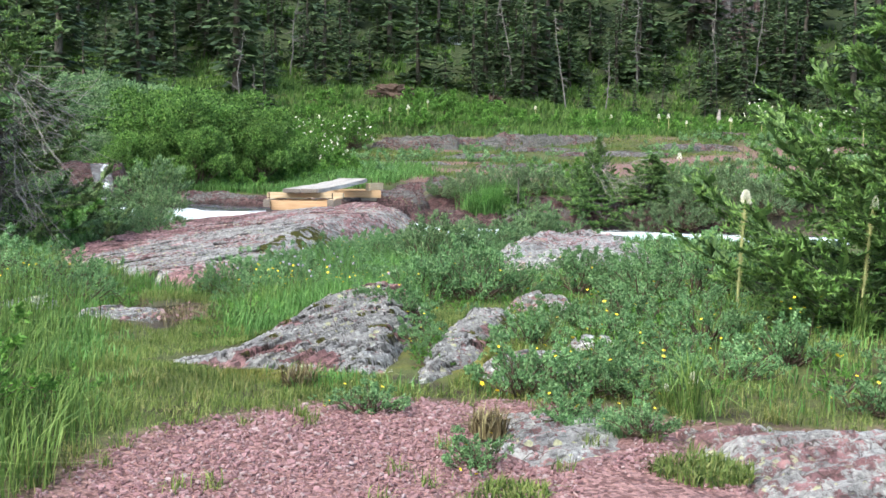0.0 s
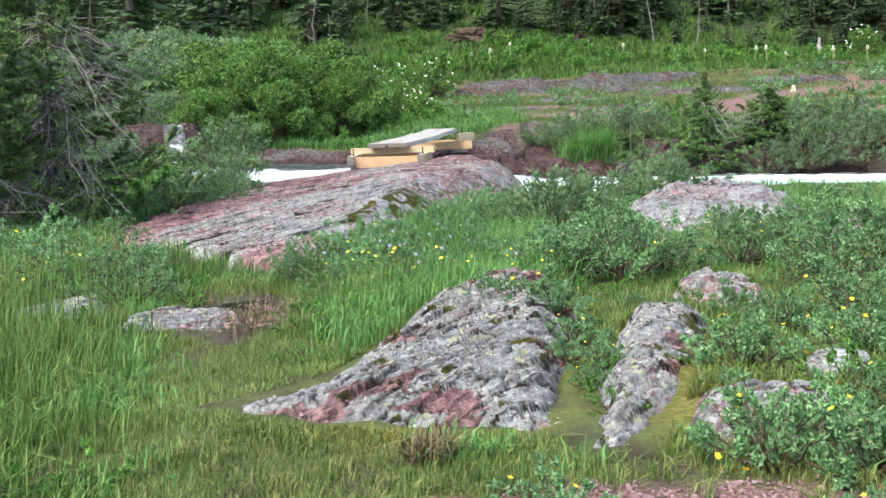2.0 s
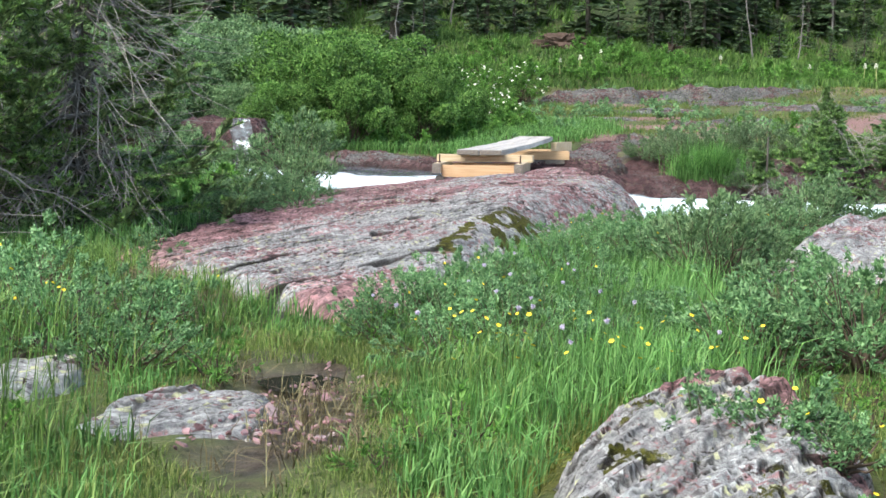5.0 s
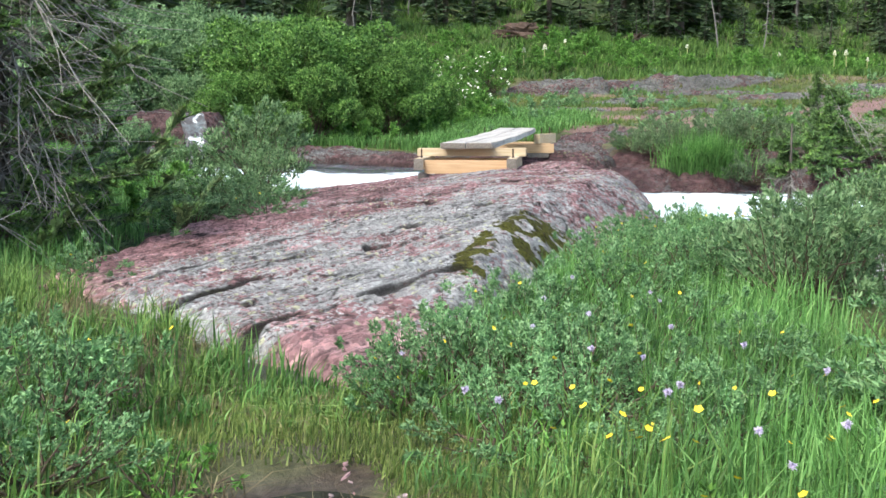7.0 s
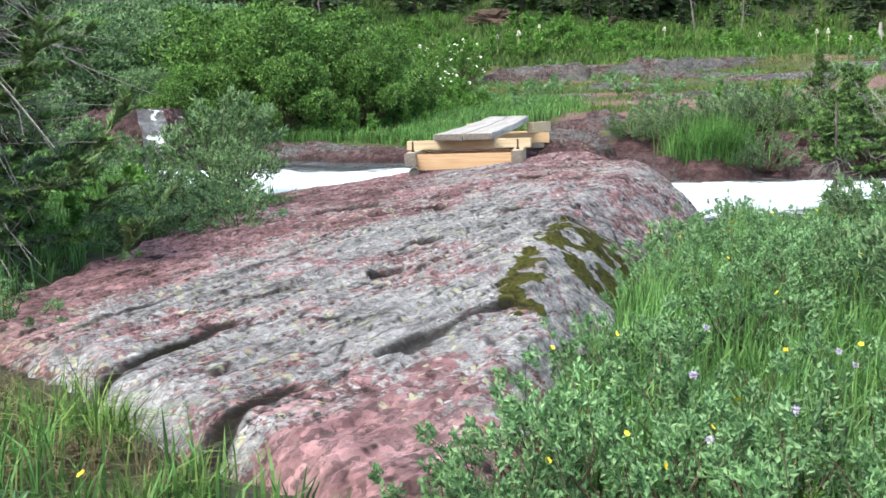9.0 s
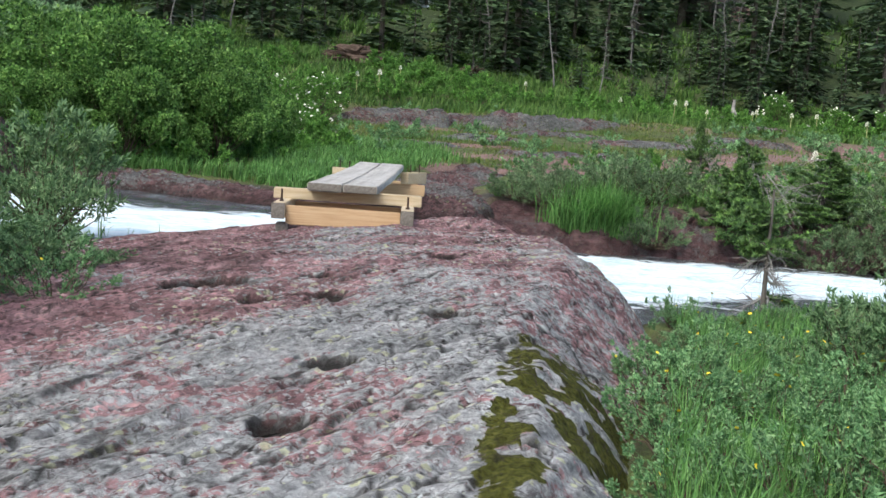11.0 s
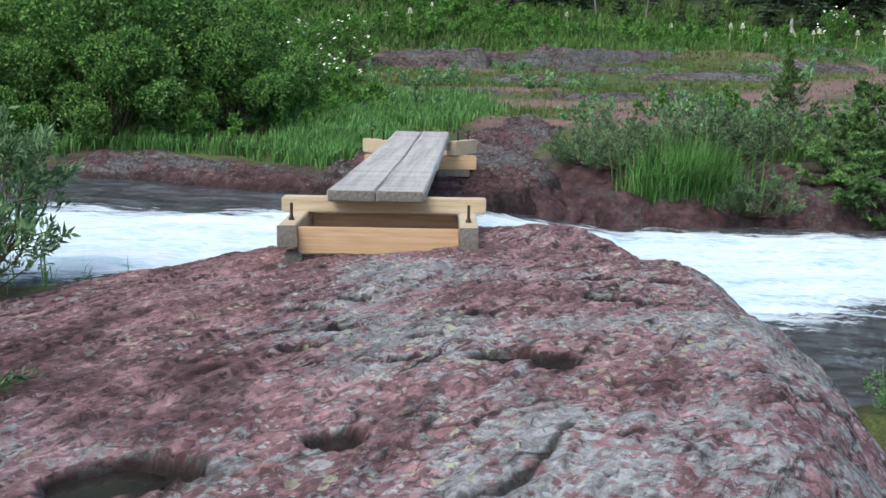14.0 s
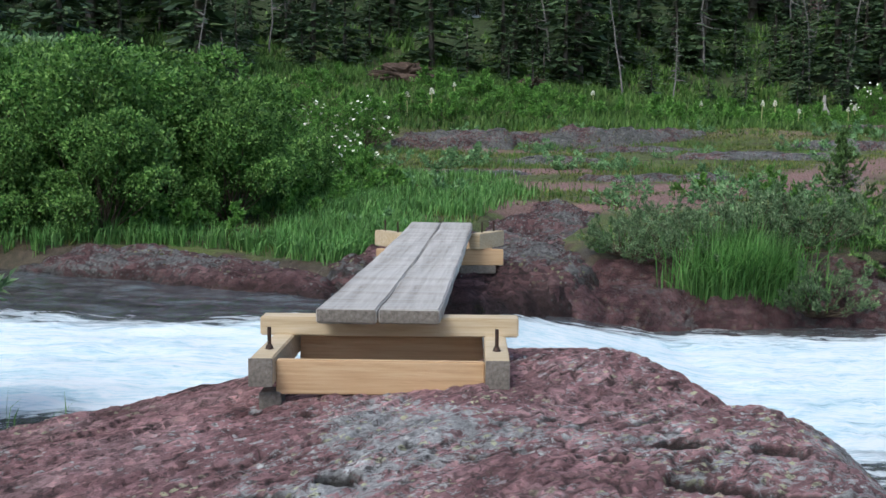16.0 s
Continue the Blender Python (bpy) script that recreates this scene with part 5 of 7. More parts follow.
def bough_fir(name, label, height, radius, seed, boughs=70, low=0.06, taper=0.7, sag=0.45, gap=0.3, side=None, dead=40, dead_low=0.15, dead_high=0.7, mat=None, shoots=11, needle=(0.046, 0.017), fresh=0.5, bole=0.03, lean=(0, 0), space=0.0062, pad=0.034, group="conifers"):
    """An old ragged fir: separate sagging boughs with upturned ends, each a flat spray of needled shoots, and a tangle of dead twigs."""
    r = np.random.default_rng(seed)
    root = new(name)
    tagged(root, label, "fir tree", group)
    zz = np.linspace(-0.15, height, 9)
    wob = np.cumsum(r.normal(0, 0.02 * height / 9, (9, 2)), 0)
    trunk = np.stack([wob[:, 0] + lean[0] * zz, wob[:, 1] + lean[1] * zz, zz], 1)[None]
    part_mesh("trunk", mesh_of("trunk", *tubes(trunk, bole * height, 0.007, 8), M_BARK), root)
    f = low + (1 - low) * (np.arange(boughs) + r.uniform(0, 1, boughs)) / boughs
    f = f * 0.98
    ang = r.uniform(0, 2 * np.pi, boughs)
    if side is not None:
        toward = r.uniform(0, 1, boughs) < side[1]
        ang = np.where(toward, radians(side[0]) + r.normal(0, 0.9, boughs), ang)
    L = radius * ((1 - f) ** taper) * r.uniform(0.5, 1.15, boughs) + 0.07
    d = np.stack([np.cos(ang), np.sin(ang), np.zeros(boughs)], 1)
    z0 = f * height
    start = np.stack([np.interp(z0, zz, trunk[0, :, 0]), np.interp(z0, zz, trunk[0, :, 1]), z0], 1)
    t = np.linspace(0, 1, 6)[None, :, None]
    line = start[:, None] + d[:, None] * L[:, None, None] * t
    drop = sag * (1.15 - f) * r.uniform(0.5, 1.3, boughs)
    line[:, :, 2] += L[:, None] * (0.25 * f[:, None] * t[..., 0] - drop[:, None] * np.sin(t[..., 0] * 2.2) + 0.22 * t[..., 0] ** 3)
    line[:, 1:] += r.normal(0, 0.022, (boughs, 5, 3))
    part_mesh("branchwork", mesh_of("branchwork", *tubes(line, 0.005 + 0.006 * L, 0.002, 4), M_BARK), root)
    # side shoots, alternating, each with two of its own
    tt = np.tile(np.linspace(gap, 1.0, shoots), boughs) + r.normal(0, 0.02, boughs * shoots)
    tt = np.clip(tt, 0.05, 0.999)
    bi = np.repeat(np.arange(boughs), shoots)
    seg = (tt * 5).astype(int)
    fr = (tt * 5 - seg)[:, None]
    p = line[bi, seg] * (1 - fr) + line[bi, np.minimum(seg + 1, 5)] * fr
    run = unit(line[bi, np.minimum(seg + 1, 5)] - line[bi, seg])
    sgn = np.where(np.arange(len(bi)) % 2 == 0, 1.0, -1.0)[:, None]
    across = unit(np.cross(run, np.array([0, 0, 1.0]))) * sgn
    sd = unit(run * 0.8 + across * (1.1 - 0.7 * tt[:, None]) + r.normal(0, 0.14, (len(bi), 3)))
    sl = (L[bi] * (0.36 - 0.22 * tt) + 0.05) * r.uniform(0.6, 1.25, len(bi))
    sp, sdir, slen = [p], [sd], [sl]
    for turn in (1.0, -1.0):
        sp.append(p + sd * (sl * r.uniform(0.3, 0.6, len(sl)))[:, None])
        sdir.append(unit(sd + np.cross(sd, np.array([0, 0, 1.0])) * turn * 0.9 + r.normal(0, 0.15, sd.shape)))
        slen.append(sl * 0.55)
    sp, sdir, slen = np.concatenate(sp), np.concatenate(sdir), np.concatenate(slen)
    m = len(sp)
    per = np.maximum(8, (slen / space).astype(int))
    k = np.repeat(np.arange(m), per)
    u = r.uniform(0, 1, len(k))
    base = sp[k] + sdir[k] * (slen[k] * u)[:, None]
    nd = unit(sdir[k] * 0.8 + unit(r.normal(0, 1, (len(k), 3))) * 0.8 + np.array([0, 0, 0.28]))
    w = unit(np.cross(nd, r.normal(0, 1, nd.shape))) * needle[1] / 2
    ln = needle[0] * r.uniform(0.7, 1.25, len(k))[:, None]
    v = np.stack([base - w, base + w, base + nd * ln], 1)
    new_wood = (u > 0.62) & (r.uniform(0, 1, m) < fresh)[k]
    old = v[~new_wood].reshape(-1, 3)
    flat = unit(np.cross(sdir, np.array([0, 0, 1.0]))) * pad
    mid = sp + sdir * slen[:, None] * 0.55
    core = np.stack([sp, mid + flat, sp + sdir * slen[:, None], sp, sp + sdir * slen[:, None], mid - flat], 1).reshape(-1, 3)
    old = np.concatenate([old, core])
    part_mesh("crown", mesh_of("crown", old, np.arange(len(old)).reshape(-1, 3), mat or M_NEEDLE, False), root)
    tips = v[new_wood].reshape(-1, 3)
    part_mesh("new_growth", mesh_of("new_growth", tips, np.arange(len(tips)).reshape(-1, 3), M_NEEDLE_TIP, False), root, "bright green needle tips")
    if dead:
        dz = r.uniform(dead_low, dead_high, dead) * height
        da = r.uniform(0, 2 * np.pi, dead) if side is None else radians(side[0]) + r.normal(0, 1.1, dead)
        dl = radius * r.uniform(0.25, 0.75, dead)
        dd = np.stack([np.cos(da), np.sin(da), r.uniform(-0.75, -0.05, dead)], 1)
        st = np.stack([np.interp(dz, zz, trunk[0, :, 0]), np.interp(dz, zz, trunk[0, :, 1]), dz], 1)
        q = np.linspace(0, 1, 6)[None, :, None]
        dead_line = st[:, None] + dd[:, None] * dl[:, None, None] * q
        dead_line[:, :, 2] -= 0.25 * dl[:, None] * q[..., 0] ** 2
        dead_line[:, 1:] += np.cumsum(r.normal(0, 0.03 * radius, (dead, 5, 3)), 1)
        dead_line[:, :, 2] = np.maximum(dead_line[:, :, 2], 0.03)
        frm = np.repeat(dead_line[:, 2:6], 3, 0).reshape(-1, 3)
        td = np.repeat(dd, 12, 0) + r.normal(0, 0.7, (dead * 12, 3))
        tw = np.stack([frm, frm + td * radius * 0.10, frm + td * radius * 0.21 + r.normal(0, 0.03, (dead * 12, 3))], 1)
        part_mesh("deadwood", mesh_of("deadwood", *both(tubes(dead_line, 0.012, 0.004, 4), tubes(tw, 0.0042, 0.002, 3)), M_DEAD), root, "bare bleached grey twigs")
    return root


def snag_tree(label, height, seed, limbs=14, forked=False):
    """A standing dead trunk, bleached and nearly bare."""
    r = np.random.default_rng(seed)
    root = new("dead_tree")
    tagged(root, label, "dead tree", "dead trees")
    zz = np.linspace(-0.2, height, 8)
    wob = np.cumsum(r.normal(0, 0.09 * height / 8, (8, 2)), 0)
    line = np.stack([wob[:, 0], wob[:, 1], zz], 1)[None]
    v, f = tubes(line, 0.0065 * height + 0.012, 0.01, 7)
    part_mesh("trunk", mesh_of("trunk", v, f, M_SNAG), root)
    hz = r.uniform(0.25, 0.95, limbs) * height
    a = r.uniform(0, 2 * np.pi, limbs)
    L = r.uniform(0.06, 0.2, limbs) * height * (1.1 - hz / height)
    d = np.stack([np.cos(a), np.sin(a), r.uniform(-0.5, 0.5, limbs)], 1)
    st = np.stack([np.interp(hz, zz, line[0, :, 0]), np.interp(hz, zz, line[0, :, 1]), hz], 1)
    tt = np.linspace(0, 1, 4)[None, :, None]
    br = st[:, None] + d[:, None] * L[:, None, None] * tt
    br[:, 1:] += r.normal(0, 0.02 * height / 4, (limbs, 3, 3))
    v, f = tubes(br, 0.035, 0.008, 4)
    part_mesh("deadwood", mesh_of("deadwood", v, f, M_SNAG), root)
    return root


# ---------------------------------------------------------------- forest on the hillside
def forest():
    r = np.random.default_rng(11)
    protos = []
    for k, (h, rad, dens, dead) in enumerate(((9.5, 1.7, 0.8, 8), (7.0, 1.55, 0.85, 6), (11.5, 1.75, 0.75, 12), (5.0, 1.5, 0.9, 5), (8.5, 1.25, 0.75, 16))):
        protos.append(conifer("fir_tree", ("dark green subalpine fir in the dense forest", "short dark fir at the meadow edge", "tall narrow dark fir in the dense forest", "young bushy dark fir at the meadow edge", "thin fir with many dead grey branches")[k],
                              h, rad, 100 + k, density=dens, dead=dead, bare=0.06))
    used = [False] * 5
    spots = []
    for row, (y0, step, scale) in enumerate(((60, 1.9, 0.6), (63.5, 1.7, 0.9), (68, 1.9, 1.05), (74, 2.2, 1.15), (82, 2.7, 1.25), (93, 3.4, 1.3), (106, 4.5, 1.4))):
        half = 0.43 * y0 + 3
        for x in np.arange(-half - 4, half + 6, step):
            spots.append((x + r.uniform(-1, 1), y0 + r.uniform(-2.2, 2.2) + (0 if x < 9 else 2.0) - (1.5 if x > 16 else 0), scale * r.uniform(0.72, 1.2), row))
    # firs that stand forward of the wood
    spots += [(-9.6, 43.5, 0.75, 1), (-10.6, 45, 0.55, 3), (-12.5, 47, 1.0, 1), (-15, 44, 1.0, 1), (-18, 42, 1.05, 1), (-21, 40, 1.0, 1), (-13.5, 50, 1.1, 1), (-8.0, 52, 0.8, 1), (-10, 56, 1.0, 1), (-16.5, 52, 1.1, 1),
              (-20, 48, 1.1, 1), (-23, 45, 1.15, 1), (20, 52, 0.8, 0), (23, 55, 0.9, 1), (26, 50, 1.0, 0), (21.5, 58, 0.9, 1)]
    for row, (y0, step) in enumerate(((61.5, 1.7), (65.5, 1.8), (71, 2.2))):
        half = 0.43 * y0 + 4
        for x in np.arange(-half, half + 2, step):
            spots.append((x + r.uniform(-0.8, 0.8), y0 + r.uniform(-1.5, 1.5), r.uniform(0.38, 0.7), 2))
    for x, y, sc, row in spots:
        if -3.2 < x < -1.2 and 58 < y < 66 or abs(x - 14.5) < 1.2 and y < 59 or abs(x - 1.1) < 0.5 and y < 69:
            continue
        k = int(r.integers(0, 5)) if row else (1, 3, 3, 4)[int(r.integers(0, 4))]
        m = pose(x, y, float(land(x, y)) - 0.1, r.uniform(-2, 2), r.uniform(-2, 2), r.uniform(0, 360)) @ Matrix.Diagonal((sc * 1.05, sc * 1.05, sc, 1))
        if used[k]:
            copy_thing(protos[k], m)
        else:
            protos[k].matrix_basis = m
            used[k] = True
    for k, (x, y, h) in enumerate(((6.9, 60.0, 5.5), (8.9, 60.0, 3.6), (-8.9, 49, 4.5), (-8.2, 48.6, 3.0), (5.6, 62.5, 7), (17.5, 64, 8), (22, 59, 6), (11.5, 65, 7), (-19, 44, 6), (3.4, 65, 7)) + tuple((r.uniform(-16, 30), r.uniform(61.5, 72), r.uniform(4, 7)) for _ in range(12))):
        t = snag_tree("bleached bare dead conifer trunk among the firs", h, 300 + k)
        t.matrix_basis = pose(x, y, float(land(x, y)) - 0.1, (k * 37 % 11) - 5, (k * 53 % 15) - 7 + (14 if k == 1 else 0), k * 77)


forest()

# ---------------------------------------------------------------- nearer conifers
spruce = bough_fir("fir_tree", "ragged fir with bare bleached twigs beside the stream", 3.1, 1.45, 401, boughs=86, low=0.10, taper=0.55, sag=0.5, gap=0.36, shoots=13, dead=64, dead_low=0.22, dead_high=0.75, side=(-62, 0.1), fresh=0.8, pad=0.045, mat=M_NEEDLE_OLD)
spruce.matrix_basis = pose(-4.85, 11.2, float(land(-4.85, 11.2)) - 0.05, 0, 0, 0)
spruce_b = bough_fir("fir_tree", "dark drooping fir at the stream bank", 2.5, 1.25, 403, boughs=72, low=0.2, taper=0.5, sag=0.55, gap=0.32, shoots=12, dead=20, dead_low=0.1, dead_high=0.4, side=(-120, 0.3), fresh=0.6, mat=M_NEEDLE_OLD)
spruce_b.matrix_basis = pose(-5.2, 9.9, float(land(-5.2, 9.9)) - 0.05, 0, 0, 0)
# A third fir, added behind at the left to block light from the pair.
copy_thing(spruce_b, pose(-6.6, 11.6, float(land(-6.6, 11.6)) - 0.05, 0, 0, 140) @ Matrix.Diagonal((1.15, 1.15, 1.25, 1)))
dead_stem = snag_tree("bleached dead trunk standing inside a fir", 2.3, 405, limbs=26)
dead_stem.matrix_basis = pose(-4.62, 10.95, float(land(-4.62, 10.95)) - 0.05, 4, -5, 40)
side_fir = bough_fir("fir_tree", "dense green fir with layered fresh boughs", 2.5, 1.85, 407, boughs=115, low=0.02, taper=0.85, sag=0.1, gap=0.2, shoots=24, space=0.012, pad=0.03, dead=0, side=(205, 0.6), fresh=1.0, mat=M_NEEDLE_FRESH, needle=(0.046, 0.017))
side_fir.matrix_basis = pose(4.0, 4.5, float(land(4.0, 4.5)) - 0.05)
low_fir = bough_fir("fir_tree", "low spreading fir with a dead leader on the stream bank", 1.75, 1.25, 411, boughs=60, low=0.03, taper=1.15, sag=0.1, gap=0.25, dead=12, dead_low=0.2, dead_high=0.95, fresh=0.5, mat=M_NEEDLE_FRESH, needle=(0.06, 0.026), shoots=10)
low_fir.matrix_basis = pose(3.65, 22.75, float(land(3.65, 22.75)) - 0.08, 0, 4, 10)
copy_thing(low_fir, pose(5.1, 23.3, float(land(5.1, 23.3)) - 0.1, 0, -6, 130) @ Matrix.Diagonal((0.85, 0.85, 0.6, 1)))
copy_thing(low_fir, pose(4.65, 28.0, float(land(4.65, 28.0)) - 0.1, 0, 3, 210) @ Matrix.Diagonal((0.45, 0.45, 0.72, 1)))
seedling = conifer("fir_sapling", "sparse small fir sapling with half-dead stem", 0.85, 0.24, 415, near=True, mat=M_NEEDLE_FRESH, bare=0.3, density=0.35, dead=26, droop=0.1)
seedling.matrix_basis = pose(1.75, 16.0, float(land(1.75, 16.0)) - 0.05) @ Matrix.Diagonal((1.1, 1.1, 1.6, 1))


# ---------------------------------------------------------------- willows and shrubs
def scatter_clear(x, y):
    """1 where plants may root: off rock, gravel, mud and water."""
    ok = (on_rock(x, y) < -0.01).astype(float)
    ok *= smooth(0.02, -0.10, inside(GRAVEL, x, y))
    ok *= smooth(0.0, -0.1, inside(MUD, x, y))
    ok *= smooth(0.15, 0.45, np.abs(y - stream_line(x)) - half_width(x))
    return ok


willow = lobed_bush("willow_bush", "tall leafy green willow bush behind the stream", "bush", "willows", 1.5, 2.35, 30, 17000, (0.078, 0.048), M_WILLOW, 501, 0.29)
placed(willow, [(-5.1, 26.2, 1.0), (-5.9, 25.0, 0.92), (-5.5, 27.8, 1.12), (-4.3, 27.6, 0.78), (-6.6, 26.6, 1.05), (-3.6, 29.3, 0.55), (-5.3, 24.3, 0.62), (-6.6, 24.0, 0.6), (-4.1, 25.9, 0.62)])
grey_tall = lobed_bush("willow_bush", "tall grey-green willow bush", "bush", "willows", 1.5, 2.3, 32, 14000, (0.085, 0.042), M_WILLOW_GREY, 505, 0.28)
placed(grey_tall, [(-7.9, 26.6, 1.08), (-9.3, 25.6, 1.1), (-8.6, 28.4, 1.2), (-10.6, 26.6, 1.15), (-11.8, 28.5, 1.15), (-9.9, 24.2, 0.9), (-7.2, 28.6, 1.15), (-12.6, 25.6, 1.05), (-10.2, 30.5, 1.2), (-7.6, 24.7, 0.55)])
grey_low = shrub("willow_shrub", "low grey-green willow shrub on the stream bank", "shrub", "low willows", 0.62, 0.72, 38, 3100, (0.062, 0.020), M_WILLOW_GREY, 511, low=0.15)
placed(grey_low, [(-3.95, 13.6, 0.9, 0.05, 0.7), (-3.4, 13.2, 0.75, 0.05, 0.7), (-3.75, 12.2, 0.7, 0.05, 0.65), (-9.0, 20.6, 1.7), (-10, 21.2, 1.8), (-8.1, 20.6, 1.3), (-11.2, 22, 1.9), (-7.4, 20.3, 1.0), (-4.25, 16.3, 1.15, 0.08), (-4.0, 15.5, 0.75, 0.05), (-5.0, 16.2, 0.9),
                  (0.45, 9.0, 0.75), (0.85, 9.3, 0.5), (0.95, 13.4, 0.38, 0, 0.6), (0.35, 13.2, 0.35, 0, 0.6), (1.05, 12.4, 0.7), (1.75, 13.1, 0.85), (2.3, 13.9, 0.85), (1.5, 12.5, 0.7), (2.4, 15.2, 0.4, 0, 0.5), (3.4, 14.7, 0.45, 0, 0.5), (4.4, 14.2, 0.5, 0, 0.5), (0.3, 10.1, 0.5)])
bank_low = shrub("willow_shrub", "dull green willow shrub leaning over the far bank", "shrub", "far bank willows", 0.62, 0.70, 40, 3600, (0.056, 0.019), M_WILLOW_MID, 513, low=0.08)
placed(bank_low, [(0.55, 23.1, 0.7), (1.2, 23.0, 0.85), (2.4, 22.35, 0.85, 0.42), (4.9, 22.35, 1.0, 0.2), (5.7, 22.3, 1.1, 0.36), (6.6, 22.35, 1.1, 0.36), (7.6, 22.3, 1.1, 0.36), (0.75, 22.9, 0.45), (1.9, 23.3, 1.0), (2.6, 23.6, 1.05), (5.3, 22.8, 1.0, 0.1), (6.1, 22.7, 1.1, 0.1), (7.2, 22.6, 1.2, 0.1), (8.4, 22.6, 1.2), (1.0, 24.2, 0.75), (5.6, 24.2, 1.1), (7.0, 24.4, 1.1), (3.6, 24.2, 0.9)])
white_bush = shrub("flowering_shrub", "leafy shrub with clusters of white flowers", "shrub", "flowering shrubs", 1.1, 1.5, 50, 3600, (0.10, 0.045), M_HERB, 521, 60, M_CREAM, 0.05, low=0.1)
placed(white_bush, [(-4.3, 42.5, 1.0), (-3.2, 43.5, 0.9), (-5.2, 41, 0.9), (-3.2, 34, 0.6), (-2.8, 32, 0.5), (19, 57, 1.0), (21, 56, 1.0), (23, 56.5, 1.1), (17, 59, 0.9), (25, 55, 1.1)])
cinq = shrub("cinquefoil_shrub", "low grey-green cinquefoil shrub with yellow blossoms", "shrub", "cinquefoil shrubs", 0.22, 0.17, 30, 2300, (0.019, 0.0105), M_CINQ, 531, 4, M_YELLOW, 0.0095, low=0.1)
placed(cinq, [(0.29, 1.74, 0.8), (1.08, 3.42, 1.05), (0.24, 4.5, 1.05, 0.11), (0.08, 4.6, 0.8, 0.11), (0.38, 4.42, 0.8, 0.1), (0.44, 3.9, 0.75, 0.05), (0.41, 3.55, 0.5, 0.04), (0.46, 3.2, 0.45, 0.03), (0.95, 2.28, 1.1), (1.2, 2.2, 1.05), (1.12, 2.42, 0.9, 0.04), (1.42, 2.2, 1.0), (1.62, 2.4, 1.0), (1.75, 3.0, 1.05), (1.45, 2.75, 0.9), (2.0, 2.6, 1.0), (2.34, 2.95, 1.2), (2.4, 1.95, 0.9),
              (1.75, 4.3, 1.3), (1.4, 4.15, 0.9), (1.55, 3.6, 1.0), (1.3, 4.7, 0.8), (0.8, 5.1, 0.6), (1.34, 1.42, 0.7, 0.03), (0.72, 1.0, 0.65), (1.08, 1.65, 0.7, 0.02), (0.53, 3.45, 0.6, 0.03), (1.0, 4.75, 0.5), (0.05, 5.7, 0.8)])
cinq_big = shrub("cinquefoil_shrub", "dense rounded grey-green cinquefoil shrub with yellow blossoms", "shrub", "cinquefoil shrubs", 0.42, 0.40, 34, 4300, (0.028, 0.0135), M_CINQ, 533, 4, M_YELLOW, 0.011, low=0.08)
placed(cinq_big, [(0.42, 6.35, 1.0), (0.0, 9.6, 0.8), (0.3, 10.2, 0.9), (0.7, 10.6, 0.9), (0.9, 11.4, 0.9), (0.35, 11.1, 0.85), (1.3, 12.0, 0.9), (0.0, 10.7, 0.7), (0.85, 6.4, 1.05), (0.62, 6.9, 1.0), (1.15, 6.75, 0.8), (2.05, 3.6, 0.7), (1.9, 5.0, 0.6), (2.1, 5.9, 1.0), (1.75, 7.2, 0.9), (2.1, 7.1, 0.9), (2.6, 6.5, 1.2), (3.0, 7.2, 1.3), (3.4, 7.6, 1.4), (0.95, 8.3, 0.7), (1.9, 8.6, 0.7), (2.6, 8.6, 0.9), (3.0, 2.6, 0.7)])
cinq_plain = shrub("cinquefoil_shrub", "low grey-green cinquefoil shrub", "shrub", "cinquefoil shrubs", 0.41, 0.35, 28, 3200, (0.025, 0.0125), M_CINQ, 537, 2, M_YELLOW, 0.011, low=0.1)
placed(cinq_plain, [(-0.95, 6.35, 0.7), (-0.7, 6.65, 0.8), (-0.4, 6.4, 0.7), (-0.75, 7.05, 0.75), (-0.15, 6.7, 0.7), (-0.6, 6.05, 0.55), (-1.22, 7.1, 0.75), (-1.08, 7.5, 0.8), (-0.98, 8.0, 0.75), (-1.3, 6.8, 0.65), (-3.0, 6.8, 1.1), (-2.35, 6.3, 0.85), (-3.45, 7.2, 1.2), (-2.15, 5.75, 0.75), (-2.6, 6.0, 0.8), (-3.6, 6.2, 1.1), (-1.0, 7.0, 0.72), (-0.72, 7.5, 0.85), (-0.35, 7.9, 0.8), (-0.85, 8.15, 0.7), (-0.5, 8.8, 0.9), (-0.3, 9.6, 0.8),
                    (-0.5, 10.4, 0.72), (-0.38, 10.95, 0.8), (-0.62, 9.8, 0.62), (-0.2, 11.7, 0.7), (-0.35, 11.4, 0.7), (-0.05, 11.1, 0.75), (0.1, 12.2, 0.75), (0.5, 11.5, 0.75), (0.05, 10.3, 0.8), (0.75, 12.6, 0.75), (0.45, 13.9, 0.55), (1.4, 13.6, 0.45), (2.0, 14.0, 0.45), (-0.45, 6.9, 0.7), (-0.1, 7.2, 0.75), (0.3, 9.5, 0.9), (-3.15, 12.2, 0.8, 0.1), (-3.55, 9.6, 0.7),
                    (0.8, 13.9, 0.5), (1.5, 15.0, 0.5)])
rose = shrub("rose_bush", "dark green wild rose bush with pink blossoms", "shrub", "", 0.42, 0.62, 34, 2600, (0.032, 0.018), M_HERB, 541, 9, M_PINK, 0.022, low=0.15)
placed(rose, [(-1.28, 1.1, 1.0)])
forb = shrub("leafy_forb", "broad-leaved bright green meadow plant", "plant", "meadow plants", 0.65, 0.46, 9, 630, (0.10, 0.05), M_HERB, 551, low=0.1)
r5 = np.random.default_rng(55)
spots = [(r5.uniform(-7, 26), r5.uniform(49.5, 57.5), r5.uniform(0.8, 1.5)) for _ in range(100)]
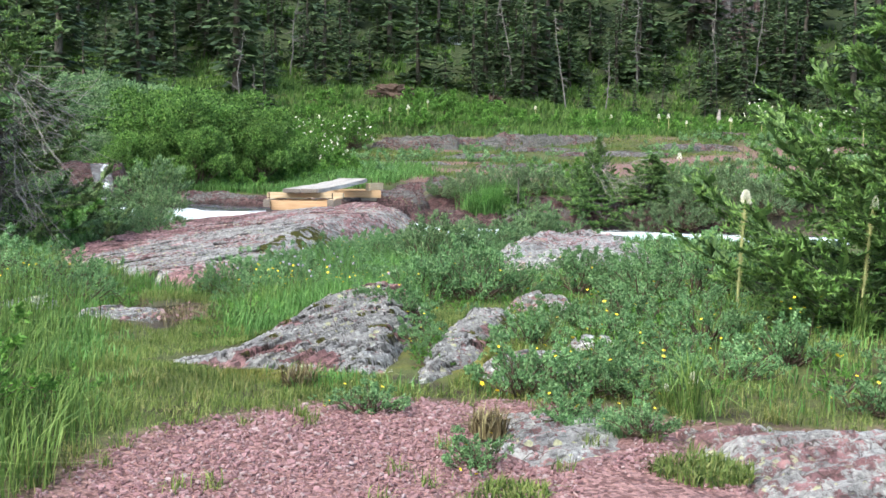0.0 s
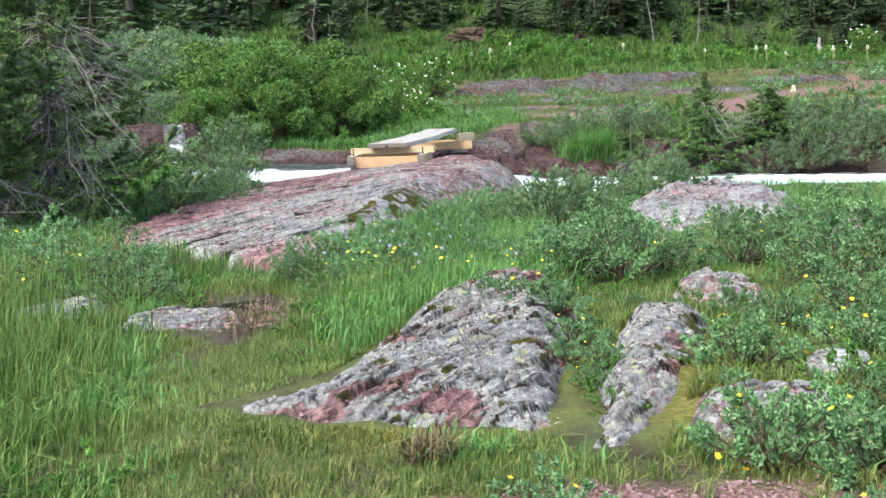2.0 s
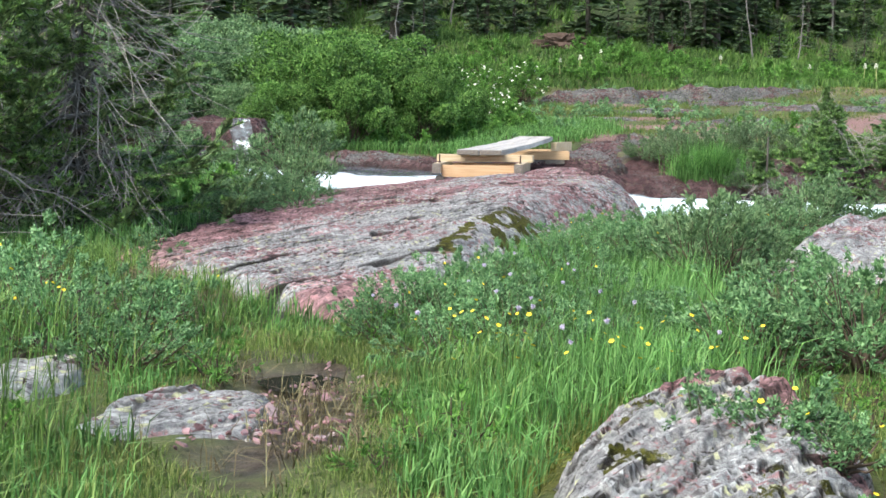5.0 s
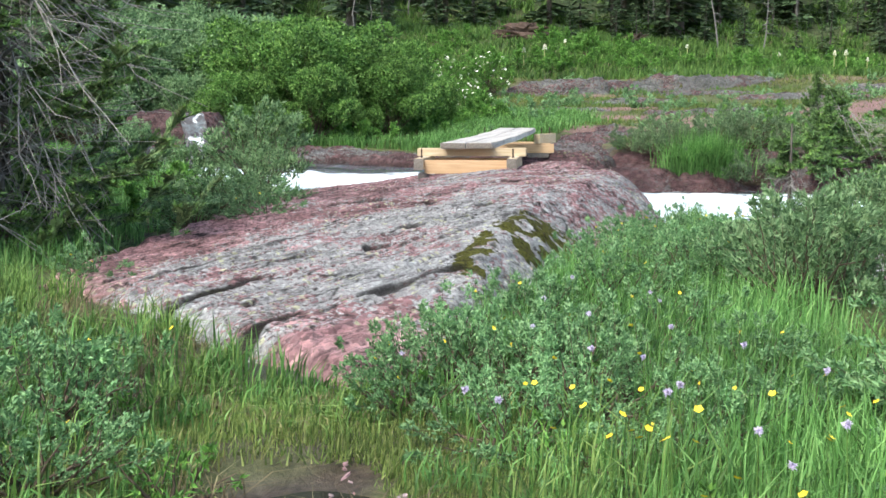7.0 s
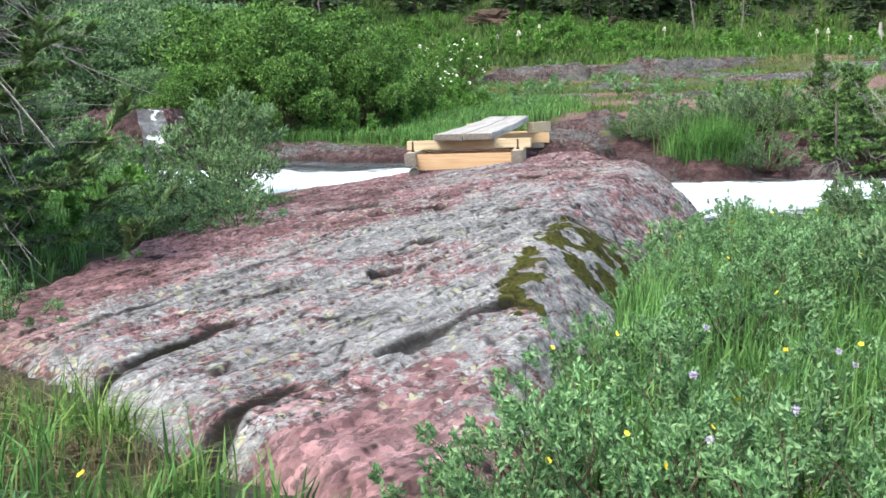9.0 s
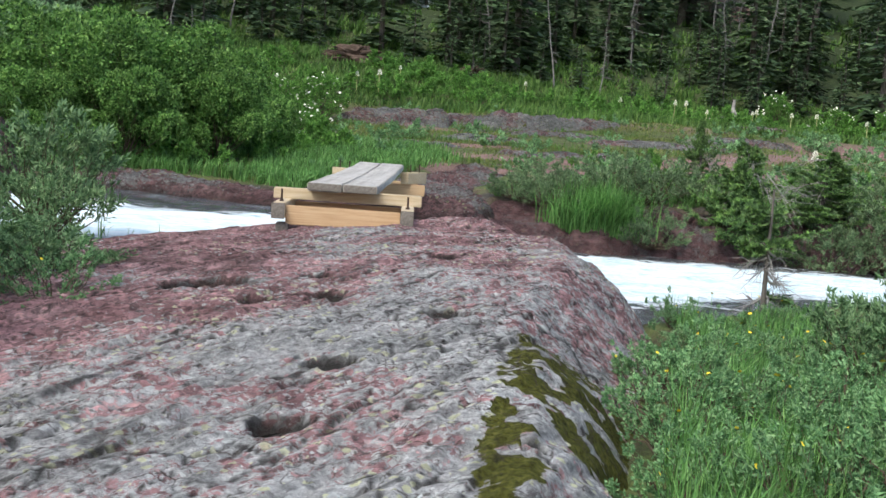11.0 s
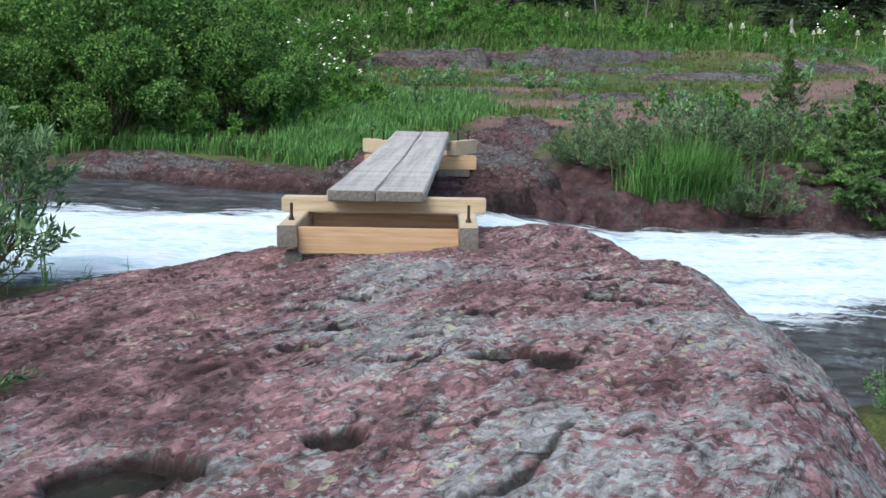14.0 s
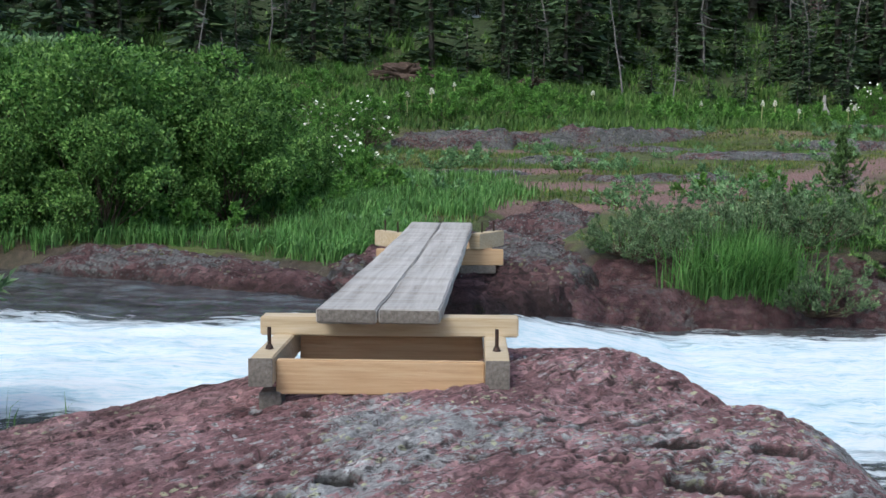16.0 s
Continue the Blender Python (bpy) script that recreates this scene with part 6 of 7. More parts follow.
spots += [(r5.uniform(-5.5, -2.2), r5.uniform(24.5, 31), r5.uniform(0.6, 1.0)) for _ in range(26)]
spots += [(r5.uniform(2.5, 11), r5.uniform(25.5, 31), r5.uniform(0.5, 0.9)) for _ in range(14)]
spots += [(r5.uniform(-7.5, -4.2), r5.uniform(11.5, 16), r5.uniform(0.5, 0.8)) for _ in range(16)]
placed(forb, [s for s in spots if on_rock(np.array(s[0]), np.array(s[1])) < -0.3])


# ---------------------------------------------------------------- grasses
M_TURF = leaf_material("trail_turf", (0.10, 0.17, 0.04), (0.19, 0.27, 0.065), (0.34, 0.37, 0.13), 0.4)
M_MOSS = leaf_material("cushion_moss", (0.11, 0.12, 0.02), (0.21, 0.22, 0.045), (0.33, 0.33, 0.09), 0.2)
M_STRAW = leaf_material("dead_straw", (0.10, 0.075, 0.04), (0.19, 0.15, 0.08), (0.30, 0.27, 0.13), 0.2)


def grow(name, label, box, count, mat, height, width, lean, seed, mask, joints=2, clump=0, category="grass", soft=0.5, worn=0.45, moss_gap=0.8):
    r = np.random.default_rng(seed)
    x, y = r.uniform(box[0], box[1], count), r.uniform(box[2], box[3], count)
    if clump:
        c = max(1, count // clump)
        cx, cy = r.uniform(box[0], box[1], c), r.uniform(box[2], box[3], c)
        k = r.integers(0, c, count)
        x, y = cx[k] + r.normal(0, 0.035 * (1 if joints == 2 else 4), count), cy[k] + r.normal(0, 0.035 * (1 if joints == 2 else 4), count)
    rim = np.minimum(np.minimum(x - box[0], box[1] - x), np.minimum(y - box[2], box[3] - y))
    fade = smooth(0.0, soft, rim + 1.3 * soft * (fbm(x * 0.7, y * 0.7, seed + 5) - 0.45))
    keep = r.uniform(0, 1, count) < mask(x, y) * scatter_clear(x, y) * fade * (1 - moss_gap * moss_patch(x, y))
    x, y = x[keep], y[keep]
    roots = np.stack([x, y, land(x, y) - 0.01], 1)
    h = height * r.uniform(0.55, 1.15, len(x)) * (0.7 + 0.6 * fbm(x * 1.1, y * 1.1, seed)) * (worn + (1 - worn) * smooth(0.3, 1.2, trail_near(x, y)))
    v, f = blades(roots, h, width * r.uniform(0.7, 1.3, len(x)), lean, seed + 1, joints=joints)
    ob = new(name, mesh_of(name, v, f, mat, False))
    return tagged(ob, label, category, kind="stuff")


def trail_near(x, y):
    return along(TRAIL, x, y)


def meadow_mask(x, y):
    return smooth(0.30, 0.55, trail_near(x, y)) * np.interp(x, (-9, 1.2, 2.2, 9), (1, 1, 0.45, 0.4)) * smooth(0.22, 0.42, fbm(x * 1.3, y * 1.3, 77))


grow("tall_grass", "lush green alpine grass", (-1.9, 2.6, 3.6, 15.5), 90000, M_GRASS, 0.28, 0.0052, 0.5, 601, lambda x, y: meadow_mask(x, y) * smooth(0.55, -0.1, x - 0.03 * (y - 4)), clump=9)
grow("tall_grass", "tall green rushes beside the trail", (-6.5, -0.4, -3.5, 6.6), 84000, M_RUSH, 0.35, 0.005, 0.6, 611, lambda x, y: smooth(0.3, 0.75, trail_near(x, y)) * smooth(0.2, 0.45, fbm(x, y, 78)) * smooth(4.2, 1.6, trail_near(x, y) + 1.5 * (fbm(x * 0.8, y * 0.8, 89) - 0.47)), clump=10)
grow("tall_grass", "green grass and sedges on the stream bank", (-9, -0.9, 4.4, 18.5), 66000, M_GRASS, 0.25, 0.0075, 0.5, 621, lambda x, y: smooth(0.25, 0.5, trail_near(x, y)) * smooth(0.3, 0.5, fbm(x * 1.1, y * 1.1, 79)), clump=10)
grow("short_turf", "short yellow-green trail turf", (-2.5, 1.0, 1.2, 7.4), 320000, M_TURF, 0.06, 0.0058, 0.8, 631, lambda x, y: smooth(1.05, 0.55, trail_near(x, y)) * (0.35 + 0.65 * smooth(0.36, 0.5, fbm(x * 2.4, y * 2.4, 85))), clump=8, joints=1, worn=0.9)
grow("short_turf", "short turf between gravel and shrubs", (-0.3, 3.6, 0.8, 8.6), 90000, M_TURF, 0.07, 0.006, 0.8, 635, lambda x, y: smooth(0.5, 0.9, trail_near(x, y)) * smooth(0.34, 0.5, fbm(x * 2.1, y * 2.1, 86)), clump=8, joints=1)
grow("short_turf", "green grass tussocks along the trail", (-2.3, 0.6, 1.5, 7.2), 34000, M_GRASS, 0.15, 0.006, 0.7, 637, lambda x, y: smooth(0.15, 0.5, trail_near(x, y)) * smooth(1.0, 0.6, trail_near(x, y)) * smooth(0.40, 0.52, fbm(x * 2.7, y * 2.7, 88)), clump=22, worn=0.7)
grow("low_grass", "low grass between the shrubs", (-0.4, 6.5, 1.6, 17.6), 36000, M_GRASS, 0.12, 0.006, 0.6, 641, lambda x, y: np.full(x.shape, 0.8), clump=8)
grow("short_turf", "loose tufts of trail grass", (-2.4, 1.4, 1.4, 7.6), 14000, M_GRASS_DRY, 0.15, 0.0045, 0.8, 633, lambda x, y: smooth(0.9, 0.4, trail_near(x, y)) * smooth(0.45, 0.55, fbm(x * 2.2, y * 2.2, 84)), clump=26)
grow("wide_turf", "short green turf round the clearing", (-24, 24, -10, 24), 70000, M_GRASS, 0.15, 0.03, 0.7, 648, lambda x, y: np.maximum(smooth(3.0, 5, np.abs(x + 0.5)), smooth(0.5, -1.5, y)), joints=1, clump=12, soft=4)
grow("low_grass", "sparse tufts on red gravel", (-1.2, 2.6, -0.3, 2.3), 26000, M_GRASS_DRY, 0.075, 0.004, 0.9, 645, lambda x, y: smooth(0.44, 0.54, fbm(x * 2.4, y * 2.4, 81)), clump=30)
grow("bank_grass", "fresh green grass on the far bank", (-9.0, 0.4, 21.6, 34), 80000, M_GRASS, 0.27, 0.014, 0.6, 651, lambda x, y: smooth(0.3, 0.5, fbm(x * 0.8, y * 0.8, 82)) * smooth(-0.2, -1.6, x - 0.12 * (y - 22)), clump=9)
def bank_clump():
    """A thick clump of long grass rooted on the bank rock and hanging over the water."""
    r = np.random.default_rng(655)
    n = 3600
    x, y = r.normal(1.62, 0.27, n), 22.35 + np.abs(r.normal(0, 0.22, n))
    v, f = blades(np.stack([x, y, -0.38 + 0.5 * (y - 22.35)], 1), r.uniform(0.35, 0.85, n), np.full(n, 0.013), 0.45, 656, wind=(0.05, -0.25))
    tagged(new("bank_grass", mesh_of("bank_grass", v, f, M_GRASS, False)), "thick clump of long grass over the water", "grass", kind="stuff")


bank_clump()
grow("meadow_grass", "short mixed grass of the far meadow", (-9, 22, 23, 50), 170000, M_MEADOW, 0.10, 0.03, 0.8, 661, lambda x, y: (1 - 0.9 * meadow_bare(x, y)) * smooth(0.28, 0.5, fbm(x * 0.5, y * 0.5, 83)), joints=1, clump=8)
grow("meadow_grass", "tall green hillside grass", (-24, 34, 47.5, 64), 90000, M_HILL, 0.38, 0.07, 0.6, 671, lambda x, y: np.full(x.shape, 1.0), joints=1, clump=8)
grow("meadow_grass", "tufts of grass on the forest floor", (-26, 34, 62, 78), 30000, M_HILL, 0.5, 0.12, 0.7, 673, lambda x, y: smooth(0.36, 0.5, fbm(x * 0.4, y * 0.4, 184)), joints=1, clump=10)
grow("low_grass", "short grass fringing the trailside rocks", (-1.2, 1.8, 2.1, 5.9), 80000, M_TURF, 0.10, 0.005, 0.8, 643, lambda x, y: smooth(-0.35, -0.1, on_rock(x, y)) * smooth(0.36, 0.5, fbm(x * 3, y * 3, 185)), clump=16, moss_gap=0.1)
grow("bank_grass", "green tufts on the dark red bank", (-0.6, 1.3, 21.3, 23.4), 5000, M_GRASS, 0.28, 0.014, 0.6, 657, lambda x, y: np.full(x.shape, 1.0), clump=10)
grow("meadow_grass", "taller sedge tufts scattered over the meadow", (-6, 22, 24, 49), 60000, M_HILL, 0.24, 0.03, 0.8, 665, lambda x, y: (1 - 0.9 * meadow_bare(x, y)) * smooth(0.50, 0.58, fbm(x * 0.7, y * 1.1, 87)), joints=1, clump=14)
grow("sedge_tufts", "arching sedge tufts at the rock's foot", (-4.6, -1.1, 6.1, 9.8), 26000, M_RUSH, 0.27, 0.006, 0.9, 681, lambda x, y: smooth(-1.1, -0.05, on_rock(x, y)) * smooth(0.40, 0.52, fbm(x * 2, y * 2, 181)), clump=34)
grow("dead_grass", "dry brown grass and litter at the rock's foot", (-4.6, -1.2, 6.3, 9.6), 15000, M_STRAW, 0.15, 0.005, 1.5, 685, lambda x, y: smooth(-1.0, -0.1, on_rock(x, y)), clump=12)
grow("bank_grass", "hanging grass along the far bank", (-9, 9, 21.6, 24.2), 26000, M_GRASS, 0.30, 0.014, 0.9, 687, lambda x, y: smooth(0.42, 0.52, fbm(x * 1.4, y * 1.4, 182)), clump=14)
grow("moss_cushions", "yellow-green moss cushions round the rocks", (-0.9, 1.8, 1.9, 5.6), 500000, M_MOSS, 0.042, 0.009, 1.2, 691, moss_patch, joints=1, clump=40, moss_gap=0, worn=1, category="moss")
grow("tall_grass", "green grass between the rock and the stream", (0.1, 4.5, 11.5, 17.8), 24000, M_GRASS, 0.17, 0.007, 0.6, 695, lambda x, y: smooth(0.32, 0.46, fbm(x * 1.5, y * 1.5, 183)), clump=12, soft=0.3)
def gravel_tufts():
    """Small dry tufts scattered over the red gravel."""
    r = np.random.default_rng(646)
    x, y = r.uniform(-0.9, 2.9, 260), r.uniform(-0.2, 2.2, 260)
    edge = inside(GRAVEL, x, y)
    keep = (edge > -0.1) & (r.uniform(0, 1, 260) < 0.15 + 0.85 * smooth(0.4, 0.05, edge))
    k = np.repeat(np.arange(260)[keep], 34)
    bx, by = x[k] + r.normal(0, 0.022, len(k)), y[k] + r.normal(0, 0.022, len(k))
    v, f = blades(np.stack([bx, by, land(bx, by) - 0.005], 1), r.uniform(0.03, 0.085, len(k)), np.full(len(k), 0.0036), 0.9, 647)
    tagged(new("low_grass", mesh_of("low_grass", v, f, M_TURF, False)), "small tufts of turf on red gravel", "grass", kind="stuff")


def leafy_tuft(x, y, radius, height, count, mat, label, seed):
    """One dense tuft of short broad blades."""
    r = np.random.default_rng(seed)
    a, d = r.uniform(0, 2 * np.pi, count), radius * np.sqrt(r.uniform(0, 1, count))
    v, f = blades(np.stack([d * np.cos(a), d * np.sin(a), np.full(count, -0.01)], 1), height * r.uniform(0.5, 1.1, count), np.full(count, 0.0065), 0.8, seed + 1)
    ob = tagged(new("grass_tuft", mesh_of("grass_tuft", v, f, mat, False)), label, "grass", "gravel tufts")
    ob.matrix_basis = pose(x, y, float(land(x, y)))


gravel_tufts()
leafy_tuft(1.48, 0.98, 0.17, 0.07, 800, M_TURF, "bright green leafy tuft on the gravel", 661)
leafy_tuft(0.83, 0.74, 0.11, 0.06, 400, M_TURF, "small bright green tuft on the gravel", 663)
leafy_tuft(0.77, 1.49, 0.07, 0.13, 260, M_STRAW, "dry brown grass tuft on the gravel", 665)
leafy_tuft(1.22, 1.6, 0.16, 0.09, 700, M_CINQ, "grey-green leafy tuft between slabs", 667)
leafy_tuft(-0.05, 2.25, 0.07, 0.13, 220, M_STRAW, "dry brown grass tuft beside a rock", 669)
r6 = np.random.default_rng(66)
heath = shrub("dwarf_shrub", "low dull green dwarf shrub in the meadow turf", "shrub", "dwarf shrubs", 0.5, 0.26, 10, 450, (0.075, 0.038), M_CINQ, 561, low=0.05)
placed(heath, [s for s in [(r6.uniform(-3, 20), r6.uniform(25, 48), r6.uniform(0.6, 1.4)) for _ in range(110)] if on_rock(np.array(s[0]), np.array(s[1])) < -0.2])


# ---------------------------------------------------------------- gravel
def chips(name, label, box, count, size, seed, mask, mat):
    """Thin angular shale flakes lying on the ground."""
    r = np.random.default_rng(seed)
    x, y = r.uniform(box[0], box[1], count), r.uniform(box[2], box[3], count)
    keep = r.uniform(0, 1, count) < mask(x, y)
    x, y = x[keep], y[keep]
    n = len(x)
    z = land(x, y) + r.uniform(-0.002, 0.008, n)
    a = np.sort(r.uniform(0, 2 * np.pi, (n, 5)), 1) * 0.4 + np.linspace(0, 2 * np.pi, 5, endpoint=False)[None] * 0.6
    L = size * r.lognormal(0, 0.4, n)
    spin = r.uniform(0, 2 * np.pi, n)
    lx, ly = L[:, None] * np.cos(a), L[:, None] * np.sin(a) * r.uniform(0.35, 0.8, (n, 1))
    gx_, gy_ = lx * np.cos(spin)[:, None] - ly * np.sin(spin)[:, None], lx * np.sin(spin)[:, None] + ly * np.cos(spin)[:, None]
    tx, ty = r.normal(0, 0.28, (n, 1)), r.normal(0, 0.28, (n, 1))
    top = np.stack([x[:, None] + gx_, y[:, None] + gy_, z[:, None] + 0.004 + 0.10 * L[:, None] + gx_ * tx + gy_ * ty], -1)
    low = top.copy()
    low[:, :, 2] -= 0.005 + 0.12 * L[:, None]
    low[:, :, :2] += (low[:, :, :2] - np.stack([x, y], 1)[:, None]) * 0.12
    v = np.concatenate([top, low], 1).reshape(-1, 3)
    t = [[0, 1, 2], [0, 2, 3], [0, 3, 4]]
    for k in range(5):
        j = (k + 1) % 5
        t += [[k, 5 + k, 5 + j], [k, 5 + j, j]]
    f = (np.arange(n)[:, None, None] * 10 + np.array(t)[None]).reshape(-1, 3)
    return tagged(new(name, mesh_of(name, v, f, mat, False)), label, "gravel", kind="stuff")


def chip_material():
    s = Shade("red_shale_chip")
    col = s.ramp(s.random_island(), (0.0, (0.17, 0.088, 0.092)), (0.4, (0.28, 0.15, 0.155)), (0.78, (0.36, 0.21, 0.215)), (1.0, (0.40, 0.32, 0.315)))
    return s.done(s.mix(s.ramp(s.noise(40, 3), (0.4, 0.0), (0.7, 0.5)), col, (0.22, 0.17, 0.16)), 0.8, s.bump(s.noise(120, 3), 0.4, 0.003), 0.3)


M_CHIP = chip_material()
chips("gravel", "loose red shale flakes on the trail", (-1.6, 2.9, 0.2, 2.4), 34000, 0.0064, 701, lambda x, y: smooth(-0.12, 0.1, inside(GRAVEL, x, y) + 0.3 * (fbm(x * 3, y * 3, 8) - 0.5)) * (on_rock(x, y) < 0.05) * smooth(0.36, 0.46, fbm(x * 2.3, y * 2.3, 90)), M_CHIP)
chips("gravel", "red shale flakes in the muddy trail", (-2.0, -0.9, 4.2, 7.0), 900, 0.012, 705, lambda x, y: smooth(-0.1, 0.1, inside(MUD, x, y)) * smooth(0.42, 0.55, fbm(x * 2.5, y * 2.5, 91)), M_CHIP)


# ---------------------------------------------------------------- flowers, stumps and small things
def stalk(points, r0, r1, mat, name, parent, sides=6):
    v, f = tubes(np.array(points, float)[None], r0, r1, sides)
    return part_mesh(name, mesh_of(name, v, f, mat), parent)


def buttercup(seed):
    root = new("buttercup")
    tagged(root, "small yellow buttercup on a thin green stem", "flower", "buttercups")
    stalk([(0, 0, 0), (0.01, 0.0, 0.15), (0.02, 0.01, 0.30)], 0.0016, 0.001, M_GRASS, "stem", root, 4)
    v, f = blossoms(np.array([[0.02, 0.01, 0.30]]), 0.0095, seed)
    part_mesh("petals", mesh_of("petals", v, f, M_YELLOW, False), root)
    return root


def chive(seed):
    r = np.random.default_rng(seed)
    root = new("chive_flower")
    tagged(root, "round pale purple chive flower on a thin stem", "flower", "chive flowers")
    stalk([(0, 0, 0), (-0.01, 0.0, 0.16), (-0.01, 0.01, 0.33)], 0.0018, 0.0013, M_RUSH, "stem", root, 4)
    n = 60
    d = unit(r.normal(0, 1, (n, 3)) + np.array([0, 0, 0.3]))
    v, f = leaves(np.tile([[-0.01, 0.01, 0.33]], (n, 1)), d, 0.0115, 0.0045, seed)
    part_mesh("flower_head", mesh_of("flower_head", v, f, M_PURPLE, False), root)
    return root


def beargrass(height, head, seed, near=False):
    """A tall stalk with a club of tiny cream flowers and a tuft of wiry leaves."""
    r = np.random.default_rng(seed)
    root = new("beargrass")
    tagged(root, "tall beargrass stalk with a cream flower club", "flower", "beargrass")
    bend = 0.03 * height
    pts = [(0, 0, 0), (0.2 * bend, 0, height * 0.35), (0.7 * bend, 0, height * 0.7), (bend * 1.3, 0, height)]
    stalk(pts, 0.010 if near else 0.02, 0.007 if near else 0.015, M_STALK, "stalk", root)
    n = 260 if near else 90
    t = r.uniform(0, 1, n)
    rad = head * (0.42 - 0.35 * t ** 2)
    a = r.uniform(0, 2 * np.pi, n)
    c = np.stack([bend * 1.3 + rad * np.cos(a) * r.uniform(0.6, 1, n), rad * np.sin(a) * r.uniform(0.6, 1, n), height + head * (t * 1.3 - 0.55)], 1)
    d = np.stack([np.cos(a), np.sin(a), 0.5 + t], 1)
    v, f = leaves(c, d, head * 0.32, head * 0.22, seed)
    part_mesh("flower_head", mesh_of("flower_head", v, f, M_CREAM, False), root)
    if near:
        zt = r.uniform(0.35, 0.93, 240) * height
        a = r.uniform(0, 2 * np.pi, 240)
        c = np.stack([np.interp(zt, [p[2] for p in pts], [p[0] for p in pts]) + 0.006 * np.cos(a), 0.006 * np.sin(a), zt], 1)
        v, f = leaves(c, np.stack([np.cos(a), np.sin(a), np.full(240, 0.9)], 1), 0.022, 0.005, seed + 3)
        part_mesh("pod_spike", mesh_of("pod_spike", v, f, M_STALK, False), root)
        v, f = blades(np.concatenate([r.normal(0, 0.03, (90, 2)), np.zeros((90, 1))], 1), r.uniform(0.2, 0.42, 90), np.full(90, 0.005), 0.9, seed)
        part_mesh("leaf_tuft", mesh_of("leaf_tuft", v, f, M_RUSH, False), root)
    return root


M_STALK = plain_material("pale_flower_stalk", (0.32, 0.34, 0.12), (0.48, 0.46, 0.22), 60)
cup = buttercup(801)
r8 = np.random.default_rng(80)
cups = [(-0.71, 5.55, 1.0), (-0.65, 5.5, 1.05), (-0.62, 5.56, 0.95), (-0.52, 5.45, 1.1), (-0.49, 5.43, 1.0), (-0.57, 5.61, 0.95), (-0.61, 5.42, 1.0), (-0.8, 5.62, 0.9), (-0.31, 5.77, 1.0), (-0.21, 5.44, 1.0), (-0.71, 7.5, 1.0), (-0.88, 6.03, 0.9), (-0.45, 5.15, 1.0), (-0.38, 5.1, 1.05)]
cups += [(r8.uniform(-1.0, 0.4), r8.uniform(4.8, 6.2), r8.uniform(0.8, 1.1)) for _ in range(26)]
cups += [(r8.uniform(-3.4, -2.0), r8.uniform(4.5, 7.5), r8.uniform(0.8, 1.1)) for _ in range(10)]
cups += [(r8.uniform(0.5, 2.6), r8.uniform(1.9, 4.6), r8.uniform(0.7, 1.0)) for _ in range(26)]
cups += [(r8.uniform(-0.4, 1.4), r8.uniform(10.2, 14.4), r8.uniform(0.9, 1.3)) for _ in range(26)]
placed(cup, [c for c in cups if on_rock(np.array(c[0]), np.array(c[1])) < 0.02])
chives = [(-1.3, 6.55, 0.95), (-1.01, 5.66, 1.0), (-0.96, 5.69, 1.0), (-0.54, 5.63, 1.0), (-0.39, 5.44, 1.0), (-0.35, 5.23, 1.0), (-0.24, 6.47, 1.0), (-0.44, 6.85, 1.0), (-0.5, 5.78, 0.95), (-0.7, 6.4, 1.0), (-0.9, 6.9, 1.0), (-0.1, 6.0, 1.0)]
chives += [(r8.uniform(-1.0, 0.2), r8.uniform(5.0, 8.0), r8.uniform(0.85, 1.1)) for _ in range(8)]
placed(chive(811), chives)
tall = beargrass(0.80, 0.055, 821, near=True)
tall.matrix_basis = pose(2.3, 3.85, float(land(2.3, 3.85)), 0, 0, 0)
copy_thing(tall, pose(2.98, 3.75, float(land(2.98, 3.75)), 0, 3, 25) @ Matrix.Diagonal((0.95, 0.95, 0.98, 1)))
short_spike = beargrass(0.17, 0.035, 823, near=True)
short_spike.matrix_basis = pose(1.62, 1.82, float(land(1.62, 1.82)), 0, -8, 90)
copy_thing(short_spike, pose(1.55, 1.95, float(land(1.55, 1.95)), 0, 6, 200) @ Matrix.Diagonal((0.6, 0.6, 0.6, 1)))
club = beargrass(0.85, 0.15, 827)
far_clubs = [(-2.05, 50.0, 1.0), (-1.25, 50.2, 1.0), (8.1, 51.5, 0.9), (10.4, 52, 0.9), (10.9, 52, 1.0), (11.7, 52, 0.85), (13.9, 52.5, 0.9), (9.4, 54, 0.9), (6.6, 27.5, 0.75), (15.5, 53, 0.9), (16.2, 52, 1.0), (12.4, 53.5, 0.8), (17.4, 50, 0.9), (14.6, 55, 0.9), (-0.4, 53, 0.7), (4.9, 55, 0.9), (18.6, 48, 1.0), (12.6, 36, 0.8), (12.2, 33, 0.8), (15.8, 44, 0.8)]
placed(club, far_clubs)


def stump(label, height, radius, seed):
    """A bleached splayed stump with roots and a leaning broken limb."""
    r = np.random.default_rng(seed)
    root = new("tree_stump")
    tagged(root, label, "stump", "stumps")
    stalk([(0, 0, -0.1), (0.02, 0, height * 0.5), (0.05, 0.02, height)], radius, radius * 0.35, M_DEAD, "trunk", root, 8)
    for k in range(7):
        a = k * 0.9 + r.uniform(-0.2, 0.2)
        stalk([(0, 0, height * 0.65), (math.cos(a) * radius * 1.5, math.sin(a) * radius * 1.5, height * 0.3), (math.cos(a) * radius * 3.2, math.sin(a) * radius * 3.2, -0.05)], radius * 0.4, radius * 0.15, M_DEAD, "root", root, 5)
    return root


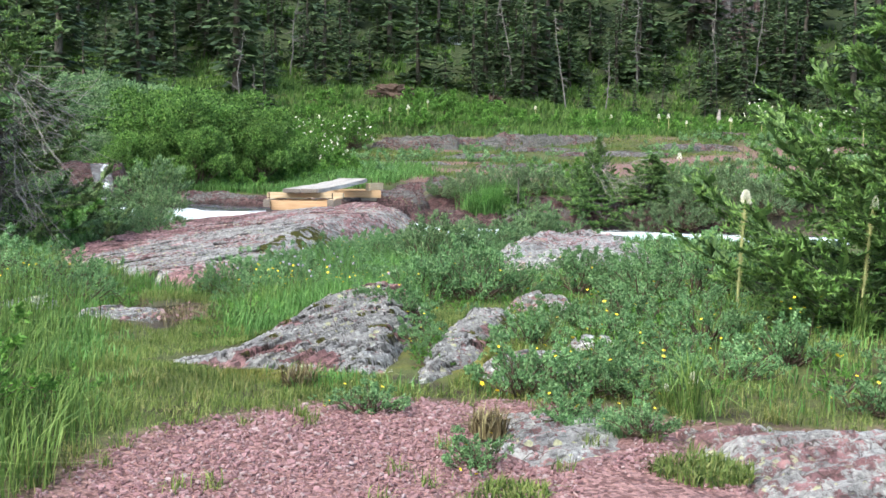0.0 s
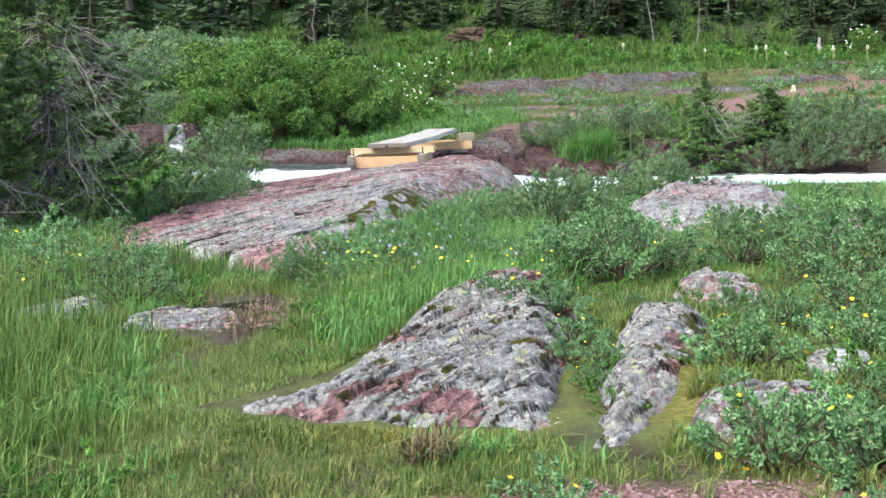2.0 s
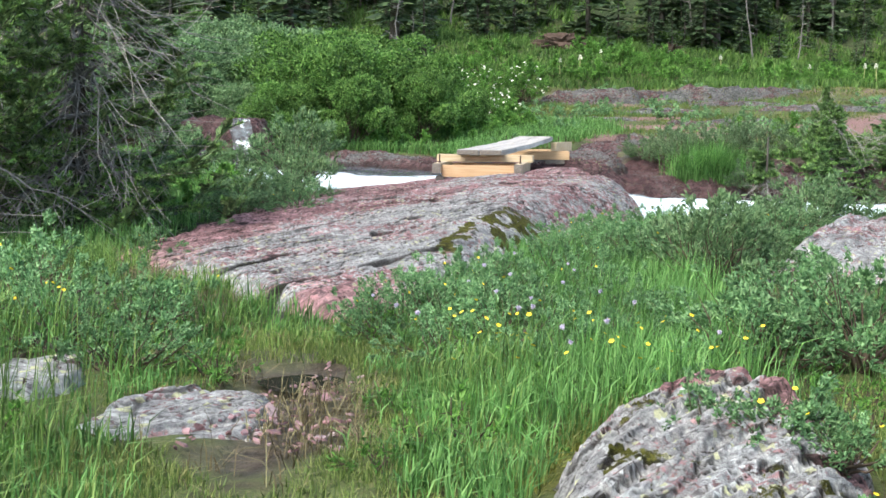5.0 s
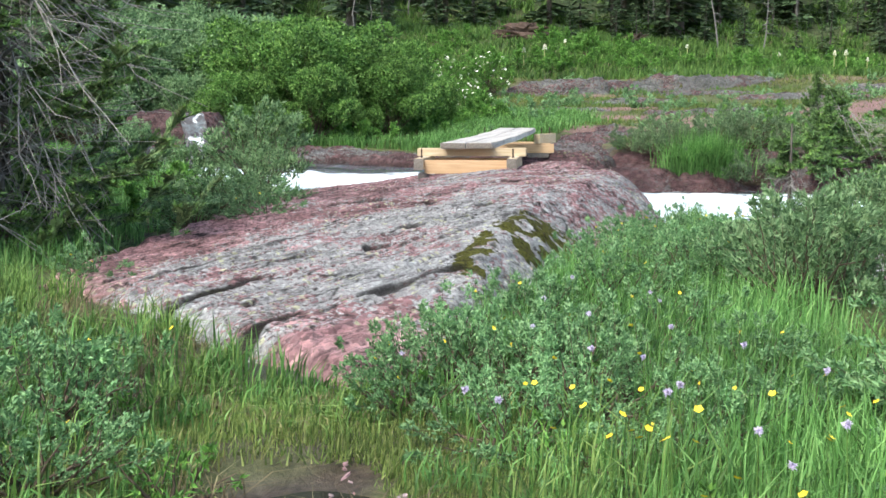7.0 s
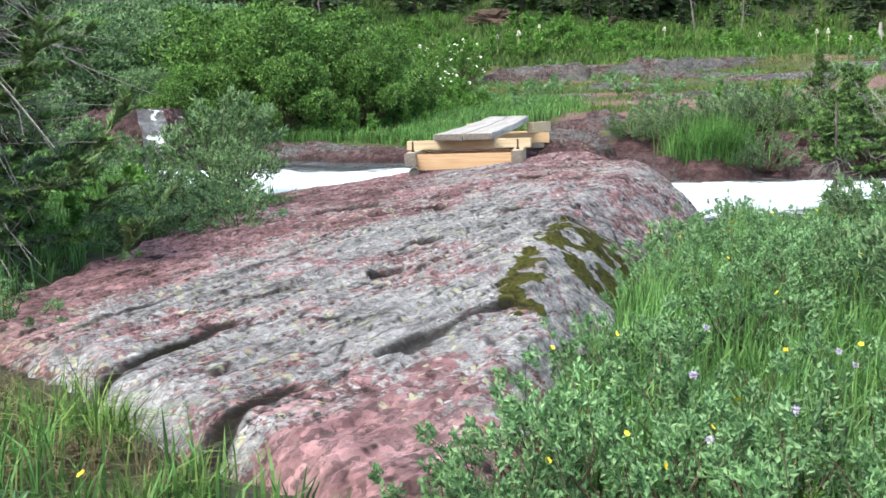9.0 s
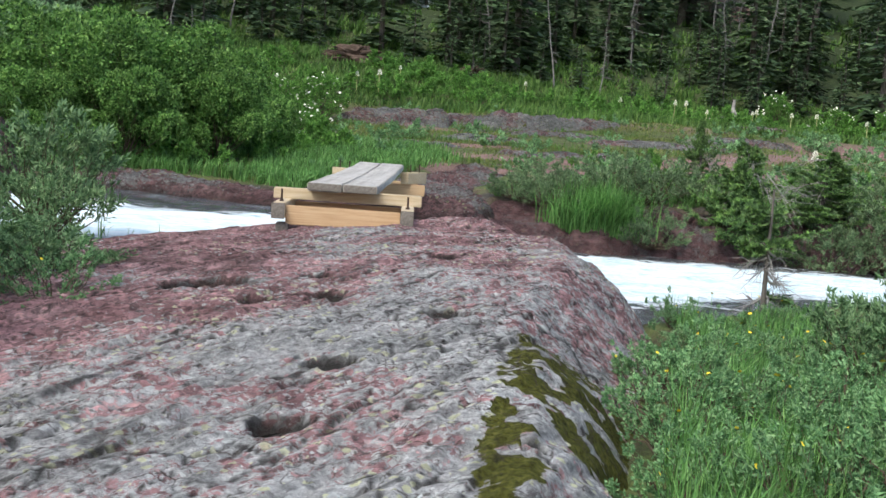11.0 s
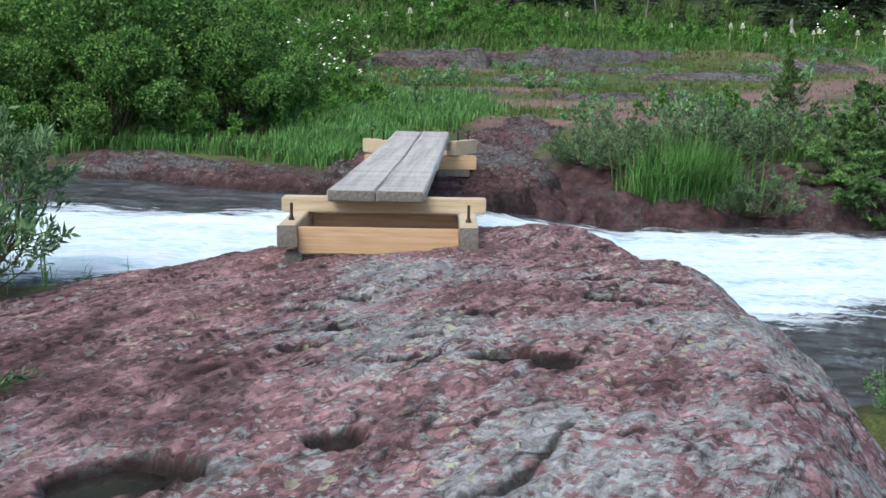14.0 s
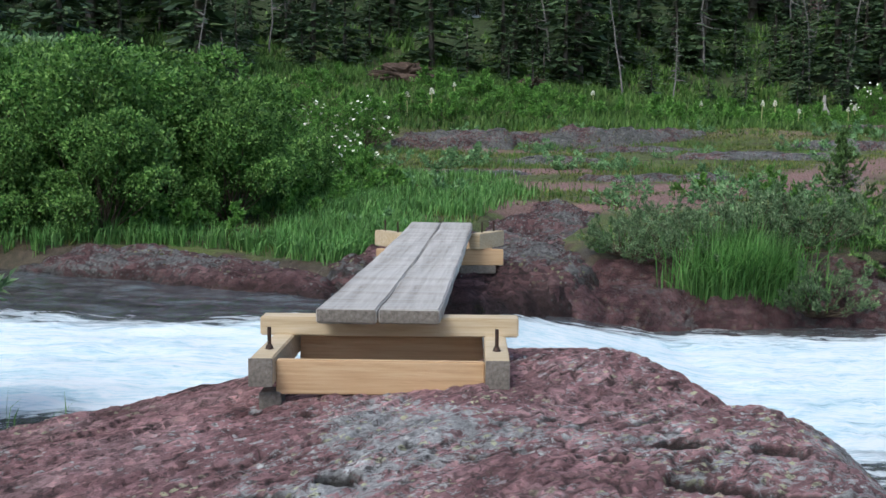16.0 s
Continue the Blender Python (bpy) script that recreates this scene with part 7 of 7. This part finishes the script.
stump("bleached splayed stump in the meadow grass", 1.0, 0.16, 831).matrix_basis = pose(14.45, 57.4, float(land(14.45, 57.4)))
log = new("fallen_branch")
tagged(log, "short bleached fallen limb beside the stump", "branch")
stalk([(-1.0, 0, 0.05), (0, 0.1, 0.15), (0.8, 0, 0.3)], 0.05, 0.03, M_DEAD, "limb", log)
log.matrix_basis = pose(13.4, 57.0, float(land(13.4, 57.0)))


def root_plate(x, y, width, height, seed):
    """The upturned root mass of a fallen tree."""
    r = np.random.default_rng(seed)
    root = new("root_plate")
    tagged(root, "upturned brown root plate of a fallen tree", "root plate", "root plates")
    bm = bmesh.new()
    bmesh.ops.create_icosphere(bm, subdivisions=4, radius=1.0)
    for v in bm.verts:
        k = 0.75 + 0.5 * noise.noise(v.co * 2.1 + Vector((seed, 0, 0))) + 0.25 * noise.noise(v.co * 6)
        v.co = Vector((v.co.x * width / 2 * k, v.co.y * 0.45 * k, v.co.z * height / 2 * k + height * 0.4))
    part("soil", bm, M_ROOTSOIL, root)
    for k in range(9):
        a = r.uniform(-0.4, math.pi + 0.4)
        L = r.uniform(0.0, 0.4)
        c, s_ = math.cos(a) * width / 2, math.sin(a) * height / 2
        stalk([(c * 0.3, -0.3, s_ * 0.4 + height * 0.4), (c * 0.8, -0.55, s_ * 0.8 + height * 0.4), (c * (0.9 + 0.4 * L), -0.5 + r.uniform(-0.2, 0.2), s_ * (0.8 + 0.5 * L) + height * 0.3)], 0.05, 0.012, M_ROOTSOIL, "root", root, 5)
    root.matrix_basis = pose(x, y, float(land(x, y)) - 0.1)
    return root


M_ROOTSOIL = bark_material("root_soil", (0.045, 0.03, 0.022), (0.13, 0.09, 0.07), (4, 4, 4))
root_plate(-2.3, 56.7, 2.9, 1.1, 5)
root_plate(2.9, 58.4, 1.4, 0.9, 9)
drift = new("fallen_branch")
tagged(drift, "bleached crooked branch on the stream bank", "branch")
stalk([(-0.32, 0, 0.22), (-0.2, 0.02, 0.14), (-0.05, 0, 0.03), (0.15, -0.02, 0.0), (0.4, 0, -0.02)], 0.018, 0.009, M_DEAD, "limb", drift)
stalk([(-0.08, 0, 0.05), (-0.02, 0.05, 0.14), (0.06, 0.04, 0.2)], 0.009, 0.004, M_DEAD, "limb", drift)
drift.matrix_basis = pose(1.5, 15.85, float(land(1.5, 15.85)) + 0.02)
for x, y, sz in ((18.2, 76, 1.0), (20.0, 77, 0.9)):
    bm = bmesh.new()
    bmesh.ops.create_icosphere(bm, subdivisions=5, radius=1.0)
    for v in bm.verts:
        k = 1 + 0.35 * noise.noise(v.co * 1.7 + Vector((x, 0, 0))) + 0.15 * noise.noise(v.co * 5)
        v.co = Vector((v.co.x * 1.4 * k, v.co.y * 1.2 * k, v.co.z * 4.5 * k + 2.5)) * sz
    me = bpy.data.meshes.new("cliff")
    bm.to_mesh(me)
    bm.free()
    me.materials.append(M_ROCK_FAR)
    tagged(new("cliff", me), "grey rock cliff standing behind the firs", "cliff", "cliffs").matrix_basis = pose(x, y, float(land(x, y)) - 0.5)


snow = [(1.05 + 0.55 * math.cos(a) * (1 + 0.25 * math.sin(3 * a)), 70.2 + 0.8 * math.sin(a) * (1 + 0.2 * math.cos(2 * a))) for a in [j * math.pi / 8 for j in range(16)]]
M_SNOW = plain_material("old_snow", (0.62, 0.66, 0.70), (0.85, 0.87, 0.88), 5, 0.7)
bm = bmesh.new()
rim = [bm.verts.new((x, y, float(land(x, y)) - 0.05)) for x, y in snow]
crest = [bm.verts.new((1.05 + (x - 1.05) * 0.7, 70.2 + (y - 70.2) * 0.7, float(land(x, y)) + 0.16)) for x, y in snow]
for k in range(16):
    bm.faces.new((rim[k], rim[(k + 1) % 16], crest[(k + 1) % 16], crest[k]))
bm.faces.new(crest)
me = bpy.data.meshes.new("snow_patch")
bm.to_mesh(me)
bm.free()
me.materials.append(M_SNOW)
tagged(new("snow_patch", me), "small patch of old white snow in the forest", "snow")


# dark sedge heads above the rushes, clover-like herbs and litter
def mud_litter():
    """Drowned and dead grass lying in the mud."""
    r = np.random.default_rng(95)
    x, y = r.uniform(-2.1, -0.9, 5200), r.uniform(4.2, 7.1, 5200)
    d = inside(MUD, x, y)
    keep = (d > -0.12) & (fbm(x * 4, y * 4, 96) > 0.43) & (on_rock(x, y) < 0)
    x, y = x[keep], y[keep]
    v, f = blades(np.stack([x, y, land(x, y) - 0.04], 1), r.uniform(0.06, 0.16, len(x)), np.full(len(x), 0.004), 1.5, 97)
    tagged(new("dead_grass", mesh_of("dead_grass", v, f, M_STRAW, False)), "dead flattened grass in the trail mud", "grass", kind="stuff")


mud_litter()


def sedge_heads():
    r = np.random.default_rng(91)
    x, y = r.uniform(-3.4, -1.0, 900), r.uniform(1.6, 5.2, 900)
    keep = (trail_near(x, y) > 0.55) & (fbm(x * 1.2, y * 1.2, 92) > 0.45) & (on_rock(x, y) < -0.05)
    x, y = x[keep], y[keep]
    n = len(x)
    base = np.stack([x, y, land(x, y)], 1)
    tip = base + np.stack([r.normal(0.03, 0.03, n), r.normal(0.02, 0.03, n), r.uniform(0.28, 0.42, n)], 1)
    v1, f1 = tubes(np.stack([base, (base + tip) / 2 + r.normal(0, 0.008, (n, 3)), tip], 1), 0.0012, 0.0009, 3)
    k = np.repeat(np.arange(n), 4)
    v2, f2 = leaves(tip[k] + r.normal(0, 0.004, (len(k), 3)), r.normal(0, 0.6, (len(k), 3)) + np.array([0, 0, 0.8]), 0.016, 0.007, 93)
    tagged(new("sedge_stems", mesh_of("sedge_stems", v1, f1, M_RUSH, False)), "thin green sedge stems beside the trail", "sedge", kind="stuff")
    tagged(new("sedge_heads", mesh_of("sedge_heads", v2, f2, M_DARKHEAD, False)), "small dark brown sedge seed heads", "sedge", kind="stuff")


sedge_heads()
herb = shrub("trailside_herb", "small bright green herb rosette", "plant", "trailside herbs", 0.16, 0.12, 9, 220, (0.024, 0.010), M_HERB, 571, low=0.05)
r9 = np.random.default_rng(99)
placed(herb, [s for s in [(r9.uniform(-2.2, 2.6), r9.uniform(1.5, 7.4), r9.uniform(0.6, 1.3)) for _ in range(95)] if float(scatter_clear(np.array([s[0]]), np.array([s[1]]))[0]) > 0.5 and float(trail_near(np.array([s[0]]), np.array([s[1]]))[0]) > 0.25] + [(0.52, 2.9, 0.8), (0.5, 3.3, 0.9), (0.53, 3.8, 0.8)])
